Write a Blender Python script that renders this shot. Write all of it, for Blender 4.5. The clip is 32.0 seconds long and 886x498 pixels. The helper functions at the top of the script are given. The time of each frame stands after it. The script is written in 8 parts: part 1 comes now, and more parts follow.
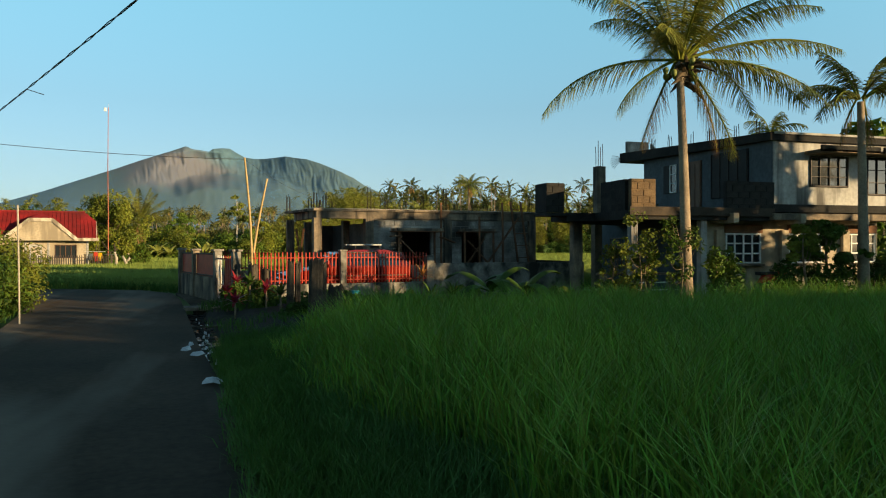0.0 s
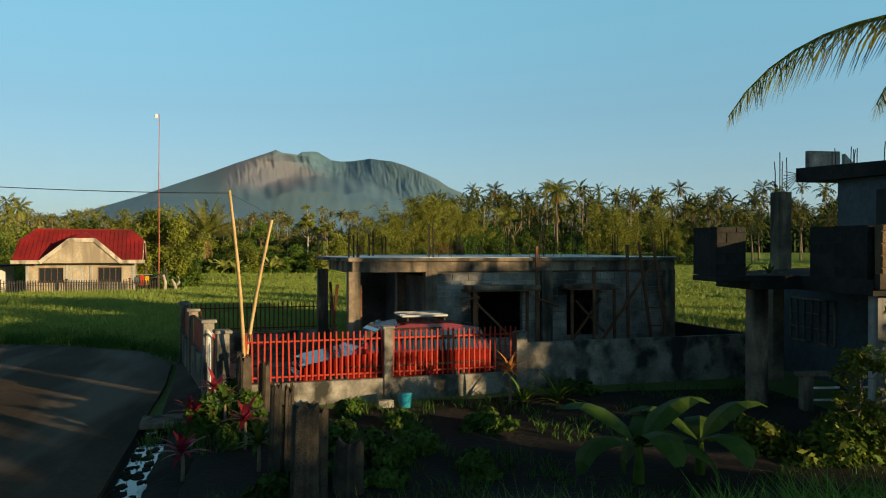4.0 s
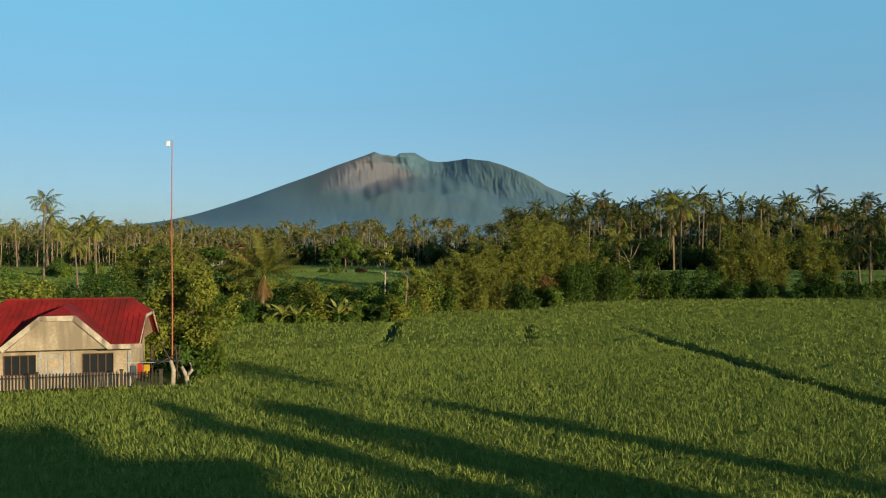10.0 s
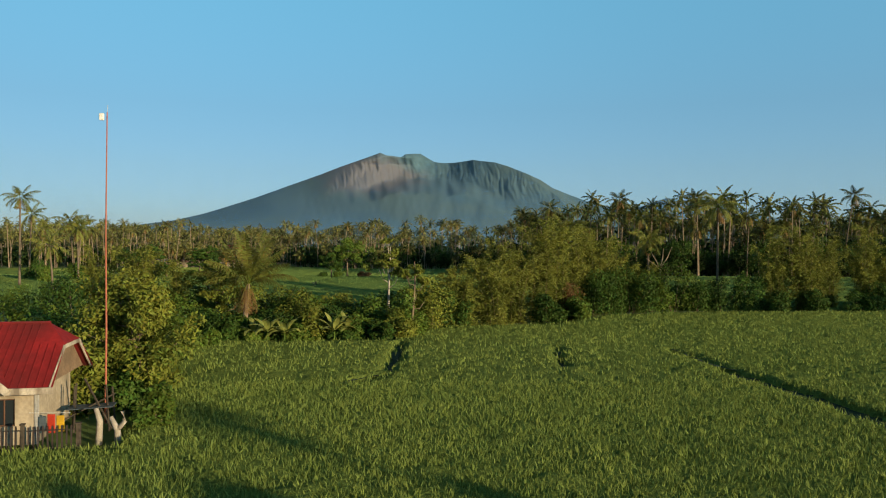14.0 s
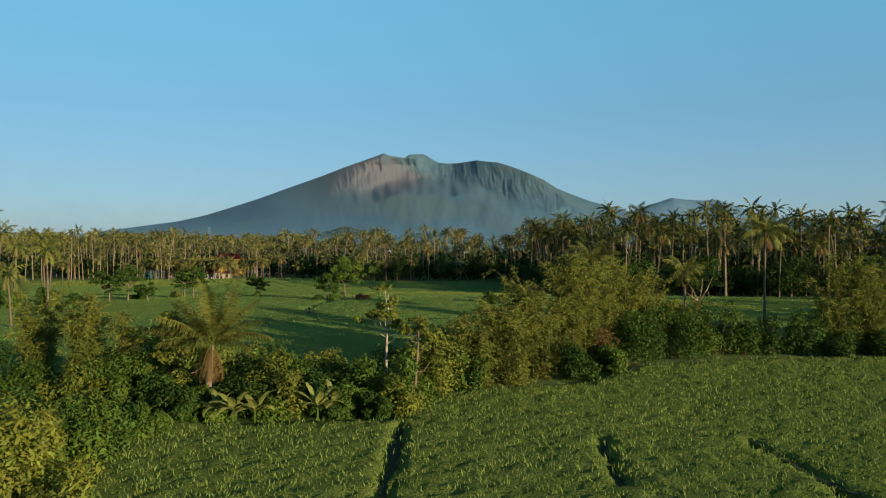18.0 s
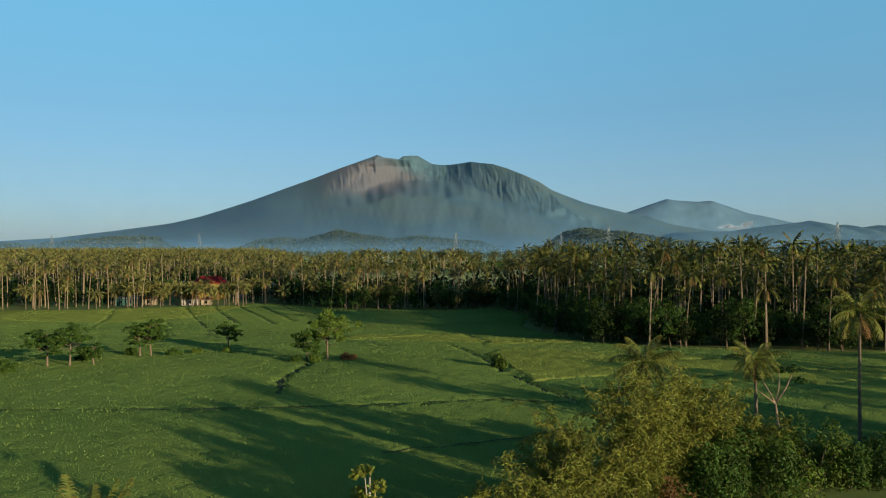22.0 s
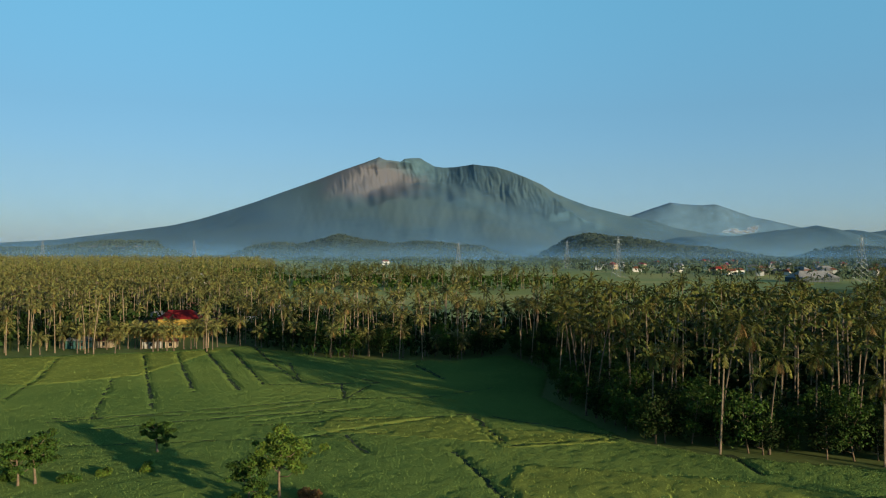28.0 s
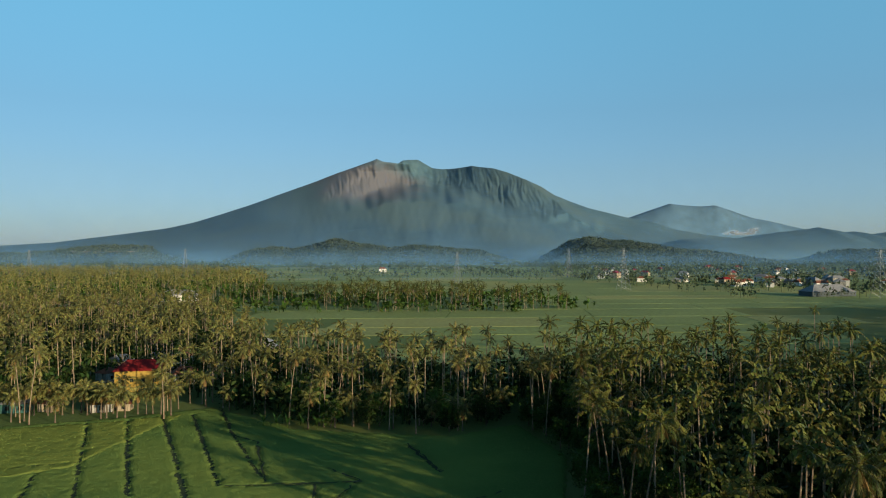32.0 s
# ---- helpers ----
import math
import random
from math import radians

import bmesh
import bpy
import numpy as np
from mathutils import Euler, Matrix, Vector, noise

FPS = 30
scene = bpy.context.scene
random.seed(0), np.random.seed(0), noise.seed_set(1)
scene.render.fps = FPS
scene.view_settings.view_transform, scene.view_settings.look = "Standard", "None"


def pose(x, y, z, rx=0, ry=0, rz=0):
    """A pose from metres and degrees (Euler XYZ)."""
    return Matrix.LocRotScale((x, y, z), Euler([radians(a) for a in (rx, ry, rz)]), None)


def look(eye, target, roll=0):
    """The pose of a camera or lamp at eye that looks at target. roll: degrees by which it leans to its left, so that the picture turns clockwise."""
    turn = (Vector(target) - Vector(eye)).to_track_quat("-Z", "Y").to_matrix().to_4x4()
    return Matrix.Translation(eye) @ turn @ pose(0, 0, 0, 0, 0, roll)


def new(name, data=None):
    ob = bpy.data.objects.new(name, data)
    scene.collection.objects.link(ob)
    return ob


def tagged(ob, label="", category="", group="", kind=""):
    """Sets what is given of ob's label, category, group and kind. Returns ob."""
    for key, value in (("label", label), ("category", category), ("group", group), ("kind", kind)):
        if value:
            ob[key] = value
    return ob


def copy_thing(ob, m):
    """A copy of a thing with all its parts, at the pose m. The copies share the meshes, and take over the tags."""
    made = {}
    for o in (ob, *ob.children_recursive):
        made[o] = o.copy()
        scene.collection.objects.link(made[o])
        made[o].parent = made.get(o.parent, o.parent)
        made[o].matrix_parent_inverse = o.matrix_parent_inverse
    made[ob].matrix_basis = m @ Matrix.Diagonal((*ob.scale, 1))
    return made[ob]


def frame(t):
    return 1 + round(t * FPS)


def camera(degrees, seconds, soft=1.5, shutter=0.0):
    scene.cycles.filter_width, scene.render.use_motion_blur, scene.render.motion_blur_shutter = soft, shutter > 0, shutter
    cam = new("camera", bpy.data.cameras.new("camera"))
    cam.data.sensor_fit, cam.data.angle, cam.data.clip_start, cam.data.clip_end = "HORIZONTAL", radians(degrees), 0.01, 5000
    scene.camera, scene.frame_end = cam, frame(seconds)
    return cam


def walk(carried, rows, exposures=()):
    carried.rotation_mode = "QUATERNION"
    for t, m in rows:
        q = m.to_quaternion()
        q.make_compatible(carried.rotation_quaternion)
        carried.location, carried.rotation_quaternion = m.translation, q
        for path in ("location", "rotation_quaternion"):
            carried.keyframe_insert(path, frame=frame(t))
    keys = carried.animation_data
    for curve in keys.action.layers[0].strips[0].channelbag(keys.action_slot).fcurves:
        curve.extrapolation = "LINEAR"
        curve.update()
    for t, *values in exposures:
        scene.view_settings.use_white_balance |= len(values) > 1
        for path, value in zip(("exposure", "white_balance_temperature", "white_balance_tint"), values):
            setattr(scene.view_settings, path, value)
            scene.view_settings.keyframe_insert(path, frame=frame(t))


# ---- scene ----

# ------------------------------------------------------------------ camera
cam = camera(61.72, 32.0, soft=1.1)
FLIGHT = [  # seconds, x, y, z, heading to the right, tilt up, lean
    (0, 0.00, -0.00, 1.93, 15.99, -0.30, -0.03),
    (0.5, 0.22, 0.81, 1.92, 16.17, -0.32, -0.11),
    (1, 0.48, 1.69, 2.10, 16.36, -0.31, -0.12),
    (1.5, 0.77, 2.67, 2.30, 16.51, -0.31, -0.11),
    (1.8, 0.94, 3.30, 2.48, 16.45, -0.32, -0.11),
    (2, 1.05, 3.72, 2.60, 14.62, -0.32, -0.10),
    (2.35, 1.27, 4.47, 2.83, 10.30, -0.31, -0.04),
    (2.5, 1.37, 4.79, 2.93, 9.17, -0.30, -0.02),
    (3, 1.60, 5.89, 3.13, 9.33, -0.26, 0.05),
    (3.5, 1.81, 7.05, 3.21, 9.49, -0.22, 0.17),
    (5.5, 2.66, 12.08, 4.95, 9.83, -0.30, -0.20),
    (6, 2.84, 13.40, 5.38, 9.89, -0.29, -0.16),
    (6.5, 3.04, 14.68, 5.83, 9.95, -0.29, -0.16),
    (7, 3.24, 15.98, 6.26, 10.02, -0.29, -0.16),
    (7.5, 3.44, 17.26, 6.49, 10.06, -0.29, -0.18),
    (8, 3.53, 18.69, 6.77, 10.13, -0.29, -0.15),
    (8.25, 3.62, 19.43, 6.91, 9.75, -0.30, -0.13),
    (8.5, 3.70, 20.17, 7.05, 6.35, -0.31, -0.11),
    (9, 3.87, 21.59, 7.28, 3.05, -0.30, -0.06),
    (9.5, 3.93, 22.94, 7.36, 2.28, -0.26, -0.09),
    (10, 4.01, 24.21, 7.38, 2.06, -0.30, -0.12),
    (10.5, 4.08, 25.44, 7.36, 1.77, -0.32, -0.10),
    (11, 4.08, 26.68, 7.42, 1.66, -0.32, -0.09),
    (11.5, 4.03, 27.95, 7.45, 1.62, -0.27, -0.02),
    (12, 3.94, 29.23, 7.51, 1.63, -0.26, 0.05),
    (12.5, 3.89, 30.50, 7.57, 1.65, -0.25, 0.10),
    (13, 3.84, 31.79, 7.62, 1.67, -0.25, 0.14),
    (13.5, 3.74, 33.13, 7.62, 1.67, -0.22, 0.18),
    (15.5, 3.62, 38.54, 8.17, 1.60, -0.18, 0.11),
    (16, 3.59, 39.91, 8.50, 1.57, -0.18, 0.12),
    (16.5, 3.57, 41.28, 8.93, 1.53, -0.18, 0.11),
    (17, 3.56, 42.70, 9.49, 1.49, -0.18, 0.08),
    (17.5, 3.55, 44.34, 10.10, 1.47, -0.19, 0.03),
    (18, 3.59, 46.35, 11.06, 1.38, -0.19, 0.05),
    (18.5, 3.59, 48.55, 12.09, 1.33, -0.18, 0.10),
    (19, 3.53, 50.83, 13.15, 1.26, -0.17, 0.05),
    (19.5, 3.50, 53.18, 14.16, 1.21, -0.18, -0.02),
    (20, 3.45, 55.56, 15.15, 1.18, -0.19, -0.02),
    (20.5, 3.38, 57.96, 16.06, 1.15, -0.19, 0.00),
    (21, 3.34, 60.38, 16.87, 1.12, -0.18, 0.01),
    (21.5, 3.30, 62.78, 17.82, 1.13, -0.16, -0.02),
    (22, 3.28, 65.16, 18.56, 1.83, -0.15, -0.05),
    (22.5, 3.32, 67.49, 18.84, 1.80, -0.15, -0.01),
    (23, 3.37, 69.83, 18.92, 1.75, -0.14, -0.03),
    (23.5, 3.48, 72.34, 19.08, 1.74, -0.12, -0.03),
    (24, 3.59, 75.00, 19.48, 1.73, -0.10, -0.04),
    (24.5, 3.74, 77.79, 20.14, 1.71, -0.07, -0.06),
    (25, 3.91, 80.61, 20.96, 1.72, -0.07, -0.05),
    (25.5, 4.04, 83.42, 21.87, 1.71, -0.06, -0.02),
    (27.5, 4.37, 94.94, 26.55, 1.68, -0.02, 0.08),
    (28, 4.38, 98.03, 27.90, 1.67, -0.03, 0.14),
    (28.5, 4.39, 101.24, 29.31, 1.66, -0.03, 0.16),
    (29, 4.43, 104.60, 30.79, 1.70, -0.01, 0.15),
    (29.5, 4.56, 108.12, 32.29, 1.72, 0.00, 0.14),
    (30, 4.76, 111.77, 33.76, 1.74, 0.00, 0.12),
    (30.5, 4.97, 115.53, 35.16, 1.76, -0.02, 0.09),
    (31, 5.18, 119.40, 36.52, 1.78, -0.02, 0.05),
    (31.5, 5.35, 123.32, 37.81, 1.78, -0.01, 0.02),
    (32, 5.48, 127.26, 39.06, 1.80, -0.01, -0.02),
]
walk(cam, [(t, pose(x, y, z, 90 + p, 0, -h) @ pose(0, 0, 0, 0, 0, r)) for t, x, y, z, h, p, r in FLIGHT],
     exposures=[(0, 0.74, 7500, 7), (1, 0.86, 7550, 7), (2.2, 0.84, 7550, 7), (3.5, 0.5, 7450, 7), (6, 0.44, 6850, 6), (13, 0.27, 6400, 5), (21, 0.25, 6250, 5), (32, 0.22, 6250, 6)])

# ------------------------------------------------------------------ world and sun
SUN_EL, SUN_AZ = 9.5, 133.0          # degrees; azimuth clockwise from +y
world = bpy.data.worlds.new("sky")
world.use_nodes = True
scene.world = world
wn = world.node_tree.nodes
sky = wn.new("ShaderNodeTexSky")
sky.sky_type, sky.sun_disc = "NISHITA", False
sky.sun_elevation, sky.sun_rotation = radians(SUN_EL), radians(SUN_AZ)
sky.air_density, sky.dust_density, sky.ozone_density, sky.altitude = 1.0, 0.25, 2.5, 50
wn["Background"].inputs["Strength"].default_value = 0.106
tint = wn.new("ShaderNodeMix")
tint.data_type, tint.blend_type = "RGBA", "MULTIPLY"
tint.inputs[0].default_value = 1.0
# morning haze: the sky pales smoothly from the horizon upwards
geo_w, sep_w, haze = wn.new("ShaderNodeTexCoord"), wn.new("ShaderNodeSeparateXYZ"), wn.new("ShaderNodeValToRGB")
world.node_tree.links.new(geo_w.outputs["Generated"], sep_w.inputs[0])
world.node_tree.links.new(sep_w.outputs["Z"], haze.inputs["Fac"])
for k, (h_, c_) in enumerate([(0.0, (0.56, 0.7, 1.22)), (0.1, (0.76, 0.87, 1.08)), (0.18, (0.88, 1.07, 1.16)), (0.34, (1.22, 1.74, 1.62)), (0.55, (0.48, 0.6, 0.58)), (1.0, (0.17, 0.21, 0.21))]):
    e_ = haze.color_ramp.elements[0] if k == 0 else haze.color_ramp.elements[-1] if k == 5 else haze.color_ramp.elements.new(h_)
    e_.position, e_.color = h_, (*c_, 1)
world.node_tree.links.new(haze.outputs["Color"], tint.inputs[7])
world.node_tree.links.new(sky.outputs["Color"], tint.inputs[6])
# the sunward half of the sky is the brighter one
glow_w, side_w = wn.new("ShaderNodeMapRange"), wn.new("ShaderNodeVectorMath")
glow_w.inputs[1].default_value, glow_w.inputs[2].default_value, glow_w.inputs[3].default_value, glow_w.inputs[4].default_value = -1, 1, 0.72, 1.4
side_w.operation = "SCALE"
world.node_tree.links.new(sep_w.outputs["X"], glow_w.inputs[0])
world.node_tree.links.new(tint.outputs[2], side_w.inputs[0])
world.node_tree.links.new(glow_w.outputs[0], side_w.inputs["Scale"])
world.node_tree.links.new(side_w.outputs[0], wn["Background"].inputs["Color"])
sun = new("sun", bpy.data.lights.new("sun", "SUN"))
sun.data.energy, sun.data.angle, sun.data.color = 5.0, radians(0.6), (1.0, 0.76, 0.46)
sa, se = radians(SUN_AZ), radians(SUN_EL)
sun.matrix_world = look((math.sin(sa) * math.cos(se) * 100, math.cos(sa) * math.cos(se) * 100, math.sin(se) * 100), (0, 0, 0))

# ------------------------------------------------------------------ materials
MATS = {}


def mat(name, c1, c2=None, scale=4.0, rough=0.85, bump=0.25, metal=0.0, fine=None, stain=None, spread=0.0, leaf=0.0, coord="Object", spec=0.3, deep=0.03, stretch=None):
    """A surface with two scales of variation. stain: a third colour in large patches. spread: brightness varied piece by piece. leaf: light let through."""
    if name in MATS:
        return MATS[name]
    m = bpy.data.materials.new(name)
    m.use_nodes = True
    nt = m.node_tree
    N, L = nt.nodes, nt.links
    p = N["Principled BSDF"]
    c2 = c2 or tuple(v * 0.65 for v in c1)
    tc = N.new("ShaderNodeTexCoord")
    n1 = N.new("ShaderNodeTexNoise")
    n1.inputs["Scale"].default_value, n1.inputs["Detail"].default_value = scale, 5
    place = N.new("ShaderNodeNewGeometry").outputs["Position"] if coord == "World" else tc.outputs[coord]
    L.new(place, n1.inputs["Vector"])
    ramp = N.new("ShaderNodeValToRGB")
    ramp.color_ramp.elements[0].position, ramp.color_ramp.elements[1].position = 0.32, 0.68
    ramp.color_ramp.elements[0].color, ramp.color_ramp.elements[1].color = (*c2, 1), (*c1, 1)
    L.new(n1.outputs["Fac"], ramp.inputs["Fac"])
    col = ramp.outputs["Color"]
    n2 = N.new("ShaderNodeTexNoise")
    n2.inputs["Scale"].default_value, n2.inputs["Detail"].default_value = fine or scale * 9, 6
    L.new(place, n2.inputs["Vector"])
    mx = N.new("ShaderNodeMix")
    mx.data_type, mx.blend_type = "RGBA", "OVERLAY"
    mx.inputs[0].default_value = 0.45
    L.new(col, mx.inputs[6]), L.new(n2.outputs["Fac"], mx.inputs[7])
    col = mx.outputs[2]
    if stain:
        n3 = N.new("ShaderNodeTexNoise")
        n3.inputs["Scale"].default_value, n3.inputs["Detail"].default_value = scale * 0.3, 4
        if stretch:
            mp = N.new("ShaderNodeMapping")
            mp.inputs["Scale"].default_value = stretch
            L.new(place, mp.inputs["Vector"]), L.new(mp.outputs["Vector"], n3.inputs["Vector"])
        else:
            L.new(place, n3.inputs["Vector"])
        r3 = N.new("ShaderNodeValToRGB")
        r3.color_ramp.elements[0].position, r3.color_ramp.elements[1].position = 0.48, 0.62
        L.new(n3.outputs["Fac"], r3.inputs["Fac"])
        m3 = N.new("ShaderNodeMix")
        m3.data_type = "RGBA"
        L.new(r3.outputs["Color"], m3.inputs[0]), L.new(col, m3.inputs[6])
        m3.inputs[7].default_value = (*stain, 1)
        col = m3.outputs[2]
    if spread:
        geo, oi = N.new("ShaderNodeNewGeometry"), N.new("ShaderNodeObjectInfo")
        ad = N.new("ShaderNodeMath")
        ad.operation = "ADD"
        L.new(geo.outputs["Random Per Island"], ad.inputs[0]), L.new(oi.outputs["Random"], ad.inputs[1])
        mr = N.new("ShaderNodeMapRange")
        mr.inputs[1].default_value, mr.inputs[2].default_value = 0, 2
        mr.inputs[3].default_value, mr.inputs[4].default_value = 1 - spread, 1 + spread
        L.new(ad.outputs[0], mr.inputs[0])
        hs = N.new("ShaderNodeHueSaturation")
        L.new(mr.outputs[0], hs.inputs["Value"]), L.new(col, hs.inputs["Color"])
        mh = N.new("ShaderNodeMapRange")
        mh.inputs[3].default_value, mh.inputs[4].default_value = 0.5 - spread * 0.06, 0.5 + spread * 0.06
        L.new(geo.outputs["Random Per Island"], mh.inputs[0]), L.new(mh.outputs[0], hs.inputs["Hue"])
        col = hs.outputs["Color"]
    L.new(col, p.inputs["Base Color"])
    p.inputs["Roughness"].default_value, p.inputs["Metallic"].default_value = rough, metal
    p.inputs["Specular IOR Level"].default_value = spec
    if bump:
        bn = N.new("ShaderNodeBump")
        bn.inputs["Strength"].default_value, bn.inputs["Distance"].default_value = bump, deep
        L.new(n2.outputs["Fac"], bn.inputs["Height"]), L.new(bn.outputs["Normal"], p.inputs["Normal"])
    if leaf:
        tr, ms = N.new("ShaderNodeBsdfTranslucent"), N.new("ShaderNodeMixShader")
        ms.inputs[0].default_value = leaf
        L.new(col, tr.inputs["Color"]), L.new(p.outputs[0], ms.inputs[1]), L.new(tr.outputs[0], ms.inputs[2])
        L.new(ms.outputs[0], N["Material Output"].inputs["Surface"])
    MATS[name] = m
    return m


def glass(name, tint):
    m = bpy.data.materials.new(name)
    m.use_nodes = True
    p = m.node_tree.nodes["Principled BSDF"]
    p.inputs["Base Color"].default_value = (*tint, 1)
    p.inputs["Roughness"].default_value, p.inputs["Specular IOR Level"].default_value = 0.06, 0.8
    MATS[name] = m
    return m


CONC = mat("raw_concrete", (0.33, 0.25, 0.17), (0.1, 0.084, 0.066), 1.6, 0.9, 0.4, stain=(0.045, 0.04, 0.034), stretch=(5, 5, 0.9))
BLOCK = mat("concrete_block", (0.4, 0.38, 0.345), (0.16, 0.152, 0.138), 2.2, 0.95, 0.4, stain=(0.06, 0.056, 0.05), spread=0.25, coord="World", stretch=(1.3, 1.3, 1.0))
DARKRENDER = mat("dark_bare_render", (0.13, 0.12, 0.105), (0.06, 0.056, 0.05), 1.2, 0.95, 0.4, stain=(0.03, 0.028, 0.026))
MORTAR = mat("mortar", (0.34, 0.32, 0.285), (0.12, 0.113, 0.1), 1.5, 0.95, 0.5)
# Pale patches paint sun streaks and wet sheen on the screed.
SLAB = mat("screed", (0.4, 0.385, 0.36), (0.22, 0.215, 0.21), 0.7, 0.4, 0.15, fine=7, stain=(0.62, 0.63, 0.62), stretch=(1.2, 4, 1))
PLASTER = mat("aged_white_plaster", (0.46, 0.45, 0.42), (0.29, 0.28, 0.26), 0.9, 0.85, 0.2, stain=(0.1, 0.095, 0.088), stretch=(7, 7, 0.8))
TANWALL = mat("tan_plaster", (0.46, 0.38, 0.27), (0.32, 0.265, 0.19), 0.8, 0.85, 0.2, stain=(0.25, 0.205, 0.145), stretch=(6, 6, 0.9))
BLUEWALL = mat("blue_grey_paint_and_shade", (0.085, 0.11, 0.125), (0.05, 0.066, 0.078), 1.0, 0.8, 0.2)
LIMEWALL = mat("mouldy_white_wall", (0.33, 0.305, 0.265), (0.11, 0.1, 0.085), 1.7, 0.9, 0.35, stain=(0.035, 0.035, 0.03), stretch=(4, 4, 3))
DARKC = mat("blackened_shaded_concrete", (0.035, 0.033, 0.03), (0.013, 0.0125, 0.012), 1.8, 0.95, 0.4)
REDPAINT = mat("red_paint", (0.48, 0.045, 0.02), (0.32, 0.03, 0.015), 3, 0.5, 0.1)
REDROOF = mat("red_roof_sheet", (0.28, 0.016, 0.018), (0.16, 0.011, 0.012), 0.6, 0.7, 0.1, fine=5, stain=(0.1, 0.016, 0.016))
CARRED = mat("red_car_paint", (0.17, 0.008, 0.006), (0.15, 0.007, 0.005), 2, 0.18, 0.0, spec=0.6)
BLACK = mat("black_rubber", (0.02, 0.02, 0.02), None, 8, 0.7, 0.1)
CHROME = mat("chrome", (0.7, 0.7, 0.7), (0.6, 0.6, 0.6), 4, 0.15, 0.0, metal=1.0)
ALU = mat("white_painted_metal", (0.5, 0.5, 0.49), (0.36, 0.36, 0.355), 3, 0.4, 0.05)
IRON = mat("rusty_iron", (0.035, 0.024, 0.02), (0.017, 0.013, 0.011), 7, 0.8, 0.3)
DARKIRON = mat("dark_painted_iron", (0.05, 0.035, 0.03), (0.025, 0.02, 0.018), 5, 0.6, 0.1)
BROWNBLOCK = mat("sunlit_brown_block", (0.17, 0.115, 0.06), (0.1, 0.068, 0.04), 2.5, 0.95, 0.5, stain=(0.055, 0.04, 0.028), spread=0.25, coord="World")
CREAM = mat("cream_fascia", (0.55, 0.48, 0.38), (0.36, 0.31, 0.24), 2, 0.8, 0.15, stain=(0.2, 0.16, 0.12), stretch=(3, 3, 1))
WATER = mat("ditch_water", (0.03, 0.035, 0.035), (0.015, 0.018, 0.018), 2, 0.08, 0.1, spec=0.6)
TIMBER = mat("weathered_timber", (0.22, 0.1, 0.05), (0.11, 0.055, 0.03), 3, 0.85, 0.4)
GREYWOOD = mat("old_grey_post", (0.085, 0.067, 0.048), (0.03, 0.025, 0.02), 5, 0.95, 0.7)
BAMBOO = mat("dry_bamboo", (0.52, 0.36, 0.17), (0.36, 0.24, 0.1), 2, 0.55, 0.1)
DOORWOOD = mat("brown_door", (0.16, 0.08, 0.045), (0.1, 0.05, 0.03), 3, 0.6, 0.2)
WHITE = mat("white_paint", (0.78, 0.77, 0.74), (0.62, 0.61, 0.58), 3, 0.6, 0.1)
BUCKET = mat("turquoise_plastic", (0.02, 0.3, 0.42), (0.015, 0.24, 0.36), 3, 0.4, 0.05)
GLASS = glass("dark_window_glass", (0.02, 0.025, 0.03))
WINDSCREEN = glass("windscreen", (0.05, 0.09, 0.13))
ASPHALT = mat("worn_road", (0.085, 0.06, 0.041), (0.05, 0.037, 0.026), 0.35, 0.9, 0.35, fine=12, stain=(0.19, 0.15, 0.115), stretch=(4, 0.9, 1), spec=0.1)
EARTH = mat("bare_earth", (0.024, 0.0175, 0.012), (0.012, 0.009, 0.007), 1.2, 0.95, 0.6)
GROUND = mat("field_ground", (0.13, 0.19, 0.045), (0.09, 0.15, 0.035), 0.02, 0.95, 0.4, fine=1.5, stain=(0.17, 0.2, 0.05))
RICE = mat("rice_leaf", (0.205, 0.26, 0.056), (0.155, 0.21, 0.046), 0.25, 0.6, 0.0, fine=2, spread=0.08, leaf=0.15, spec=0.12)
RICEBED = mat("rice_canopy", (0.19, 0.235, 0.052), (0.14, 0.19, 0.043), 0.06, 1.0, 0.9, fine=7, spec=0.0, stain=(0.165, 0.21, 0.05), deep=0.12)
BACKRICE = mat("green_rice_leaf", (0.25, 0.36, 0.088), (0.19, 0.285, 0.072), 0.25, 0.6, 0.0, fine=2, spread=0.08, leaf=0.15, spec=0.12)
BACKBED = mat("green_rice_canopy", (0.18, 0.27, 0.072), (0.13, 0.21, 0.058), 0.05, 1.0, 0.9, fine=5, spec=0.0, stain=(0.215, 0.29, 0.073), deep=0.24)
# Undergrowth leaf colour carries the palm canopy's shade.
UNDER = mat("shade_dark_undergrowth", (0.032, 0.054, 0.013), (0.013, 0.026, 0.007), 0.4, 0.7, 0.0, spread=0.5, leaf=0.08, spec=0.1)
YOUNGRICE = mat("young_rice_leaf", (0.21, 0.35, 0.04), (0.105, 0.22, 0.027), 0.4, 0.5, 0.0, fine=3, spread=0.6, leaf=0.15, spec=0.2)
# Near rice bed is darkened to paint the shade between its blades.
YOUNGBED = mat("gap_shade_rice_bed", (0.035, 0.075, 0.013), (0.02, 0.048, 0.009), 0.3, 0.8, 0.8, fine=7, deep=0.1)
VERGE = mat("verge_grass", (0.07, 0.15, 0.028), (0.04, 0.095, 0.018), 0.6, 0.65, 0.0, spread=0.3, leaf=0.3, spec=0.12)
PALMLEAF = mat("coconut_leaf", (0.2, 0.195, 0.042), (0.085, 0.105, 0.024), 0.5, 0.5, 0.0, spread=0.6, leaf=0.14, spec=0.12)
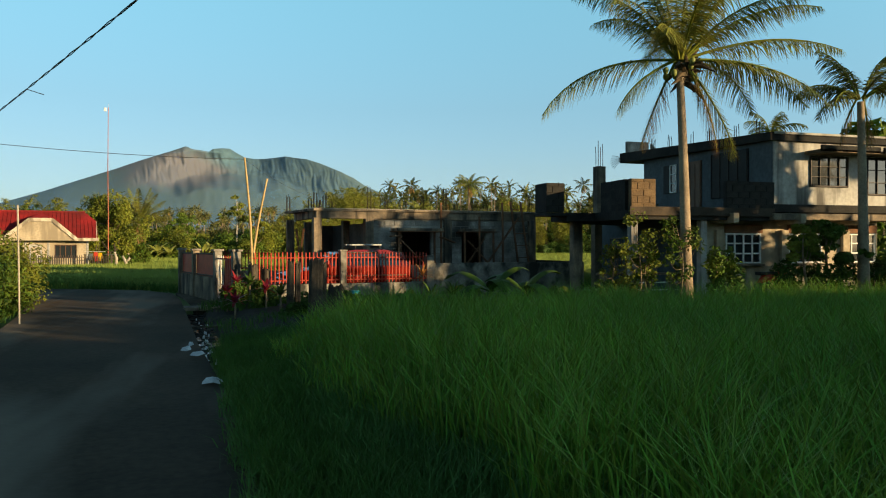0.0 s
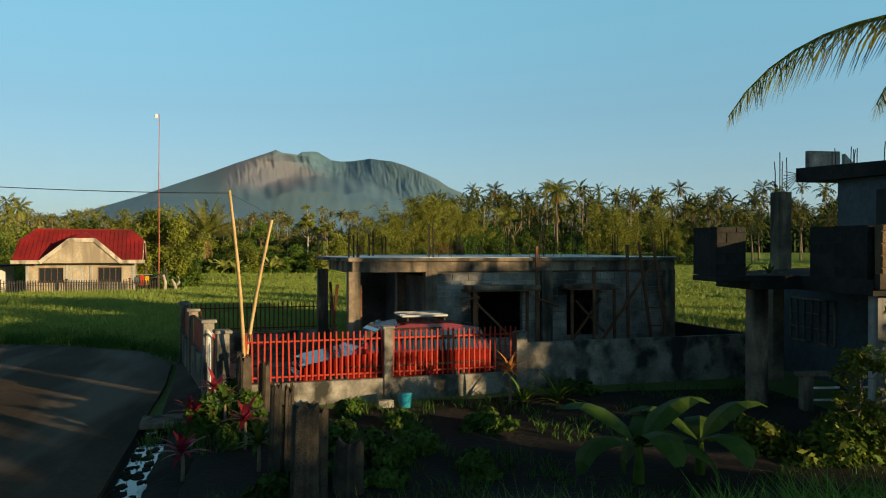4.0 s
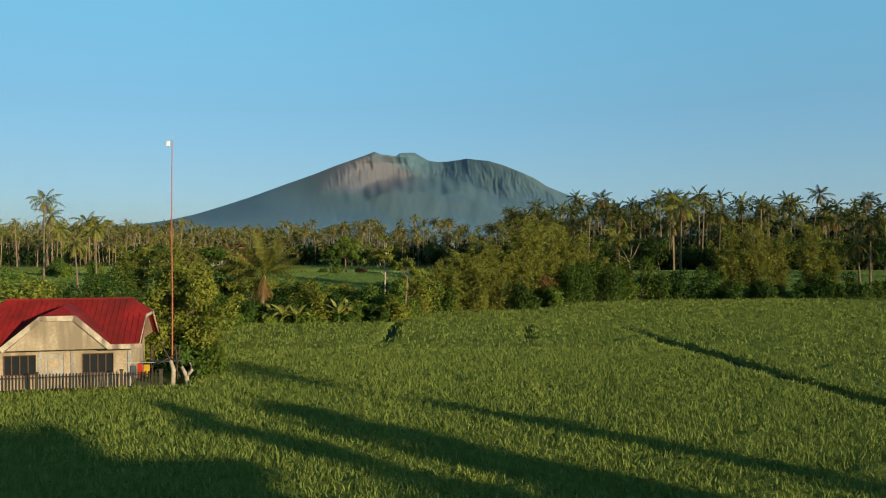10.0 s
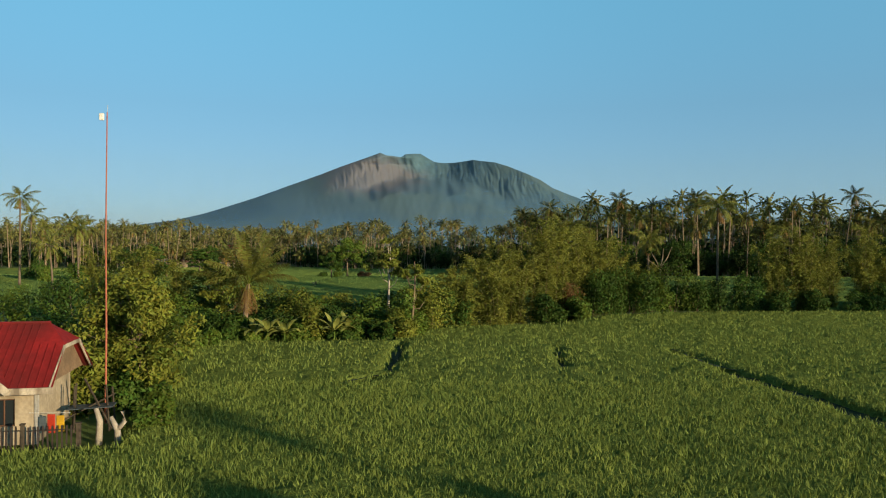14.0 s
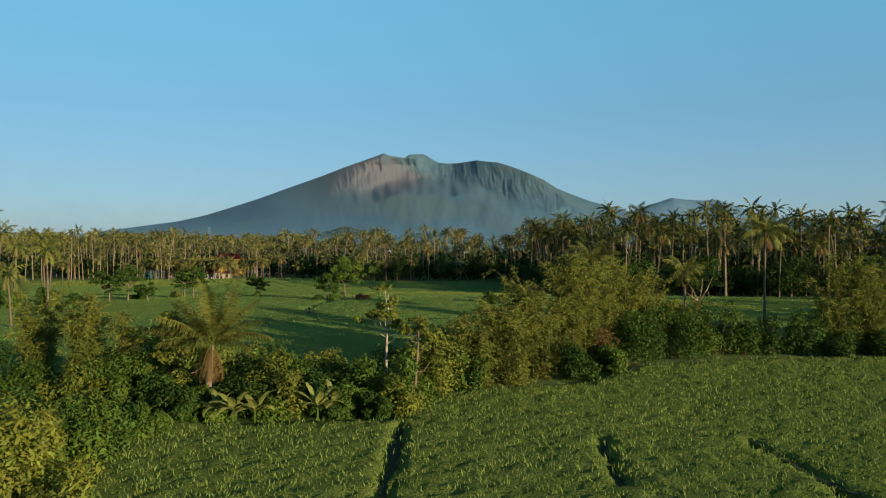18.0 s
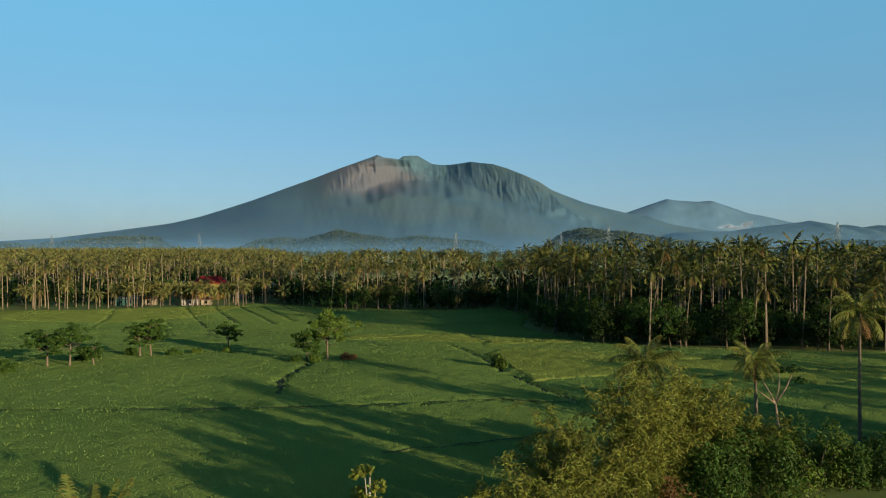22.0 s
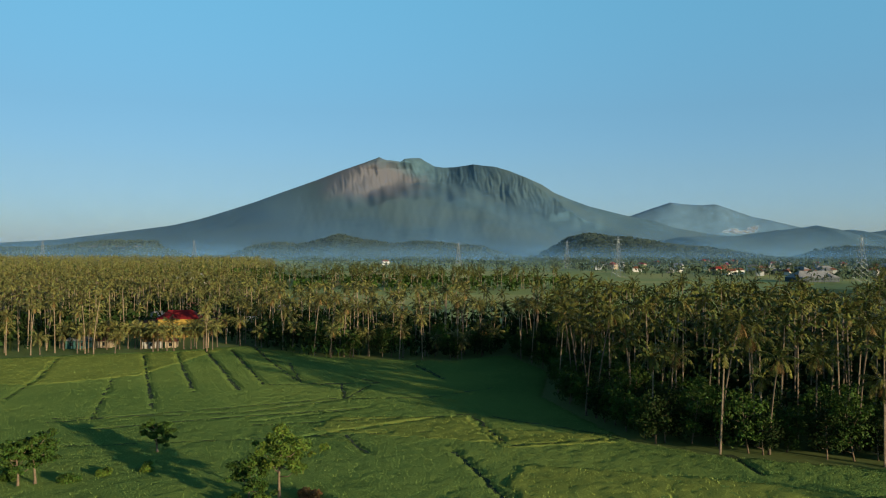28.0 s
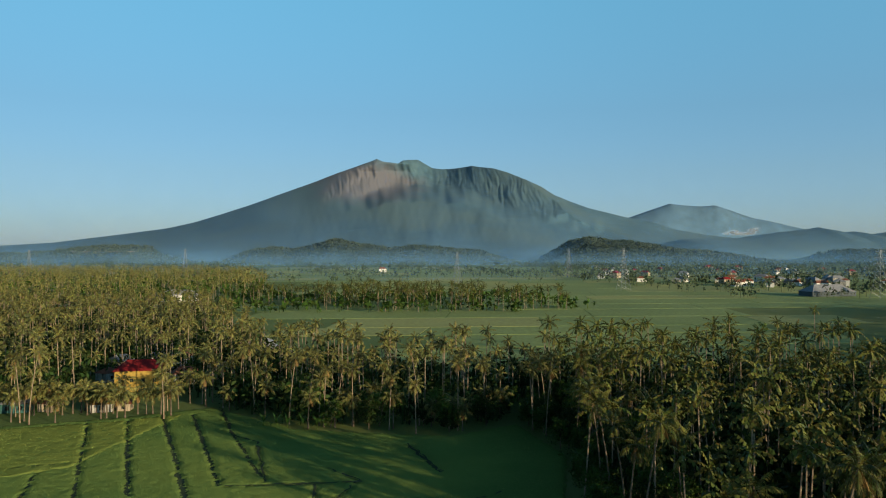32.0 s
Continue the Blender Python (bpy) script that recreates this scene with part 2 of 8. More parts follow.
# Right grove's shade and left grove's sunlight are put into these leaf colours.
GROVELEAF = mat("shade_dark_coconut_leaf", (0.155, 0.145, 0.033), (0.025, 0.045, 0.012), 0.5, 0.5, 0.0, spread=0.7, leaf=0.1, spec=0.12)
SUNLEAF = mat("sunlit_yellow_coconut_leaf", (0.235, 0.215, 0.065), (0.05, 0.065, 0.024), 0.5, 0.5, 0.0, spread=0.7, leaf=0.1, spec=0.12)
PALMDRY = mat("dry_palm_leaf", (0.3, 0.19, 0.07), (0.2, 0.11, 0.04), 1, 0.8, 0.0, spread=0.3, leaf=0.2)
# Lighter bark copy, with the sunlight on trunks put into its colour.
SUNBARK = mat("sunlit_pale_bark", (0.34, 0.26, 0.18), (0.19, 0.145, 0.1), 2, 0.9, 0.5)
# Darker copy of the red paint, for the back fence.
BACKRED = mat("dark_red_iron", (0.16, 0.03, 0.02), (0.07, 0.02, 0.015), 1.2, 0.7, 0.1)
PALMBARK = mat("coconut_bark", (0.2, 0.15, 0.105), (0.1, 0.08, 0.058), 2, 0.9, 0.5)
LEAF = mat("broad_leaf", (0.125, 0.18, 0.026), (0.045, 0.085, 0.014), 0.5, 0.6, 0.0, spread=0.4, leaf=0.12, spec=0.12)
LEAFY = mat("yellow_green_leaf", (0.21, 0.225, 0.033), (0.085, 0.115, 0.02), 0.5, 0.6, 0.0, spread=0.4, leaf=0.14, spec=0.12)
LEAFDARK = mat("deep_green_leaf", (0.068, 0.12, 0.02), (0.032, 0.064, 0.012), 0.5, 0.6, 0.0, spread=0.4, leaf=0.1, spec=0.12)
CANE = mat("green_cane", (0.16, 0.14, 0.05), (0.1, 0.09, 0.03), 2, 0.6, 0.1)
BAMLEAF = mat("bamboo_leaf", (0.2, 0.21, 0.036), (0.105, 0.128, 0.024), 0.4, 0.6, 0.0, spread=0.22, leaf=0.14, spec=0.12)
RUSTLEAF = mat("rust_dry_leaf", (0.24, 0.12, 0.045), (0.15, 0.08, 0.03), 0.4, 0.8, 0.0, spread=0.4, leaf=0.2)
BARK = mat("tree_bark", (0.24, 0.18, 0.12), (0.12, 0.09, 0.06), 3, 0.9, 0.6)
PALEBARK = mat("pale_bark", (0.45, 0.4, 0.33), (0.3, 0.26, 0.2), 3, 0.9, 0.4)
BANANA = mat("banana_leaf", (0.07, 0.15, 0.03), (0.045, 0.1, 0.02), 1.5, 0.4, 0.1, spread=0.2, leaf=0.3)
BANANAY = mat("sunlit_banana_leaf", (0.33, 0.34, 0.09), (0.21, 0.24, 0.055), 1.5, 0.45, 0.1, spread=0.25, leaf=0.3)
REDLEAF = mat("red_ti_leaf", (0.3, 0.025, 0.05), (0.15, 0.012, 0.03), 2, 0.5, 0.0, spread=0.4, leaf=0.25)
NUT = mat("green_coconut", (0.22, 0.24, 0.06), (0.14, 0.16, 0.04), 4, 0.5, 0.1)
FARWOOD = mat("distant_woods", (0.06, 0.085, 0.045), (0.03, 0.05, 0.03), 0.02, 0.95, 1.0, fine=0.15, spread=0.3)


# ------------------------------------------------------------------ mesh helpers
class Mesh:
    """Gathers vertices and faces of one part."""

    def __init__(self):
        self.v, self.f, self.n = [], [], 0

    def add(self, verts, faces):
        verts, n = np.asarray(verts, float), self.n
        self.v.append(verts)
        self.f.append([[i + n for i in q] for q in faces])
        self.n += len(verts)
        return self

    def box(self, c, s, rz=0.0, bev=0.012, tilt=None):
        """A box with chamfered edges: centre, size, turn about z in degrees; tilt: a whole rotation instead."""
        h = np.array(s, float) / 2
        b = min(bev, *(h * 0.45))
        vs, idx = [], {}
        for sx in (-1, 1):
            for sy in (-1, 1):
                for sz in (-1, 1):
                    for ax in range(3):
                        q = np.array([sx, sy, sz]) * (h - b)
                        q[ax] = (sx, sy, sz)[ax] * h[ax]
                        idx[sx, sy, sz, ax] = len(vs)
                        vs.append(q)
        fs = []
        for ax in range(3):
            u, w = (ax + 1) % 3, (ax + 2) % 3
            for sg in (-1, 1):
                ring = []
                for a, d in ((-1, -1), (1, -1), (1, 1), (-1, 1)):
                    k = [0, 0, 0]
                    k[ax], k[u], k[w] = sg, a, d
                    ring.append(idx[k[0], k[1], k[2], ax])
                fs.append(ring if sg > 0 else ring[::-1])
            for a in (-1, 1):
                for d in (-1, 1):
                    k0, k1 = [0, 0, 0], [0, 0, 0]
                    k0[u], k0[w], k1[u], k1[w] = a, d, a, d
                    k0[ax], k1[ax] = -1, 1
                    q = [idx[(*k0, u)], idx[(*k1, u)], idx[(*k1, w)], idx[(*k0, w)]]
                    fs.append(q if a * d > 0 else q[::-1])
        for sx in (-1, 1):
            for sy in (-1, 1):
                for sz in (-1, 1):
                    q = [idx[sx, sy, sz, a] for a in range(3)]
                    fs.append(q if sx * sy * sz > 0 else q[::-1])
        m = np.array((tilt or Euler((0, 0, radians(rz))).to_matrix()))
        return self.add(np.array(vs) @ m.T + np.array(c), fs)

    def tube(self, pts, rad, n=8, cap=True):
        """A round tapered tube along points."""
        pts = np.asarray(pts, float)
        rad = np.broadcast_to(np.asarray(rad, float), (len(pts),))
        tan = np.gradient(pts, axis=0)
        tan /= np.linalg.norm(tan, axis=1)[:, None] + 1e-9
        ref = np.array([0.0, 0, 1]) if abs(tan[0][2]) < 0.9 else np.array([1.0, 0, 0])
        a = np.cross(tan, ref)
        a /= np.linalg.norm(a, axis=1)[:, None] + 1e-9
        b = np.cross(tan, a)
        th = np.arange(n) * 2 * np.pi / n
        ring = pts[:, None] + rad[:, None, None] * (np.cos(th)[None, :, None] * a[:, None] + np.sin(th)[None, :, None] * b[:, None])
        fs = [[i * n + j, i * n + (j + 1) % n, (i + 1) * n + (j + 1) % n, (i + 1) * n + j] for i in range(len(pts) - 1) for j in range(n)]
        if cap:
            fs += [list(range(n))[::-1], [(len(pts) - 1) * n + j for j in range(n)]]
        return self.add(ring.reshape(-1, 3), fs)

    def prism(self, outline, z0, z1):
        """An upright prism on an outline (x, y)."""
        k = len(outline)
        vs = [(x, y, z0) for x, y in outline] + [(x, y, z1) for x, y in outline]
        return self.add(vs, [list(range(k))[::-1], [k + i for i in range(k)]] + [[i, (i + 1) % k, k + (i + 1) % k, k + i] for i in range(k)])

    def part(self, name, material, parent=None, label="", smooth=False):
        vs = np.concatenate(self.v)
        me = bpy.data.meshes.new(name)
        me.from_pydata(vs.tolist(), [], [q for c in self.f for q in c])
        return finish(name, me, material, parent, label, smooth)


def finish(name, me, material, parent=None, label="", smooth=False):
    if smooth:
        me.polygons.foreach_set("use_smooth", np.ones(len(me.polygons), bool))
    me.materials.append(material)
    ob = new(name, me)
    if parent:
        ob.parent = parent
    if label:
        ob["label"] = label
    return ob


def soup(name, verts, k, material, parent=None, label="", smooth=False):
    """Many small separate faces of k corners each, from one array (count * k, 3)."""
    verts = np.ascontiguousarray(verts, np.float32).reshape(-1, 3)
    n = len(verts) // k
    me = bpy.data.meshes.new(name)
    me.vertices.add(len(verts)), me.loops.add(len(verts)), me.polygons.add(n)
    me.vertices.foreach_set("co", verts.ravel())
    me.loops.foreach_set("vertex_index", np.arange(len(verts), dtype=np.int32))
    me.polygons.foreach_set("loop_start", np.arange(0, len(verts), k, dtype=np.int32))
    me.update(calc_edges=True)
    return finish(name, me, material, parent, label, smooth)


def grid_mesh(name, xs, ys, zfun, material, keep=None, parent=None, smooth=True):
    """A sheet over the grid xs, ys; keep: a mask of its vertices."""
    X, Y = np.meshgrid(xs, ys)
    Z = zfun(X, Y)
    nx, ny = len(xs), len(ys)
    i = np.arange(nx * ny).reshape(ny, nx)
    q = np.stack([i[:-1, :-1], i[:-1, 1:], i[1:, 1:], i[1:, :-1]], -1).reshape(-1, 4)
    V = np.stack([X, Y, Z], -1).reshape(-1, 3)
    if keep is not None:
        q = q[keep.ravel()[q].all(1)]
        used = np.unique(q)
        back = np.full(len(V), -1)
        back[used] = np.arange(len(used))
        V, q = V[used], back[q]
    me = bpy.data.meshes.new(name)
    me.vertices.add(len(V)), me.loops.add(q.size), me.polygons.add(len(q))
    me.vertices.foreach_set("co", V.astype(np.float32).ravel())
    me.loops.foreach_set("vertex_index", q.astype(np.int32).ravel())
    me.polygons.foreach_set("loop_start", np.arange(0, q.size, 4, dtype=np.int32))
    me.update(calc_edges=True)
    return finish(name, me, material, parent, "", smooth)


def root(name, x, y, z=0.0, rz=0.0, label="", category="", group=""):
    ob = new(name)
    ob.empty_display_size = 0.2
    ob.matrix_world = pose(x, y, z, 0, 0, rz)
    return tagged(ob, label, category, group)


def inside(poly, X, Y):
    r = np.zeros(np.shape(X), bool)
    for (x0, y0), (x1, y1) in zip(poly, poly[1:] + poly[:1]):
        c = (y0 > Y) != (y1 > Y)
        r ^= c & (X < (x1 - x0) * (Y - y0) / ((y1 - y0) or 1e-9) + x0)
    return r


def near_line(line, X, Y):
    d = np.full(np.shape(X), 1e9)
    for (x0, y0), (x1, y1) in zip(line, line[1:]):
        l2 = (x1 - x0) ** 2 + (y1 - y0) ** 2
        s = np.clip(((X - x0) * (x1 - x0) + (Y - y0) * (y1 - y0)) / l2, 0, 1)
        d = np.minimum(d, np.hypot(X - x0 - s * (x1 - x0), Y - y0 - s * (y1 - y0)))
    return d


def wav(X, Y, k, seed=0):
    """A cheap smooth noise about 0, of wavelength k."""
    r = np.random.RandomState(seed)
    z = np.zeros(np.shape(X))
    for _ in range(6):
        a, f, p = r.rand() * 6.28, (0.6 + r.rand()) * 6.28 / k, r.rand() * 6.28
        z = z + np.sin((X * np.cos(a) + Y * np.sin(a)) * f + p)
    return z / 6


def gz(x, y):
    """Height of the land."""
    return 1.6 * np.exp(-((np.asarray(y, float) - 172) / 32) ** 2) - 0.3 / (1 + np.exp(-(np.asarray(y, float) - 225) / 8)) + 0 * np.asarray(x, float)


# ------------------------------------------------------------------ land
def spaced(a, b, near, far, mid):
    """Grid lines from a to b, close together round mid."""
    out, x = [mid], mid
    while x < b:
        x += min(far, near + 0.12 * (x - mid))
        out.append(min(x, b))
    x = mid
    while x > a:
        x -= min(far, near + 0.12 * (mid - x))
        out.insert(0, max(x, a))
    return np.array(out)


ROAD = [(-4.4, -14), (0.4, -14), (0.35, 0), (0.2, 6), (-0.1, 10.4), (-0.6, 15), (-1.2, 22), (-1.7, 27.5), (-2.2, 31), (-3.6, 33.6), (-6.5, 35.4), (-11, 36.8), (-40, 41),
        (-40, 37), (-12, 33.5), (-8.2, 31.6), (-6.6, 28.5), (-5.6, 23), (-4.9, 18), (-4.5, 10), (-4.4, 0)]


def land(X, Y):
    z = gz(X, Y) + 0.06 * wav(X, Y, 9, 3) * (Y < 400)
    garden = np.clip(1 - np.maximum(np.abs(X - 8) - 11, np.abs(Y - 24.5) - 8.5) / 2.0, 0, 1) * np.clip((X + 0.6) / 1.2, 0, 1)
    z = z + 0.25 * garden
    ditch = np.exp(-((X + 0.3 + 0.086 * (Y - 15)) / 0.6) ** 2) * ((Y > 13.6) & (Y < 23.6))
    return z - 0.5 * ditch - 0.12 * inside(ROAD, X, Y)


ground = grid_mesh("ground", spaced(-4900, 4900, 0.7, 150, 2), spaced(-600, 4900, 0.7, 150, 20), land, GROUND)
tagged(ground, "green and earthy farmland reaching to the mountains", "ground", kind="structure")

road = Mesh().prism(ROAD, -0.25, 0.03).part("road", ASPHALT)
apron = Mesh().prism([(-1.0, 23.2), (-1.65, 28.5), (-2.1, 31.2), (-1.2, 31.2), (-0.7, 26.5), (-0.3, 23.2)], -0.22, 0.036).part("driveway", ASPHALT)
tagged(apron, "worn concrete strip between road and gate", "driveway", kind="structure")
tagged(road, "narrow worn grey concrete road with patches", "road", kind="structure")

# ------------------------------------------------------------------ mountains
OUT = [(-2600, 40), (-2336, 56), (-2027, 74), (-1716, 112), (-1403, 153), (-1246, 188), (-1089, 236), (-932, 287), (-774, 345), (-584, 413), (-457, 463), (-330, 508), (-262, 533), (-236, 544), (-200, 529), (-160, 525), (-114, 519), (-90, 536),
       (-45, 540), (-3, 540), (30, 520), (76, 494), (130, 487), (190, 490), (260, 500), (299, 507), (350, 500), (420, 494), (500, 471), (603, 431), (690, 392), (763, 345), (850, 310), (960, 270),
       (1183, 216), (1330, 190), (1450, 150), (1637, 118), (2000, 80), (2680, 38), (3400, 15)]
OX, OZ = np.array([p[0] for p in OUT], float), np.array([p[1] for p in OUT], float)


def massif(name, label, us, vs, surf, material):
    """A mountain as a sheet: u runs across, v from foot to crest and over."""
    U, V = np.meshgrid(us, vs)
    X, Y, Z = surf(U, V)
    nx, ny = len(us), len(vs)
    i = np.arange(nx * ny).reshape(ny, nx)
    q = np.stack([i[:-1, :-1], i[:-1, 1:], i[1:, 1:], i[1:, :-1]], -1).reshape(-1, 4)
    me = bpy.data.meshes.new(name)
    me.from_pydata(np.stack([X, Y, Z], -1).reshape(-1, 3).tolist(), [], q.tolist())
    return tagged(finish(name, me, material, smooth=True), label, "mountain", kind="structure")


def ease(x):
    x = np.clip(x, 0, 1)
    return x * x * (3 - 2 * x)


def volcano(U, V):
    """The crest follows OUT; below it lies a crater open to the plain: a sunward wall, a back wall and a shaded wall that ends in a long spur."""
    v = np.clip(V, 0, 1)
    soft = sum(np.interp(U + o, OX, OZ) for o in np.linspace(-210, 210, 21)) / 21
    h = soft + (np.interp(U, OX, OZ) - soft) * ease((v - 0.74) / 0.26)      # the crest is ragged, the slopes below are even
    z0 = h * (0.28 * v + 0.72 * v ** 2.3)
    zw = z0 + 14 * wav(U, z0, 140, 47)
    Uw = U + 12 * wav(U * 0.3, z0 * 0.8, 150, 49) + 3 * wav(U * 0.5, z0, 60, 50)
    lip = np.interp(zw, [270, 380, 474, 520], [-590, -500, -415, -320])
    spur = np.interp(zw, [150, 186, 236, 303, 411, 490], [1010, 957, 848, 768, 640, 600])
    foot = np.interp(Uw, [-620, -300, -120, 260, 490, 640, 890], [255, 285, 335, 318, 210, 190, 150])
    left = 400 * ease((Uw - lip) / 470)
    right = -np.minimum(0.85 * (spur - 150), 580) * np.clip((Uw - 150) / (spur - 150), 0, 1) ** 1.1
    deep = left + right + np.clip((Uw - spur) * 0.75, 0, 240)
    wall = ease((zw - foot + 10 * wav(U, z0 * 0.3, 90, 53)) / 110 + 0.3)
    rr = lambda k, s_, a, sh: (1 - 2.4 * np.abs(wav(Uw + sh * z0, z0 * 0.22, k, s_))) * a
    ribs = rr(210, 42, 13, 0.5) + rr(100, 43, 11, -0.25) + rr(48, 44, 8, 0.2) + 5 * wav(U, z0 * 0.6, 24, 51)
    on = ease((Uw - lip + 30) / 80) * ease((spur + 60 - Uw) / 80) * ease((zw - foot) / 170 + 0.05)
    low = wav(U, V * 900, 520, 45) * 26 + wav(U, V * 300, 150, 46) * 13 + wav(U, V * 200, 70, 54) * 4 + wav(U, V * 500, 60, 52) * 3
    z = z0 - 8 * (V <= 0)
    z = np.where(V > 1, h * (2.2 - 1.2 * V), z)
    y = 4000 - (1 - v) * 1650 + deep * wall + (ribs * wall * on + low * np.sin(np.pi * v)) * np.clip((1 - v) * 9 + 0.3, 0, 1)
    y = y + 260 * np.clip(np.abs(U - 100) / 1400, 0, 1.6) ** 2 * v + (V > 1) * (V - 1) * 3000
    k = (y - 119) / 4181              # nearer parts drawn in, so that the outline holds
    return 5 + (U - 5) * k, y, np.where(z > 0, 38 * v + (z - 38 * v) * k, z)


def rocky(m, colour, cx, cz, rx, rz):
    """Adds a patch of bare rock to a mountain's material, ragged at its edge."""
    nt = m.node_tree
    N, L = nt.nodes, nt.links
    p = N["Principled BSDF"]
    src = p.inputs["Base Color"].links[0].from_socket
    tc, mp, ln = N.new("ShaderNodeTexCoord"), N.new("ShaderNodeMapping"), N.new("ShaderNodeVectorMath")
    nz, ad, rp, mx = N.new("ShaderNodeTexNoise"), N.new("ShaderNodeMath"), N.new("ShaderNodeMapRange"), N.new("ShaderNodeMix")
    mp.inputs["Location"].default_value = (-cx / rx, 0, -cz / rz)
    mp.inputs["Scale"].default_value = (1 / rx, 0, 1 / rz)
    nz.inputs["Scale"].default_value, nz.inputs["Detail"].default_value = 0.012, 6
    ln.operation, ad.operation, mx.data_type = "LENGTH", "ADD", "RGBA"
    L.new(tc.outputs["Object"], mp.inputs["Vector"]), L.new(mp.outputs["Vector"], ln.inputs[0]), L.new(tc.outputs["Object"], nz.inputs["Vector"])
    L.new(ln.outputs["Value"], ad.inputs[0]), L.new(nz.outputs["Fac"], ad.inputs[1])
    rp.inputs[1].default_value, rp.inputs[2].default_value, rp.inputs[3].default_value, rp.inputs[4].default_value = 1.15, 1.75, 1, 0
    L.new(ad.outputs[0], rp.inputs[0]), L.new(rp.outputs[0], mx.inputs[0]), L.new(src, mx.inputs[6])
    mx.inputs[7].default_value = (*colour, 1)
    L.new(mx.outputs[2], p.inputs["Base Color"])


# Distance haze is put into the blue of these slopes, ridges and hills.
ROCK = mat("haze_blue_slopes", (0.07, 0.128, 0.158), (0.05, 0.105, 0.14), 0.006, 0.95, 0.0, fine=0.03, stain=(0.078, 0.125, 0.13))
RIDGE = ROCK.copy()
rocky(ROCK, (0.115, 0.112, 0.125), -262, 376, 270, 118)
MISTROCK = mat("haze_blue_mountain", (0.09, 0.162, 0.235), (0.085, 0.156, 0.228), 0.003, 0.95, 0.0, fine=0.02)
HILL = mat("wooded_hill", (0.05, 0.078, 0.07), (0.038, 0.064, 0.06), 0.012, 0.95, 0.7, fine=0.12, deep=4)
HILLTREE = mat("hillside_trees", (0.062, 0.085, 0.058), (0.036, 0.058, 0.044), 0.01, 0.95, 0.0, fine=0.1, spread=0.25)
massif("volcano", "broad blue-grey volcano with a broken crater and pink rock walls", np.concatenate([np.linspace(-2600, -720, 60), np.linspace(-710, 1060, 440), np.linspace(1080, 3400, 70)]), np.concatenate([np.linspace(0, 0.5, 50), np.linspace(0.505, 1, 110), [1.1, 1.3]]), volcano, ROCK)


def ridge(points, y0, depth, rough, seed):
    px, pz = np.array([p[0] for p in points], float), np.array([p[1] for p in points], float)

    def surf(U, V):
        v = np.clip(V, 0, 1)
        h = np.interp(U, px, pz) + rough * wav(U, V * 400, 60, seed) * (np.interp(U, px, pz) > 4)
        z = h * np.sin(v * np.pi / 2) ** 0.9 - 6 * (V <= 0)
        z = np.where(V > 1, h * (2.4 - 1.4 * V), z)
        return U, y0 - (1 - V) * depth + wav(U, V * 100, 420, seed + 1) * min(depth * 0.1, 30) * (depth < 1000) * np.sin(np.pi * v), z
    return surf


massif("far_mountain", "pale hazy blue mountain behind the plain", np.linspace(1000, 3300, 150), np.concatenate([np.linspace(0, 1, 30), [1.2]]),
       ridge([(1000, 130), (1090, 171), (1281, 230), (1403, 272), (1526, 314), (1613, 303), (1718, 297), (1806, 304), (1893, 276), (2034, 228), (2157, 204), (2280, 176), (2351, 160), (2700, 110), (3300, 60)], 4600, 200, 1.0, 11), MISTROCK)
hv = np.concatenate([np.linspace(0, 1, 26), [1.4, 1.9]])


def wooded(label, us, points, y0, depth, rough, seed, trees):
    """A hill with a coat of single ragged trees that break its outline."""
    surf = ridge(points, y0, depth, rough, seed)
    hill = massif("wooded_hill", label, us, hv, surf, HILL)
    r = np.random.RandomState(seed + 70)
    u, v = r.uniform(us[0], us[-1], trees), r.uniform(0.02, 1.05, trees) ** 0.8
    x, y, z = surf(u, v)
    k = z > 1
    c = np.stack([x, y, z], -1)[k]
    n = len(c)
    H = r.uniform(3.5, 8, n)
    c, H = np.repeat(c, 6, 0), np.repeat(H, 6)
    c = c + np.stack([r.normal(0, 0.3, len(H)) * H, r.normal(0, 0.3, len(H)) * H, r.uniform(-0.1, 0.75, len(H)) * H], -1)
    d = r.normal(0, 1, c.shape) + np.array([0.3, -0.6, 0.4])
    d /= np.linalg.norm(d, axis=1)[:, None]
    t = np.cross(d, r.normal(0, 1, c.shape))
    t /= np.linalg.norm(t, axis=1)[:, None]
    b = np.cross(d, t)
    s_ = (H * r.uniform(0.25, 0.5, len(H)))[:, None]
    tagged(soup("hill_trees", np.stack([c - t * s_, c - b * s_ * 0.6, c + t * s_, c + b * s_ * 0.6], 1), 4, HILLTREE), "ragged trees covering a distant hill", "trees", kind="stuff")
    return hill


wooded("dark green wooded hill rising from the plain", np.linspace(300, 1020, 190), [(300, -3), (325, 2), (372, 34), (404, 54), (451, 68), (514, 60), (578, 57), (720, 34), (832, 26), (896, 12), (960, -3), (1020, -4)], 2150, 260, 5, 21, 4200)
wooded("low wooded hill with hazy trees", np.linspace(-560, 300, 190), [(-560, -4), (-525, 0), (-477, 30), (-412, 42), (-347, 35), (-282, 50), (-233, 66), (-168, 50), (-70, 38), (-4, 48), (95, 38), (177, 31), (260, 5), (300, -4)], 2260, 260, 5, 23, 4200)
wooded("long low wooded hill with a red earth scar", np.linspace(-1500, -600, 190), [(-1500, 20), (-1187, 26), (-1093, 24), (-1014, 30), (-950, 38), (-887, 45), (-808, 45), (-752, 46), (-728, 26), (-664, 8), (-600, -5)], 2240, 260, 5, 25, 4200)
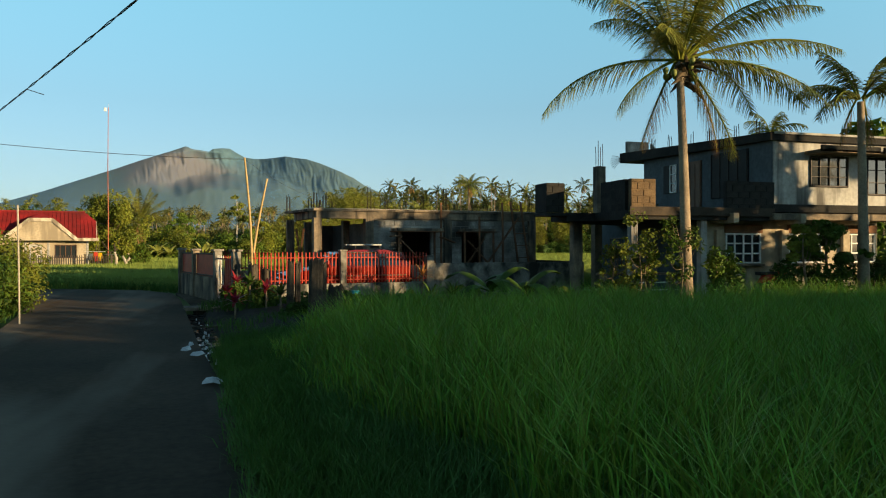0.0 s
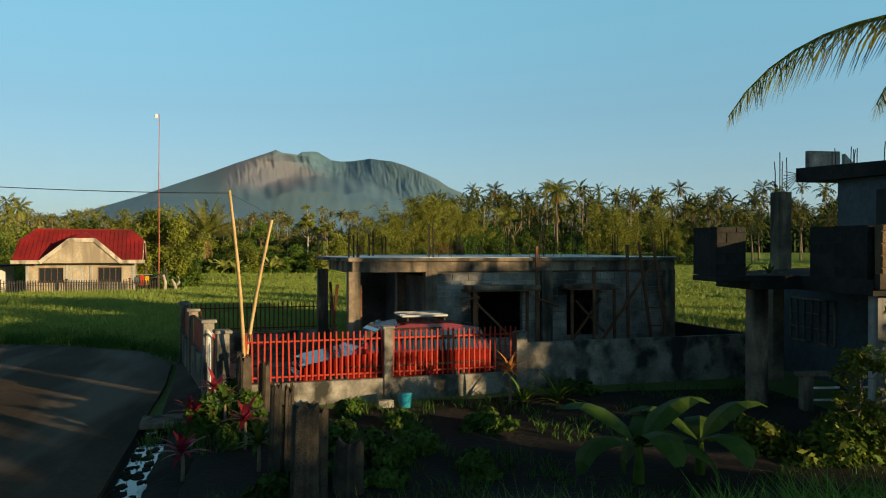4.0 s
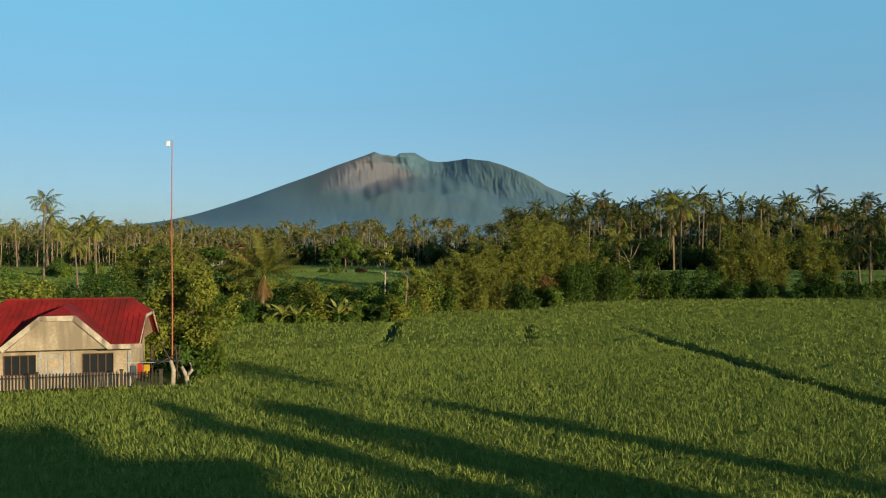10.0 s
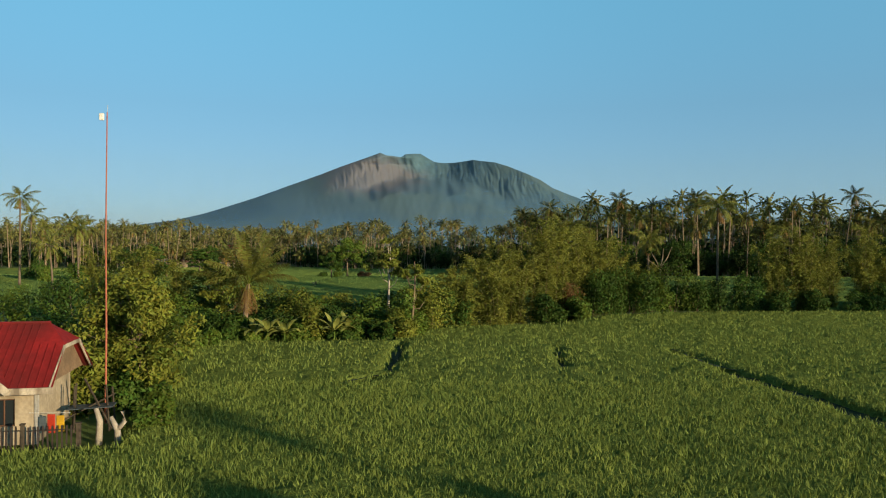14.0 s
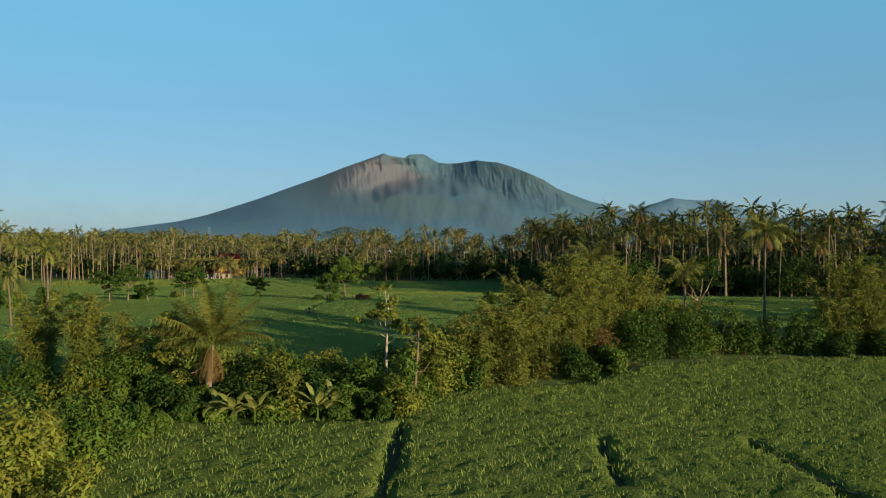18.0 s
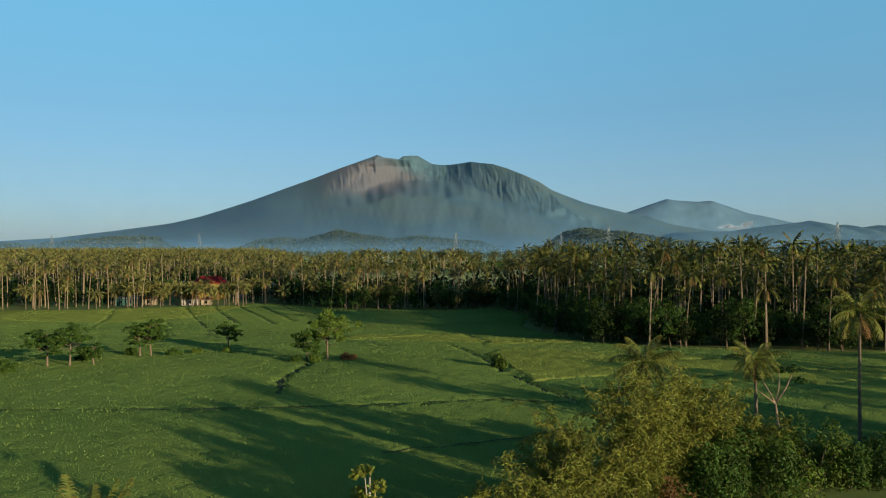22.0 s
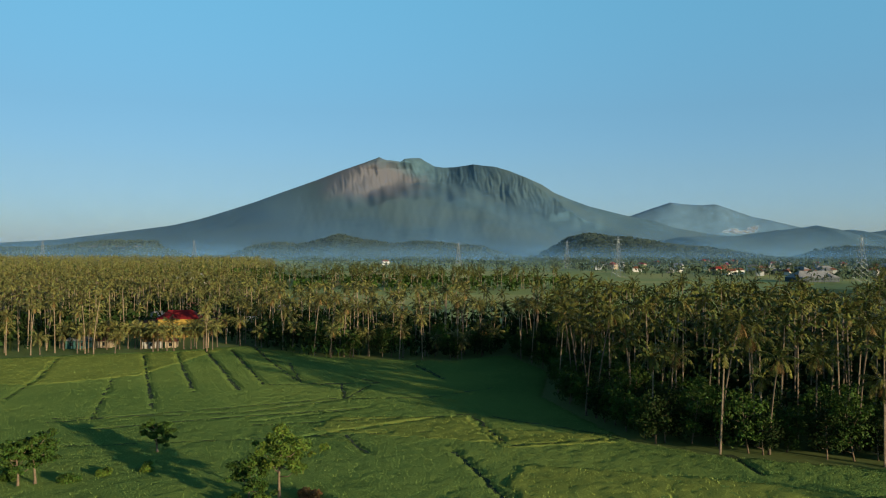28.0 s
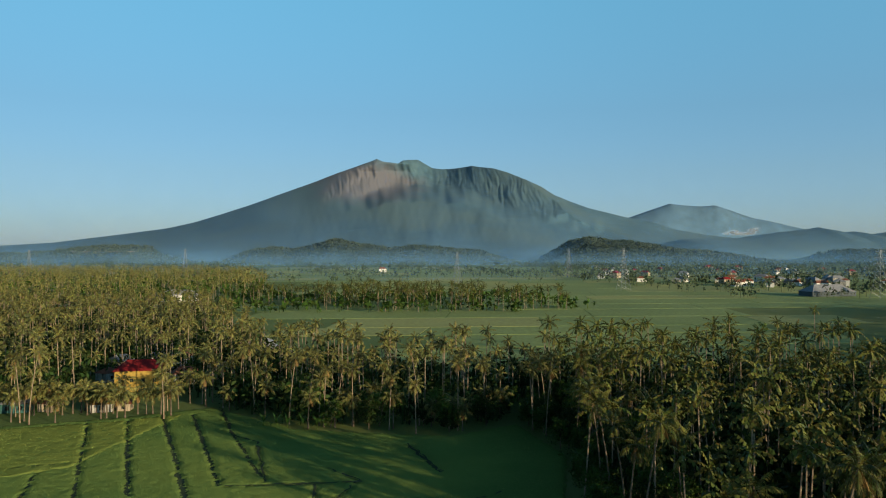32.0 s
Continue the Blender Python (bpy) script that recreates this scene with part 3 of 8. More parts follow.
wooded("dark wooded hill above the village", np.linspace(1000, 1900, 190), [(1000, -12), (1022, -8), (1088, 8), (1137, 27), (1218, 34), (1330, 31), (1500, 44), (1900, 30)], 2180, 280, 5, 27, 4200)
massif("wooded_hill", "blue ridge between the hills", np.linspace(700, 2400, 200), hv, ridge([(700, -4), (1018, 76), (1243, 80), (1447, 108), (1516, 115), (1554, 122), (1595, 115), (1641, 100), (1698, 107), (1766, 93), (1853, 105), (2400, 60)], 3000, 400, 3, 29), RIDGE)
scar = Mesh().prism([(-905, 2100), (-760, 2096), (-745, 2112), (-800, 2130), (-890, 2126)], 18, 33).part("earth_scar", mat("red_earth", (0.2, 0.15, 0.13), (0.15, 0.13, 0.12), 0.02, 0.95, 0.3))
tagged(scar, "bare red earth cut on the far hill", "earth bank", kind="structure")


def vapour(name, density, top, colour):
    """A tinted see-through surface for haze sheets and cloud, thinning upwards and in drifts."""
    m = bpy.data.materials.new(name)
    m.use_nodes = True
    N, L = m.node_tree.nodes, m.node_tree.links
    tc, sp, nz, rp, mu = N.new("ShaderNodeTexCoord"), N.new("ShaderNodeSeparateXYZ"), N.new("ShaderNodeTexNoise"), N.new("ShaderNodeMapRange"), N.new("ShaderNodeMath")
    df, tr, mx = N.new("ShaderNodeBsdfDiffuse"), N.new("ShaderNodeBsdfTransparent"), N.new("ShaderNodeMixShader")
    nz.inputs["Scale"].default_value, nz.inputs["Detail"].default_value = 0.006, 4
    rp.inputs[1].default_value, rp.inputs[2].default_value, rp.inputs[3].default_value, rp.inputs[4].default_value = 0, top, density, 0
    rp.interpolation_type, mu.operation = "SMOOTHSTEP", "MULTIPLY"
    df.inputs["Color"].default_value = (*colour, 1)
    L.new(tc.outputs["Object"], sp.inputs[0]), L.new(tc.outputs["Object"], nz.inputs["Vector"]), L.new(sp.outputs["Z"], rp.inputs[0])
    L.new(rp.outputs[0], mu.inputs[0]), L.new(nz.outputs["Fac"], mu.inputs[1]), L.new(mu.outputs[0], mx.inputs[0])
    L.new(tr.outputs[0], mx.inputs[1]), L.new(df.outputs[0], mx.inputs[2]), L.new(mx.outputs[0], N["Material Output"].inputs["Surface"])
    return m


def haze_layer(y, density, top, label):
    """One upright blue-tinted sheet standing in for haze across the whole plain, gently curved."""
    us, vs = np.linspace(-1, 1, 60), np.linspace(0, 1, 14)
    U, V = np.meshgrid(us, vs)
    i = np.arange(U.size).reshape(U.shape)
    q = np.stack([i[:-1, :-1], i[:-1, 1:], i[1:, 1:], i[1:, :-1]], -1).reshape(-1, 4)
    me = bpy.data.meshes.new("haze")
    me.from_pydata(np.stack([U * 4200, y - 250 * U ** 2, V * top - 1], -1).reshape(-1, 3).tolist(), [], q.tolist())
    ob = tagged(finish("haze", me, vapour("haze_sheet", density, top, (0.17, 0.38, 0.72)), smooth=True), label, "haze", kind="stuff")
    ob.visible_shadow = False


# Tinted sheets paint the distance haze, one behind another.
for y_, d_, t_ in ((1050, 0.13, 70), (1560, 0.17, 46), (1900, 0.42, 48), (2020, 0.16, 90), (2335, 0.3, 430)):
    haze_layer(y_, d_, t_, "blue-tinted sheet standing in for haze over the far plain")
rc = np.random.RandomState(95)
puffs = Mesh()
for (cx, cz, w, h) in ((1425, 112, 34, 12), (1470, 113, 40, 15), (1452, 106, 60, 8), (1530, 117, 22, 17), (1545, 126, 14, 14), (1500, 108, 30, 7)):
    for _ in range(9):
        x, z, a = cx + rc.uniform(-1, 1) * w, cz + rc.uniform(-0.6, 0.6) * h, rc.uniform(5, 13)
        puffs.tube([(x - a * 1.4, 3480, z), (x - a, 3480, z), (x - a * 0.3, 3480, z + 1), (x + a * 0.4, 3480, z + 1), (x + a, 3480, z), (x + a * 1.5, 3480, z)], [1, a * 0.42, a * 0.62, a * 0.6, a * 0.38, 1], 10)
cl = puffs.part("low_cloud", vapour("cloud_vapour", 0.3, 400, (0.6, 0.7, 0.85)), smooth=True)
tagged(cl, "small white cloud below the far mountain", "cloud", kind="stuff")
cl.visible_shadow = False


# ------------------------------------------------------------------ rice
def rice_bed(name, label, poly, gaps, step, height, z0=None, seed=0, material=RICEBED):
    """A standing crop as one thick, uneven bed with open paths (line, half width) through it. Returns it and a test for its inside."""
    xs = np.arange(min(p[0] for p in poly), max(p[0] for p in poly) + step, step)
    ys = np.arange(min(p[1] for p in poly), max(p[1] for p in poly) + step, step)
    r = np.random.RandomState(seed)

    def ok(X, Y):
        wx, wy = X + 0.35 * wav(X, Y, 4, 31), Y + 0.35 * wav(X, Y, 4, 32)
        m = inside(poly, wx, wy)
        for line, w in gaps:
            m &= near_line(line, wx, wy) > w * (1 + 0.5 * wav(X, Y, 5, 33))
        return m
    X, Y = np.meshgrid(xs, ys)
    X, Y = X + r.uniform(-0.3, 0.3, X.shape) * step, Y + r.uniform(-0.3, 0.3, X.shape) * step
    core = ok(X, Y)
    rim = core.copy()
    for dx in (-1, 0, 1):
        for dy in (-1, 0, 1):
            rim |= np.roll(np.roll(core, dx, 0), dy, 1)
    top = height + r.uniform(-0.22, 0.22, X.shape) * min(step * 0.9, 0.38) + 0.05 * wav(X, Y, 3, 34)
    Z = gz(X, Y) + np.where(core, top, -0.1)
    i = np.arange(X.size).reshape(X.shape)
    q = np.stack([i[:-1, :-1], i[:-1, 1:], i[1:, 1:], i[1:, :-1]], -1).reshape(-1, 4)
    q = q[rim.ravel()[q].all(1) & core.ravel()[q].any(1)]
    used = np.unique(q)
    back = np.full(X.size, -1)
    back[used] = np.arange(len(used))
    V = np.stack([X, Y, Z], -1).reshape(-1, 3)[used]
    me = bpy.data.meshes.new(name)
    q = back[q]
    me.vertices.add(len(V)), me.loops.add(q.size), me.polygons.add(len(q))
    me.vertices.foreach_set("co", V.astype(np.float32).ravel())
    me.loops.foreach_set("vertex_index", q.astype(np.int32).ravel())
    me.polygons.foreach_set("loop_start", np.arange(0, q.size, 4, dtype=np.int32))
    me.update(calc_edges=True)
    tagged(finish(name, me, material, smooth=True), label, "rice", kind="stuff")
    return ok


def blades(name, label, pts, h, w, lean, material, seed, spread=0.4, category="grass", plain=False):
    """Upright grass leaves at points (x, y, z): each a bent strip with a pointed tip."""
    r = np.random.RandomState(seed)
    n = len(pts)
    a, b = r.uniform(0, 6.28, n), r.uniform(0, 6.28, n)
    hh, ll = h * r.uniform(1 - spread, 1 + spread * 0.6, n), lean * r.uniform(0.2, 1.3, n) * h
    d = np.stack([np.cos(a), np.sin(a), 0 * a], -1)
    s = np.stack([np.cos(b), np.sin(b), 0 * b], -1) * w * 0.5
    up = np.array([0, 0, 1.0])
    m = pts + up * (hh * 0.6)[:, None] + d * (ll * 0.3)[:, None]
    tip = pts + up * (hh * r.uniform(0.85, 1.0, n))[:, None] + d * ll[:, None]
    if plain:
        ob = soup(name, np.stack([pts - s * 0.4, m + s, tip, m - s], 1), 4, material)
        return tagged(ob, label, category, kind="stuff")
    quad = np.stack([pts - s, pts + s, m + s * 0.8, m - s * 0.8], 1)
    tri = np.stack([m - s * 0.8, m + s * 0.8, tip], 1)
    ob = soup(name, quad, 4, material)
    tagged(soup(name, tri, 3, material), label, category, kind="stuff")
    return tagged(ob, label, category, kind="stuff")


def scatter(n, x0, x1, y0, y1, test, seed):
    r = np.random.RandomState(seed)
    x, y = r.uniform(x0, x1, n), r.uniform(y0, y1, n)
    k = test(x, y)
    return x[k], y[k]


def clumped(x, y, per, rad, seed, z=0.0):
    r = np.random.RandomState(seed)
    x, y = np.repeat(x, per), np.repeat(y, per)
    x, y = x + r.normal(0, rad, len(x)), y + r.normal(0, rad, len(y))
    return np.stack([x, y, gz(x, y) + z], -1)


# the paddy beside the road
P_NEAR = [(1.9, -12), (1.9, 5), (1.0, 9), (0.75, 12.4), (1.6, 14.9), (4.5, 16.1), (9, 15.6), (13, 15), (30, 14), (46, 12), (46, -12)]
ok = rice_bed("rice_crop", "rice bed beside the road, darkened with the shade between blades", P_NEAR, [], 0.3, 0.2, seed=1, material=YOUNGBED)
x, y = scatter(11000, 0.6, 26, 1.2, 16.4, ok, 2)
pts = clumped(x, y, 13, 0.075, 3, 0.08)
tall = np.clip(np.minimum(pts[:, 0] - 0.2, 17.2 - pts[:, 1]) / 2.0, 0.38, 1) * (1 + 0.16 * wav(pts[:, 0], pts[:, 1], 0.9, 8) + 0.12 * wav(pts[:, 0], pts[:, 1], 3.1, 9))
blades("rice_leaves", "tall dense green rice leaves, arching and uneven", pts, 0.92 * tall, 0.016, 0.62, YOUNGRICE, 4, category="rice", spread=0.5)
EDGEGRASS = mat("paddy_bank_grass", (0.11, 0.225, 0.055), (0.06, 0.135, 0.036), 0.5, 0.65, 0.0, spread=0.45, leaf=0.15, spec=0.15)
FRINGE = [(0.1, 1), (0.1, 5), (-0.05, 9), (-0.05, 12.6), (0.5, 14.6), (1.7, 15.9), (4.5, 16.7), (9, 16.2), (9, 15.4), (4.5, 15.6), (3.2, 15.0), (2.6, 13.0), (2.4, 9), (2.4, 5), (2.4, 1)]
x, y = scatter(14000, -0.2, 9, 1.2, 17, lambda X, Y: inside(FRINGE, X, Y), 35)
pts = clumped(x, y, 9, 0.06, 36)
blades("bank_grass", "short dark wild grass on the paddy's bank", pts, 0.2 + 0.14 * np.clip(pts[:, 0] - 0.3, 0, 1.8) + 0.1 * wav(pts[:, 0], pts[:, 1], 0.8, 7), 0.012, 0.75, EDGEGRASS, 37, spread=0.6)
x, y = scatter(2500, 20, 45, -8, 15, ok, 5)
blades("rice_leaves", "tall dense green rice leaves, arching and uneven", clumped(x, y, 8, 0.09, 6, 0.1), 0.95, 0.028, 0.4, YOUNGRICE, 7, category="rice")

# the wide field behind the houses
P_WIDE = [(-60, 44), (-14, 39.5), (-5, 36.2), (-2.8, 33.4), (2, 32.9), (9, 32.7), (12.7, 31.8), (14.2, 29.3), (60, 28), (170, 50), (170, 118), (60, 117), (36, 116.5), (23.5, 112.5), (16.2, 104), (6.3, 101.8), (3.4, 98.5),
          (2.2, 92.4), (-1.4, 92.2), (-7.5, 91.2), (-12.6, 92.4), (-13.7, 90.4), (-11.6, 77), (-8.5, 66), (-7.2, 61.6), (-10, 61.2), (-18.3, 59.8), (-60, 52.5)]
WIDE_GAPS = [([(27, 44.5), (25, 52.5), (23.4, 62.4), (23, 70), (22, 78)], 0.7), ([(22, 78), (21.6, 87)], 0.2), ([(2.2, 91), (1.9, 78)], 0.32), ([(1.9, 78), (1, 75.9), (-0.8, 73.8)], 0.22),
             ([(13.6, 87.5), (12.6, 79.6)], 0.3), ([(37.5, 64.5), (38.6, 57.8), (60, 50)], 0.8), ([(-14.4, 91.5), (-12.6, 81.8), (-11.0, 74.9), (-9.4, 68)], 0.3)]
ok = rice_bed("rice_crop", "wide even field of ripening green rice", P_WIDE, WIDE_GAPS, 0.42, 0.4, seed=11)
x, y = scatter(62000, -17, 26, 35, 74, ok, 15)
blades("rice_leaves", "fine upright green rice leaves over the field", clumped(x, y, 4, 0.1, 16, 0.13), 0.44, 0.026, 0.34, RICE, 17, category="rice", plain=True)
x, y = scatter(38000, -32, 50, 35, 118, ok, 12)
blades("rice_leaves", "fine upright green rice leaves over the field", clumped(x, y, 4, 0.16, 13, 0.17), 0.42, 0.048, 0.34, RICE, 14, category="rice", plain=True)

x, y = scatter(26000, 48, 125, 40, 119, ok, 18)
blades("rice_leaves", "upright green rice leaves over the far side of the field", clumped(x, y, 3, 0.2, 19, 0.2), 0.42, 0.06, 0.34, RICE, 20, category="rice", plain=True)

# the terraced fields in front of the grove
P_BACK = [(-140, 150), (-58, 140), (-34, 107), (-18, 104), (-6, 104), (4, 106), (12, 113), (24, 122), (62, 121), (170, 121), (150, 173.5), (110, 177), (84, 180), (63, 184), (43, 192), (34, 200.5), (31.5, 213), (27, 238), (33, 266),
          (27, 292), (12, 282), (-10, 286), (-22, 289), (-27, 295), (-46, 311), (-66, 300), (-101, 288), (-150, 284)]
BACK_GAPS = [([(-88.7, 291.5), (-77.4, 259.3), (-72, 235)], 0.31), ([(-62.1, 260.4), (-49.1, 220.1)], 0.31), ([(-70, 298.6), (-56.9, 265.3), (-49.8, 247.7), (-41.8, 226.8)], 0.37), ([(-61.1, 298.4), (-39.8, 243.5)], 0.43),
             ([(-55.4, 304.7), (-31.4, 245.2)], 0.50), ([(-48.2, 304.6), (-27.6, 250.5)], 0.43), ([(-40.9, 304.4), (-34, 285), (-21.8, 255.7)], 0.37), ([(-85, 257), (-56.9, 265)], 0.15),
             ([(-54.9, 218.9), (-25.1, 223.5), (-9.6, 235.5), (6.3, 236.9), (18.8, 246.1)], 0.22), ([(3.1, 276.5), (9.4, 257.4)], 0.25), ([(-11.4, 260.3), (-4.7, 253.1), (-9.6, 235.5)], 0.25),
             ([(-21, 251.2), (-4, 252)], 0.19), ([(-21.6, 213.3), (13.7, 221.2), (33, 204)], 0.19), ([(8.7, 196), (12.5, 178.4), (15, 163.5), (18.3, 154.4), (21.2, 147.9)], 0.34), ([(-6.7, 206), (-2.6, 194.6)], 0.25),
             ([(-13.1, 152.5), (-14.5, 160), (-13.5, 166), (-12.6, 176)], 0.34), ([(-60, 146), (-18, 146), (-3.4, 147), (12, 149), (21, 147)], 0.22), ([(44.5, 193.6), (44.2, 183.4)], 0.37), ([(13, 220), (16.2, 198.2), (33, 203)], 0.19),
             ([(40, 160), (75, 168)], 0.19), ([(38, 172), (80, 179)], 0.19), ([(-100, 205), (-40, 200), (5, 208)], 0.15), ([(-95, 180), (-64, 172)], 0.25), ([(0, 130), (30, 140)], 0.19),
             ([(-54.3, 215.8), (-34.5, 225.1), (-10.7, 236.2)], 0.24), ([(-45.3, 210.7), (-27.4, 219.2), (-5.9, 226.7)], 0.24), ([(-22.5, 215.9), (-4.7, 227.9)], 0.30), ([(-12.3, 205.4), (7.9, 219.3)], 0.34), ([(-43.7, 312.2), (-33.6, 284.1), (-27.6, 278.7), (-20.5, 252.8)], 0.28), ([(-27.2, 250.5), (-15.4, 250.8), (-4.3, 252.3)], 0.26), ([(-12.0, 250.7), (-9.7, 236.2)], 0.28), ([(3.1, 275.3), (9.0, 257.6)], 0.30)]
ok = rice_bed("rice_crop", "terraced green rice plots parted by dark paths", P_BACK, BACK_GAPS, 0.65, 0.34, seed=21, material=BACKBED)
RIPE = [[(12.4, 211), (29.4, 205.9), (31.4, 200), (15, 196.8)], [(13.4, 180), (17, 188.5), (39.1, 181.2), (61, 170), (75, 160), (51.7, 155.4), (29, 161.2), (17.5, 158)],
        [(-130, 262), (-130, 286), (-101, 286), (-66, 296), (-50, 304), (-57, 262), (-74, 250)], [(-12, 209), (-10, 219), (12, 219), (15, 200)]]
x, y = scatter(150000, -95, 85, 106, 300, lambda X, Y: ok(X, Y) & ~np.any([inside(p, X, Y) for p in RIPE], axis=0), 22)
blades("rice_leaves", "short upright rice leaves over the terraces", clumped(x, y, 2, 0.25, 23, 0.1), 0.37, 0.05, 0.3, BACKRICE, 24, category="rice", plain=True)

x, y = scatter(90000, -110, 80, 106, 305, lambda X, Y: ok(X, Y) & np.any([inside(p, X, Y) for p in RIPE], axis=0), 26)
GOLD = mat("ripening_rice", (0.26, 0.31, 0.07), (0.19, 0.24, 0.056), 0.2, 1.0, 0.6, fine=5, deep=0.1, spec=0.0)
GOLDLEAF = mat("ripening_rice_leaf", (0.36, 0.43, 0.09), (0.27, 0.34, 0.075), 0.25, 0.6, 0.0, fine=2, spread=0.2, leaf=0.15, spec=0.12)
blades("rice_leaves", "yellower upright rice leaves on the ripening plots", clumped(x, y, 2, 0.25, 27, 0.16), 0.44, 0.058, 0.3, GOLDLEAF, 28, category="rice", plain=True)
for k, plot in enumerate(RIPE):
    rice_bed("rice_crop", "brighter ripening rice plot among the terraces", plot, BACK_GAPS, 0.65, 0.42, seed=70 + k, material=GOLD)

# Path colour mixes mud with the shade between plots.
MUD = mat("mud_and_shade_path", (0.05, 0.07, 0.024), (0.03, 0.045, 0.017), 0.4, 0.9, 0.5, fine=6)


def mud_paths(label, gaps):
    """Trodden mud, darkened with gap shade, along crop openings; the narrow ones are raised."""
    ribbon = Mesh()
    for line, w in gaps:
        for (xa, ya), (xb, yb) in zip(line, line[1:]):
            d = math.hypot(xb - xa, yb - ya)
            n_ = max(2, int(d / 1.5))
            f = np.linspace(0, 1, n_ + 1)
            nx, ny = -(yb - ya) / d, (xb - xa) / d
            cx, cy = xa + (xb - xa) * f, ya + (yb - ya) * f
            wide, up = w * np.clip((0.75 if w < 0.3 else 1.5) + 0.9 * wav(cx, cy, 3, 36), 0.15, 2), 0.34 if w < 0.3 else 0.11
            off = 0.7 * wav(cx, cy, 5, 37)
            cx, cy = cx + nx * off, cy + ny * off
            L_ = np.stack([cx + nx * wide, cy + ny * wide, gz(cx, cy) + up], -1)
            R_2 = np.stack([cx - nx * wide, cy - ny * wide, gz(cx, cy) + up], -1)
            ribbon.add(np.concatenate([L_, R_2]).tolist(), [[i, n_ + 1 + i, n_ + 2 + i, i + 1] for i in range(n_)])
    tagged(ribbon.part("mud_paths", MUD), label, "path", kind="stuff")


mud_paths("dark mud paths with painted gap shade between the terraced plots", BACK_GAPS)
mud_paths("dark mud paths with painted gap shade through the wide field", WIDE_GAPS)
P_SIDE = [(-70, 86), (-22, 88.5), (-14.6, 91), (-15.6, 93.5), (-23, 97.5), (-40, 101), (-70, 104)]
ok = rice_bed("rice_crop", "small rice plot behind the hedge", P_SIDE, [], 0.5, 0.45, seed=61)
x, y = scatter(6000, -50, -14, 86, 102, ok, 62)
blades("rice_leaves", "fine upright green rice leaves over the plot", clumped(x, y, 4, 0.14, 63, 0.2), 0.42, 0.04, 0.34, RICE, 64, category="rice", plain=True)

# verge between road and paddy
VER = [(0.35, -3), (0.3, 5), (0.1, 9), (-0.25, 13), (-0.1, 15), (1.3, 15.5), (2.2, 14), (1.5, 9), (1.6, -3)]
x, y = scatter(5000, -0.6, 2.3, -1, 15.6, lambda X, Y: inside(VER, X, Y), 41)
blades("verge_grass", "short wild grass on the road's edge", clumped(x, y, 8, 0.05, 42), 0.34, 0.012, 0.7, VERGE, 43)
VL = [(-4.5, 0), (-5.0, 18), (-5.8, 23), (-7, 29), (-9, 32), (-16, 34), (-16, 10), (-8, 0)]
x, y = scatter(4500, -14, -4, 6, 33, lambda X, Y: inside(VL, X, Y), 44)
blades("verge_grass", "wild grass along the road's far side", clumped(x, y, 7, 0.08, 45), 0.4, 0.02, 0.6, VERGE, 46)
x, y = scatter(5200, 12.2, 30, 27.2, 34.5, lambda X, Y: inside([(12.3, 27.6), (16, 27.6), (30, 28), (30, 34.4), (12.4, 34.4)], X, Y), 56)
blades("rice_leaves", "dense rice leaves behind the boundary wall", clumped(x, y, 8, 0.09, 57, 0.15), 0.6, 0.022, 0.34, RICE, 58, category="rice")
x, y = scatter(1500, 11.9, 17, 26.3, 32, lambda X, Y: inside([(12.0, 26.4), (15.4, 27.3), (16.5, 29), (14, 31.8), (12.9, 31.8)], X, Y), 53)
blades("verge_grass", "rank grass beside the boundary wall", clumped(x, y, 9, 0.08, 54), 0.5, 0.02, 0.6, VERGE, 55)
VB = [(-2.2, 31.2), (-3.6, 33.8), (-6.5, 35.6), (-14, 37.6), (-14, 40), (-4, 37), (-2.2, 34), (2.4, 33.4), (2.4, 32), (-1.8, 31.4)]
x, y = scatter(4000, -14, 3, 31, 40, lambda X, Y: inside(VB, X, Y), 50)
blades("verge_grass", "rank grass between the fence and the rice", clumped(x, y, 7, 0.08, 51), 0.38, 0.018, 0.6, VERGE, 52)
GAR = [(12, 15.1), (9, 15.3), (3.6, 15), (1.6, 13.9), (0.6, 13.8), (-0.4, 16), (-0.9, 22), (0.3, 23), (6.5, 23.8), (12, 24)]
x, y = scatter(1300, -1, 12, 15, 24, lambda X, Y: inside(GAR, X, Y) & (wav(X, Y, 3, 9) > 0.05), 47)
blades("garden_weeds", "sparse weeds on the dark garden soil", clumped(x, y, 7, 0.07, 48, 0.2), 0.25, 0.02, 0.8, VERGE, 49)
gx, gy = np.arange(-1.6, 15.5, 0.5), np.arange(13.5, 25.5, 0.5)
GX, GY = np.meshgrid(gx, gy)
soil = grid_mesh("garden_soil", gx, gy, lambda X, Y: land(X, Y) + 0.035 + 0.03 * wav(X, Y, 1.3, 6), EARTH, inside(GAR, GX, GY))
tagged(soil, "dark damp garden soil between paddy and wall", "soil", kind="structure")


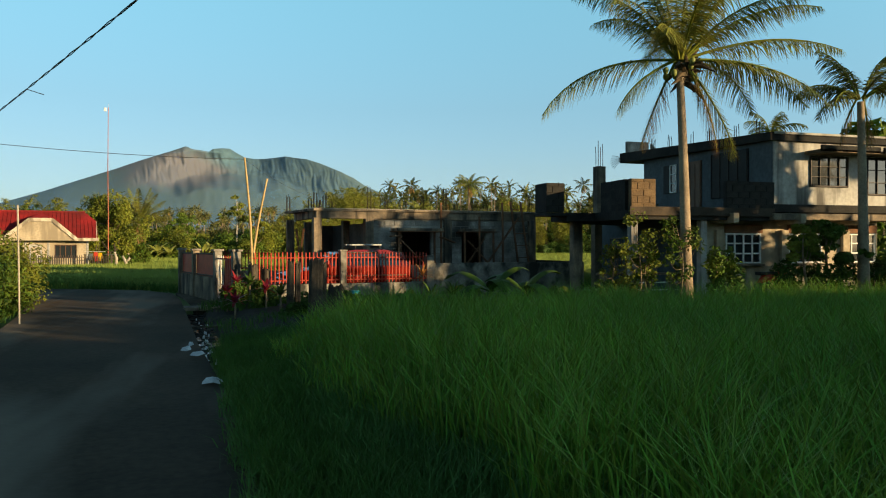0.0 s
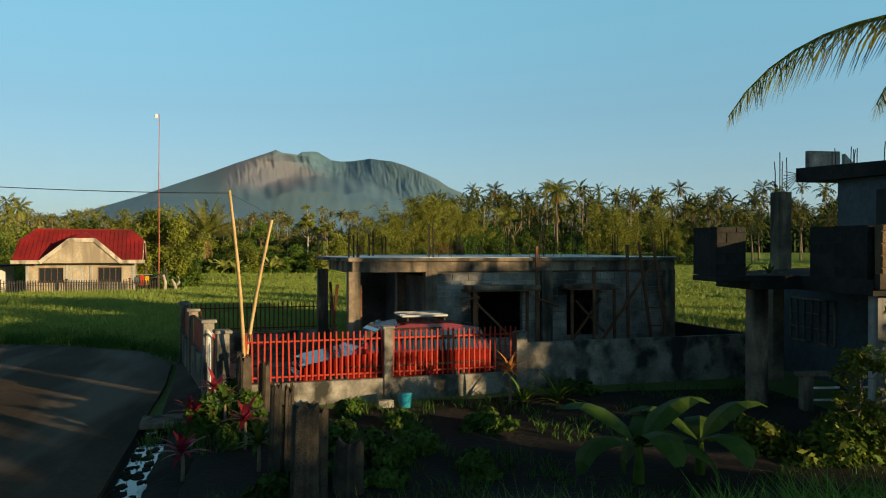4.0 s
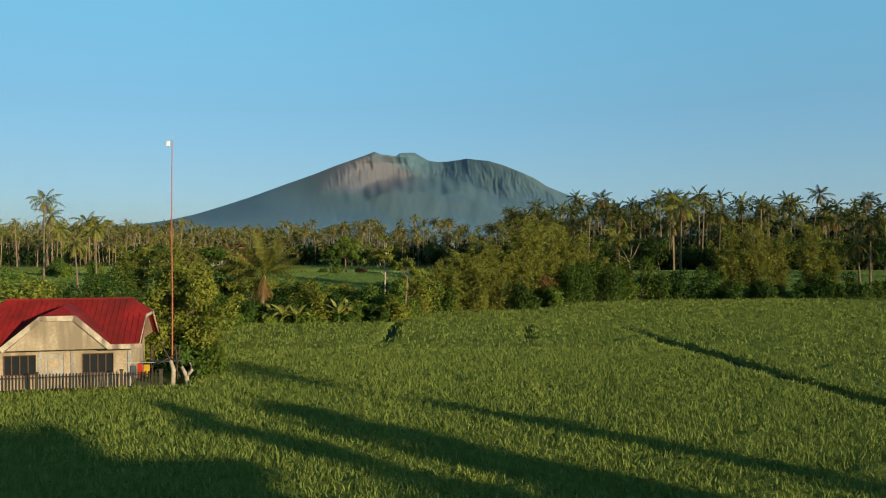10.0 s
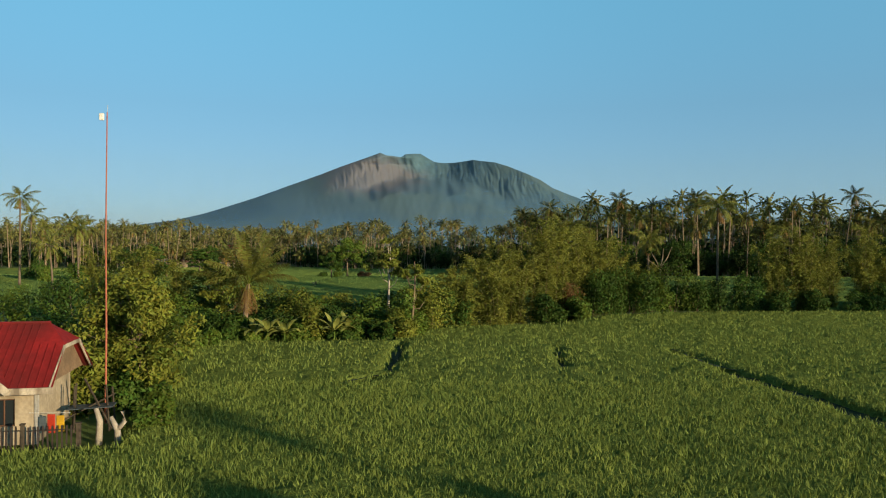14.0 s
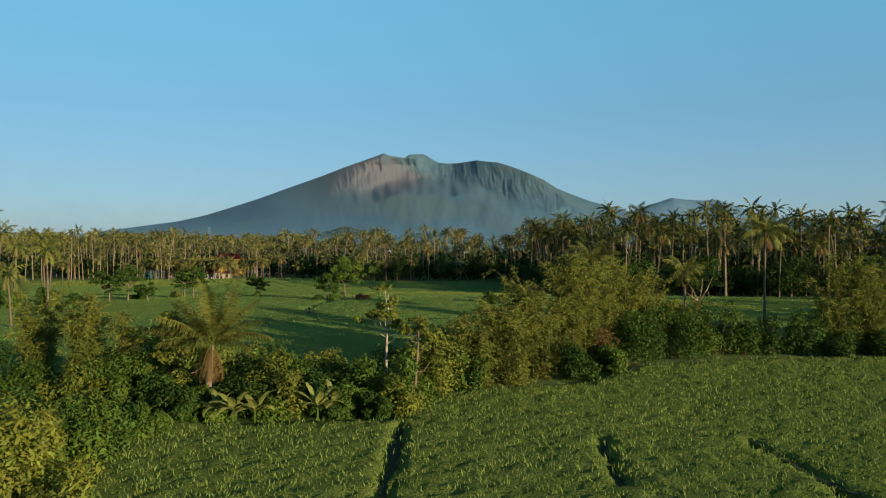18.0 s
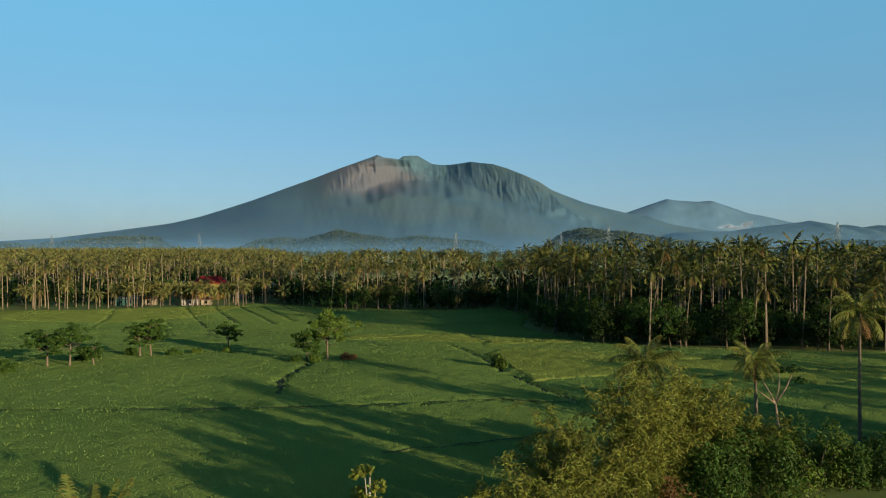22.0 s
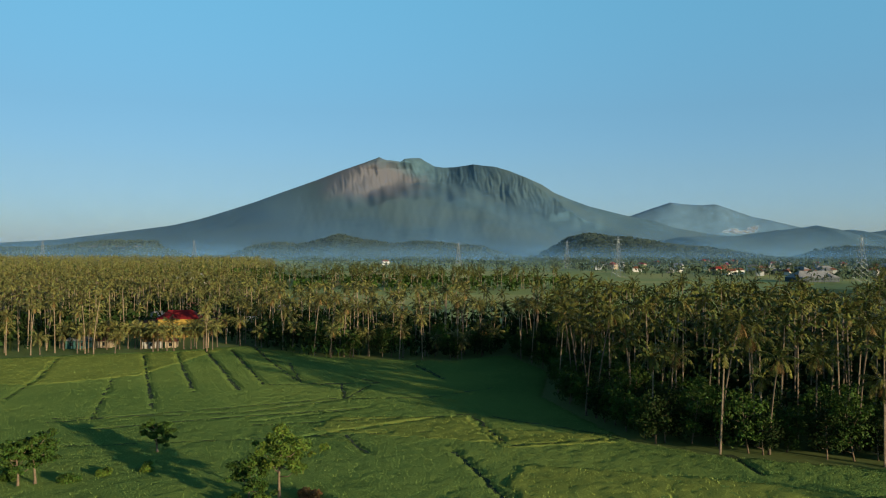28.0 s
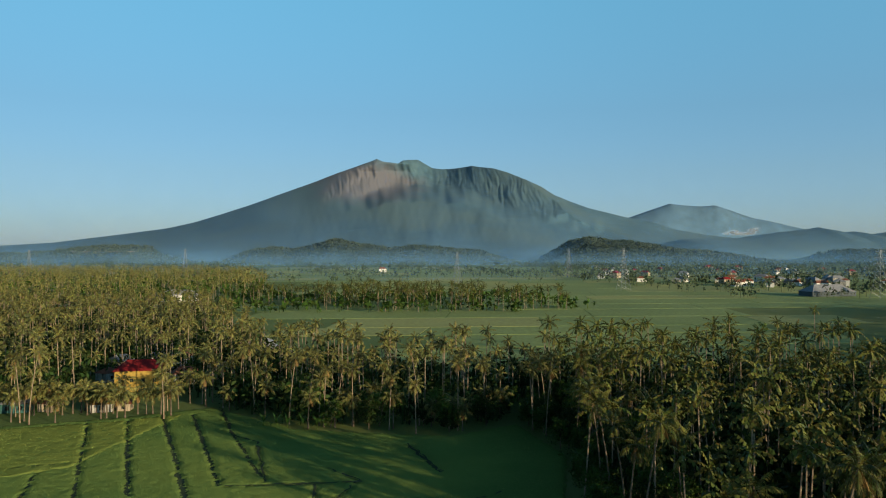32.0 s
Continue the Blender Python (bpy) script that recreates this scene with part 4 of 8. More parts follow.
# ------------------------------------------------------------------ plants
def frond_leaves(r, base, az, el, length, pairs, droop, width, seg=10, lite=False):
    """One feather leaf: the points of its rib and its leaflets as four-cornered faces."""
    s = np.linspace(0, 1, seg)
    ang = el - droop * s ** 1.5
    st = length / (seg - 1)
    hx = np.concatenate([[0], np.cumsum(np.cos(ang[:-1]) * st)])
    hz = np.concatenate([[0], np.cumsum(np.sin(ang[:-1]) * st)])
    c, sn = math.cos(az), math.sin(az)
    rib = base + np.stack([hx * c, hx * sn, hz], -1)
    t = np.linspace(0.16, 0.99, pairs)
    P = np.stack([np.interp(t, s, rib[:, k]) for k in range(3)], -1)
    A = np.interp(t, s, ang)
    T = np.stack([np.cos(A) * c, np.cos(A) * sn, np.sin(A)], -1)
    S = np.array([-sn, c, 0])
    twist = r.uniform(-0.35, 0.35)
    ln = width * np.sin(np.pi * (0.12 + 0.83 * t)) ** 0.7
    out = []
    if lite:                         # a folded, toothed ribbon on each side of the rib
        wd = width * 0.62 * np.sin(np.pi * (0.1 + 0.85 * s)) ** 0.7 * r.uniform(0.75, 1.15, seg)
        for sg in (-1, 1):
            o1 = S * sg * 0.72 + np.array([0, 0, -0.62])
            hang = rib + o1 * wd[:, None] + np.stack([np.cos(ang) * c, np.cos(ang) * sn, np.sin(ang)], -1) * (0.5 * wd)[:, None]
            out.append(np.stack([rib[:-1], rib[1:], hang[1:] * 0.45 + hang[:-1] * 0.55, hang[:-1]], 1))
        return rib, np.concatenate(out)
    for sg in (-1, 1):
        d = sg * S * 0.75 + T * 0.55 + np.array([0, 0, -0.45 + sg * twist])
        d = d + r.normal(0, 0.12, (pairs, 3))
        d /= np.linalg.norm(d, axis=1)[:, None]
        w = T * (length / pairs * 0.34)
        mid = P + d * (ln * 0.55)[:, None]
        tip = mid + (d + np.array([0, 0, -0.7])) * (ln * 0.42)[:, None]
        out += [np.stack([P - w, P + w, mid + w * 0.8, mid - w * 0.8], 1), np.stack([mid - w * 0.8, mid + w * 0.8, tip + w * 0.05, tip - w * 0.05], 1)]
    return rib, np.concatenate(out)


def palm_parts(seed, h, lean, nf, pairs, length, width, trunk_r=0.17, fine=8, dry=3, low=-0.75, lite=False, fronds=None):
    r = np.random.RandomState(seed)
    k = 9 if fine < 10 else 60
    s = np.linspace(0, 1, k)
    a = r.uniform(0, 6.28)
    pts = np.stack([lean * s ** 1.7 * math.cos(a), lean * s ** 1.7 * math.sin(a), h * s], -1)
    rad = (trunk_r * (1 - 0.42 * s) + 0.1 * np.exp(-s * 14)) * (1 + (0.035 * (np.arange(k) % 2) if k > 9 else 0))
    trunk = Mesh().tube(pts, rad, fine)
    top = pts[-1] + np.array([0, 0, 0.1])
    green, brown, ribs = [], [], Mesh()
    for i in range(nf + dry):
        u = i / nf
        el = 1.4 - (1.4 - low) * min(u, 1) ** 0.85 + r.uniform(-0.12, 0.12)
        az = i * 2.399 + r.uniform(-0.25, 0.25)
        dead = i >= nf
        if dead:
            el = -1.15 + r.uniform(-0.2, 0.2)
        ln = length * (0.78 + 0.22 * math.sin(min(u, 1) * 3)) * r.uniform(0.88, 1.08) * (0.75 if dead else 1)
        bend = (0.35 if dead else 1.05 + 0.4 * u) + r.uniform(-0.15, 0.2)
        if fronds and not dead:
            az, el, ln, bend = radians(fronds[i][0]), fronds[i][1], fronds[i][2], fronds[i][3]
        rib, lv = frond_leaves(r, top + np.array([math.cos(az), math.sin(az), 0]) * 0.1, az, el, ln, pairs, bend, width, 6 if lite else 10, lite)
        (brown if dead else green).append(lv)
        if fine >= 8:
            ribs.tube(rib, np.linspace(0.045, 0.008, len(rib)), 4, False)
        elif not lite:
            w = np.array([-math.sin(az), math.cos(az), 0]) * 0.035
            green.append(np.stack([rib[:-1] - w, rib[:-1] + w, rib[1:] + w, rib[1:] - w], 1))
    return trunk, np.concatenate(green), np.concatenate(brown) if brown else None, ribs, top


def palm(label, x, y, h, seed, lean=0.5, nf=20, pairs=30, length=4.0, width=0.75, nuts=0, leafmat=None, group="coconut palms", fine=10, dry=3, trunk_r=0.17, low=-0.75, z=None, fronds=None, bark=None):
    ob = root("coconut_palm", x, y, float(gz(x, y)) - 0.1 if z is None else z, 0, label, "palm tree", group)
    trunk, green, brown, ribs, top = palm_parts(seed, h, lean, nf, pairs, length, width, trunk_r, fine, dry, low, fronds=fronds)
    trunk.part("trunk", bark or PALMBARK, ob, smooth=True)
    soup("crown", green, 4, leafmat or PALMLEAF, ob)
    if brown is not None:
        soup("dry_fronds", brown, 4, PALMDRY, ob, "hanging brown dead fronds")
    if ribs.n:
        ribs.part("frond_ribs", LEAFY, ob, smooth=True)
    r = np.random.RandomState(seed + 5)
    for i in range(nuts):
        a = r.uniform(0, 6.28)
        m = Mesh()
        c = top + np.array([math.cos(a), math.sin(a), 0]) * r.uniform(0.2, 0.5) + np.array([0, 0, -0.1 - r.uniform(0, 0.45)])
        m.tube([c + np.array([0, 0, z]) for z in (-0.1, -0.075, -0.02, 0.04, 0.085, 0.1)], [0.02, 0.055, 0.078, 0.074, 0.045, 0.012], 8)
        m.part("coconut", NUT, ob, smooth=True)
    return ob


def leaf_quads(r, c, rad, n, size, flat=0.5):
    """n leaves in a flattened ball round c, thickest near its skin."""
    d = r.normal(0, 1, (n, 3))
    d /= np.linalg.norm(d, axis=1)[:, None]
    p = np.asarray(c) + d * (r.uniform(0.25, 1.0, n) ** 0.5)[:, None] * np.asarray(rad)
    nrm = d * 0.6 + r.normal(0, 0.5, (n, 3)) + np.array([0, 0, flat])
    nrm /= np.linalg.norm(nrm, axis=1)[:, None]
    t = np.cross(nrm, r.normal(0, 1, (n, 3)))
    t /= np.linalg.norm(t, axis=1)[:, None] + 1e-9
    b = np.cross(nrm, t)
    s = (size * r.uniform(0.6, 1.3, n))[:, None]
    return np.stack([p - t * s, p - b * s * 0.42, p + t * s, p + b * s * 0.42], 1)


def tree_parts(seed, h, spread, clumps, leaves, size, trunk_r, bare=0.35, flat=0.6, open_=0.32):
    """A trunk with limbs and a crown of leaf clumps at the limbs' ends."""
    r = np.random.RandomState(seed)
    wood, quads = Mesh(), []
    s = np.linspace(0, 1, 7)
    lean = r.normal(0, 0.05 * h, 2)
    tp = np.stack([lean[0] * s + 0.1 * np.sin(s * 5 + seed), lean[1] * s, h * 0.8 * s], -1)
    wood.tube(tp, trunk_r * (1 - 0.7 * s) + trunk_r * 0.4 * np.exp(-s * 12), 7)
    for i in range(clumps):
        u = bare + (1 - bare) * (i + r.uniform(0, 1)) / clumps
        st = np.array([np.interp(u * 0.9, s, tp[:, k]) for k in range(3)])
        a = i * 2.4 + r.uniform(-0.5, 0.5)
        reach = spread * math.sin(math.pi * (0.25 + 0.7 * (u - bare) / (1 - bare))) ** 0.6 * r.uniform(0.45, 1.05)
        end = st + np.array([math.cos(a) * reach, math.sin(a) * reach, h * 0.16 * r.uniform(0.2, 1.2)])
        mid = (st + end) / 2 + np.array([0, 0, -0.05 * h])
        wood.tube([st, mid, end], [trunk_r * 0.42 * (1.1 - u * 0.6), trunk_r * 0.25, trunk_r * 0.1], 5)
        cr = spread * open_ * r.uniform(0.75, 1.35)
        quads.append(leaf_quads(r, end, (cr, cr, cr * flat), leaves, size))
        for _ in range(2):
            e2 = end + r.normal(0, cr * 0.8, 3) * np.array([1, 1, 0.5])
            quads.append(leaf_quads(r, e2, (cr * 0.55, cr * 0.55, cr * 0.5 * flat), leaves // 3, size))
    return wood, np.concatenate(quads)


def tree(label, x, y, h, spread, seed, clumps=16, leaves=170, size=0.16, trunk_r=0.14, bare=0.35, flat=0.6, leafmat=None, bark=None, category="tree", group="", open_=0.32, name="tree", z=None):
    ob = root(name, x, y, float(gz(x, y)) - 0.08 if z is None else z, 0, label, category, group)
    wood, q = tree_parts(seed, h, spread, clumps, leaves, size, trunk_r, bare, flat, open_)
    wood.part("trunk", bark or BARK, ob, smooth=True)
    soup("crown", q, 4, leafmat or LEAF, ob)
    return ob


def shrub(label, x, y, h, spread, seed, leafmat=None, n=1400, size=0.13, name="shrub", group="", z=None):
    """A bush: several stems from the ground, leaf clumps down to it."""
    r = np.random.RandomState(seed)
    ob = root(name, x, y, float(gz(x, y)) - 0.05 if z is None else z, 0, label, "shrub", group)
    quads, k = [], 7
    for i in range(k):
        a, rr = r.uniform(0, 6.28), spread * r.uniform(0.1, 0.8)
        e = np.array([math.cos(a) * rr, math.sin(a) * rr, h * r.uniform(0.35, 0.85) * (1.15 - 0.4 * rr / spread)])
        Mesh().tube([(e[0] * 0.15, e[1] * 0.15, 0), e * np.array([0.5, 0.5, 0.6]), e], [0.035, 0.025, 0.01], 5).part("stem", BARK, ob, smooth=True)
        cr = spread * r.uniform(0.3, 0.5)
        quads.append(leaf_quads(r, e, (cr, cr, h * 0.25), n // k, size))
        quads.append(leaf_quads(r, e * np.array([1, 1, 0.4]), (cr, cr, h * 0.22), n // k // 2, size))
    soup("foliage", np.concatenate(quads), 4, leafmat or LEAF, ob)
    return ob


def bamboo(label, x, y, h, spread, seed, culms=26, leaves=240, leafmat=None, group="bamboo thickets"):
    r = np.random.RandomState(seed)
    ob = root("bamboo_clump", x, y, float(gz(x, y)) - 0.1, 0, label, "bamboo", group)
    quads = []
    s = np.linspace(0, 1, 8)
    for i in range(culms):
        a, b = r.uniform(0, 6.28), r.uniform(0, 6.28)
        hh, out = h * r.uniform(0.5, 1.2), spread * r.uniform(0.1, 0.95)
        base = np.array([math.cos(b), math.sin(b), 0]) * spread * 0.3 * r.uniform(0, 1)
        pts = base + np.stack([math.cos(a) * out * s ** 2.2, math.sin(a) * out * s ** 2.2, hh * (s - 0.18 * s ** 4)], -1)
        Mesh().tube(pts, 0.04 * (1 - 0.8 * s), 4, False).part("cane", CANE, ob, smooth=True)
        nodes = 16                       # leafy side sprays, drooping at their ends
        tn = (np.arange(nodes) + r.uniform(0, 1, nodes)) / nodes
        bd = r.normal(0, 1, (nodes, 3)) * np.array([1, 1, 0.3])
        bd /= np.linalg.norm(bd, axis=1)[:, None]
        pick, u = r.randint(0, nodes, leaves), r.uniform(0, 1, leaves)
        reach = (r.uniform(0.5, 1.75, nodes) * (1.15 - 0.6 * tn))[pick] * u
        p = np.stack([np.interp(tn[pick], s, pts[:, k]) for k in range(3)], -1) + bd[pick] * reach[:, None] + np.array([0, 0, -1.0]) * (0.45 * reach ** 2)[:, None] + r.normal(0, 0.09, (leaves, 3))
        d = r.normal(0, 1, (leaves, 3)) * np.array([1, 1, 0.5]) + np.array([0, 0, -0.5])
        d /= np.linalg.norm(d, axis=1)[:, None]
        w = np.cross(d, r.normal(0, 1, (leaves, 3)))
        w /= np.linalg.norm(w, axis=1)[:, None] + 1e-9
        ln = r.uniform(0.2, 0.5, leaves)[:, None]
        quads.append(np.stack([p, p + d * ln * 0.5 + w * 0.036, p + d * ln, p + d * ln * 0.5 - w * 0.036], 1))
    soup("foliage", np.concatenate(quads), 4, leafmat or BAMLEAF, ob)
    return ob


def banana(label, x, y, h, seed, leaves=8, length=1.7, material=None, z=None, group="", arch=1.0, fall=0.0):
    r = np.random.RandomState(seed)
    ob = root("banana_plant", x, y, float(gz(x, y)) if z is None else z, 0, label, "banana plant", group)
    Mesh().tube([(0, 0, -0.1), (0.02, 0, h * 0.2), (0.03, 0.02, h * 0.4)], [0.09, 0.07, 0.04], 9).part("stem", LEAF, ob, smooth=True)
    k = 9
    for i in range(leaves):
        az, el = i * 2.4 + r.uniform(-0.3, 0.3), (1.35 - 0.95 * (i / leaves)) * arch + r.uniform(-0.1, 0.1)
        s = np.linspace(0, 1, k)
        ang = el - (0.6 + fall + 1.1 * i / leaves) * s ** 1.6
        st = length * r.uniform(0.8, 1.1) / (k - 1)
        hx, hz = np.concatenate([[0], np.cumsum(np.cos(ang[:-1]) * st)]), np.concatenate([[0], np.cumsum(np.sin(ang[:-1]) * st)])
        c, sn = math.cos(az), math.sin(az)
        rib = np.array([0.03, 0.02, h * 0.36]) + np.stack([hx * c, hx * sn, hz], -1)
        wd = 0.24 * np.sin(np.pi * np.clip(s * 0.92 + 0.06, 0, 1)) ** 0.55 * np.clip((s - 0.08) * 8, 0.06, 1)
        S = np.array([-sn, c, 0])
        L = rib + S * wd[:, None] + np.array([0, 0, -0.25]) * wd[:, None] + r.normal(0, 0.012, (k, 3))
        R = rib - S * wd[:, None] + np.array([0, 0, -0.25]) * wd[:, None] + r.normal(0, 0.012, (k, 3))
        fs = [[j, j + 1, k + j + 1, k + j] for j in range(k - 1)] + [[j + 1, j, 2 * k + j, 2 * k + j + 1] for j in range(k - 1)]
        m = Mesh().add(np.concatenate([rib, L, R]), fs)
        m.part("leaf", material or BANANA, ob)
    return ob


def rosette(name, label, x, y, seed, n=26, length=0.7, width=0.05, material=None, stem=0.0, z=None, up=1.2):
    """A tuft of strap leaves, on a stem if it has one."""
    r = np.random.RandomState(seed)
    ob = root(name, x, y, float(land(np.array(x), np.array(y))) if z is None else z, 0, label, "plant")
    quads = []
    for i in range(n):
        az, el = i * 2.4, up - 1.5 * i / n + r.uniform(-0.15, 0.15)
        s = np.linspace(0, 1, 5)
        ang = el - 0.9 * s
        ln = length * r.uniform(0.7, 1.1) / 4
        hx, hz = np.concatenate([[0], np.cumsum(np.cos(ang[:-1]) * ln)]), np.concatenate([[0], np.cumsum(np.sin(ang[:-1]) * ln)])
        rib = np.array([0, 0, stem]) + np.stack([hx * math.cos(az), hx * math.sin(az), hz], -1)
        w = np.array([-math.sin(az), math.cos(az), 0]) * width
        ww = np.array([0.6, 1, 0.9, 0.6, 0.05])[:, None]
        quads.append(np.stack([rib[:-1] - w * ww[:-1], rib[:-1] + w * ww[:-1], rib[1:] + w * ww[1:], rib[1:] - w * ww[1:]], 1))
    if stem:
        Mesh().tube([(0, 0, -0.1), (0.01, 0, stem * 0.5), (0, 0, stem)], [0.035, 0.03, 0.025], 6).part("stem", BARK, ob, smooth=True)
    soup("leaves", np.concatenate(quads), 4, material or LEAF, ob)
    return ob


# ------------------------------------------------------------------ the groves
def wood_far(n, x0, x1, y0, y1, test, seed, h, name="distant_trees", label="distant trees on the plain", material=None, per=9, small=1.0):
    """Far trees, a crown of a few ragged leaf tufts each."""
    x, y = scatter(n, x0, x1, y0, y1, test, seed)
    r = np.random.RandomState(seed + 1)
    k = len(x)
    hh = h * r.uniform(0.55, 1.15, k)
    c = np.repeat(np.stack([x, y, gz(x, y) + hh * 0.7], -1), per, 0)
    H = np.repeat(hh, per)
    c = c + r.normal(0, 0.24, c.shape) * H[:, None]
    d = r.normal(0, 1, c.shape)
    d /= np.linalg.norm(d, axis=1)[:, None]
    t = np.cross(d, r.normal(0, 1, c.shape))
    t /= np.linalg.norm(t, axis=1)[:, None]
    b = np.cross(d, t)
    s = (H * r.uniform(0.18, 0.34, len(H)) * small)[:, None]
    q = np.stack([c - t * s, c - b * s * 0.5, c + t * s, c + b * s * 0.5], 1)
    tk = np.stack([x, y, gz(x, y)], -1)
    w = np.stack([hh * 0.03, 0 * hh, 0 * hh], -1)
    up = np.stack([0 * hh, 0 * hh, hh * 0.75], -1)
    tr = np.stack([tk - w, tk + w, tk + w + up, tk - w + up], 1)
    return tagged(soup(name, np.concatenate([q, tr]), 4, material or FARWOOD), label, "trees", kind="stuff")


def palms_joined(pos, seed, hs, name, label, nf=11, pairs=5, length=3.6, leafmat=None):
    """Many palms as one mass."""
    r = np.random.RandomState(seed)
    kinds = []
    for k in range(5):
        tr, g, b, _, _ = palm_parts(seed + k, 1.0, 0.0, nf, pairs, length, 1.0, 0.15, 5, 3, -0.7, True)
        kinds.append((np.concatenate([g, b]) - np.array([0, 0, 1.0])))
    leaves, trunks = [], Mesh()
    tq = []
    for i, ((x, y), h) in enumerate(zip(pos, hs)):
        z = float(gz(x, y))
        a, s = r.uniform(0, 6.28), r.uniform(0.8, 1.15)
        lean = r.normal(0, 0.5, 2)
        top = np.array([x + lean[0], y + lean[1], z + h])
        c, sn = math.cos(a) * s, math.sin(a) * s
        q = kinds[i % 5]
        leaves.append(np.stack([q[..., 0] * c - q[..., 1] * sn, q[..., 0] * sn + q[..., 1] * c, q[..., 2] * s], -1) + top)
        th = np.arange(5) * 1.2566
        ring = np.stack([np.cos(th), np.sin(th), 0 * th], -1)
        lo, hi = np.array([x, y, z - 0.2]) + ring * 0.15, top + ring * 0.09
        tq.append(np.stack([lo, np.roll(lo, -1, 0), np.roll(hi, -1, 0), hi], 1))
    tagged(soup(name, np.concatenate(leaves), 4, leafmat or GROVELEAF), label, "palm trees", kind="stuff")
    tagged(soup(name + "_trunks", np.concatenate(tq), 4, SUNBARK), "pale slender trunks of the coconut grove", "palm trunks", kind="stuff")


def jittered(poly, step, seed, test=None):
    r = np.random.RandomState(seed)
    xs = np.arange(min(p[0] for p in poly), max(p[0] for p in poly), step)
    ys = np.arange(min(p[1] for p in poly), max(p[1] for p in poly), step)
    X, Y = np.meshgrid(xs, ys)
    X, Y = X + r.uniform(-0.48, 0.48, X.shape) * step, Y + r.uniform(-0.48, 0.48, X.shape) * step
    m = inside(poly, X, Y)
    if test:
        m &= test(X, Y)
    return list(zip(X[m], Y[m]))


EDGE_L = [(-150, 286), (-101, 290), (-76, 297), (-47, 313), (-28, 298), (-22, 291), (-9, 288), (12, 284), (25, 296)]
EDGE_R = [(27, 292), (34, 268), (28, 238), (32.5, 214), (35, 202), (43, 194), (59, 187), (72, 184), (86, 181.5), (130, 176), (190, 171)]
GROVE_L = EDGE_L + [(40, 345), (0, 365), (-40, 385), (-65, 430), (-115, 560), (-220, 600), (-330, 560), (-330, 300), (-220, 284)]
GROVE_R = EDGE_R + [(300, 171), (330, 300), (240, 325), (150, 330), (90, 338), (40, 345)]
YARD = [(-84, 296), (-61, 299), (-60, 346), (-86, 346)]      # clearing round the red-roofed house
inner = [p for p in jittered(GROVE_L, 6.6, 51, lambda X, Y: ~inside(YARD, X, Y))]
inner_r = [p for p in jittered(GROVE_R, 7.4, 52)]
rs = np.random.RandomState(53)


def edge_distance(p, edge):
    return float(near_line(edge, np.array([p[0]]), np.array([p[1]]))[0])


near_palms, far_palms = [], []
for p in inner:
    (near_palms if edge_distance(p, EDGE_L) < 10 and -110 < p[0] else far_palms).append((p, rs.uniform(8, 17)))
for p in inner_r:
    (near_palms if edge_distance(p, EDGE_R) < 12 and p[0] < 120 else far_palms).append((p, rs.uniform(11, 20) - 1.5 * min(max(p[0] - 50, 0) / 40, 1)))
near_palms.sort(key=lambda e: e[0][1] - 0.2 * abs(e[0][0]))
far_palms += near_palms[230:]
near_palms = near_palms[:230]
protos, pale = [], []
for k in range(7):
    for stock, lm, dx in ((protos, GROVELEAF, 0), (pale, SUNLEAF, 40)):
        stock.append(palm("tall slender coconut palm at the edge of the grove", dx, -400 - 12 * k, 10.5 + k * 1.15, 60 + k + dx, lean=0.4 + 0.35 * k, nf=16, pairs=16, length=2.8 if dx else 3.5, width=0.7 if dx else 0.8, fine=7, dry=4, trunk_r=0.13 if dx else 0.15, leafmat=lm, bark=SUNBARK if dx else None, group="grove palms", z=-0.2))
for i, ((x, y), h) in enumerate(near_palms):
    stock = pale if x < 38 and y > 280 else protos
    pr = min(stock, key=lambda o: abs(10.5 + stock.index(o) * 1.15 - h + rs.uniform(-1.5, 1.5)))
    copy_thing(pr, pose(x, y, float(gz(x, y)) - 0.2, 0, 0, rs.uniform(0, 360)))
short = [palm("low coconut palm at the edge of the grove", 0, -390 + 12 * k, 4.6 + 1.3 * k, 90 + k, lean=0.3, nf=15, pairs=12, length=3.2, width=0.85, fine=7, dry=4, trunk_r=0.16, leafmat=SUNLEAF, group="grove palms", z=-0.2) for k in range(3)]
for i, (x, y) in enumerate(jittered(GROVE_L, 7.5, 93, lambda X, Y: (near_line(EDGE_L, X, Y) < 12) & (X > -120))[:44]):
    copy_thing(short[i % 3], pose(x, y, float(gz(x, y)) - 0.2, 0, 0, rs.uniform(0, 360)))
for k in range(26):          # palms that half hide the red-roofed house and the huts
    copy_thing(pale[k % 4] if k % 4 == 0 and not 7 < k < 22 else short[k % 2], pose(-96 + k * 1.75 + rs.uniform(-0.8, 0.8), 302.5 + rs.uniform(0, 6) - 0.11 * k, 0.0, 0, 0, rs.uniform(0, 360)))
for pr in protos + pale + short:
    for o in (*pr.children, pr):
        bpy.data.objects.remove(o)
far_palms += [(p, rs.uniform(9, 16)) for p in jittered(GROVE_R, 9, 94, lambda X, Y: (X < 115) & (Y < 310))]
west = [e for e in far_palms if e[0][0] < 38 and e[0][1] > 280]
east = [e for e in far_palms if not (e[0][0] < 38 and e[0][1] > 280)]
palms_joined([p for p, h in west], 70, [h for p, h in west], "coconut_grove", "dense sunlit-coloured grove of yellow-green coconut palms with ragged crowns", length=2.9, leafmat=SUNLEAF)
palms_joined([p for p, h in east], 71, [h for p, h in east], "coconut_grove", "dense shade-coloured grove of coconut palms with ragged crowns")
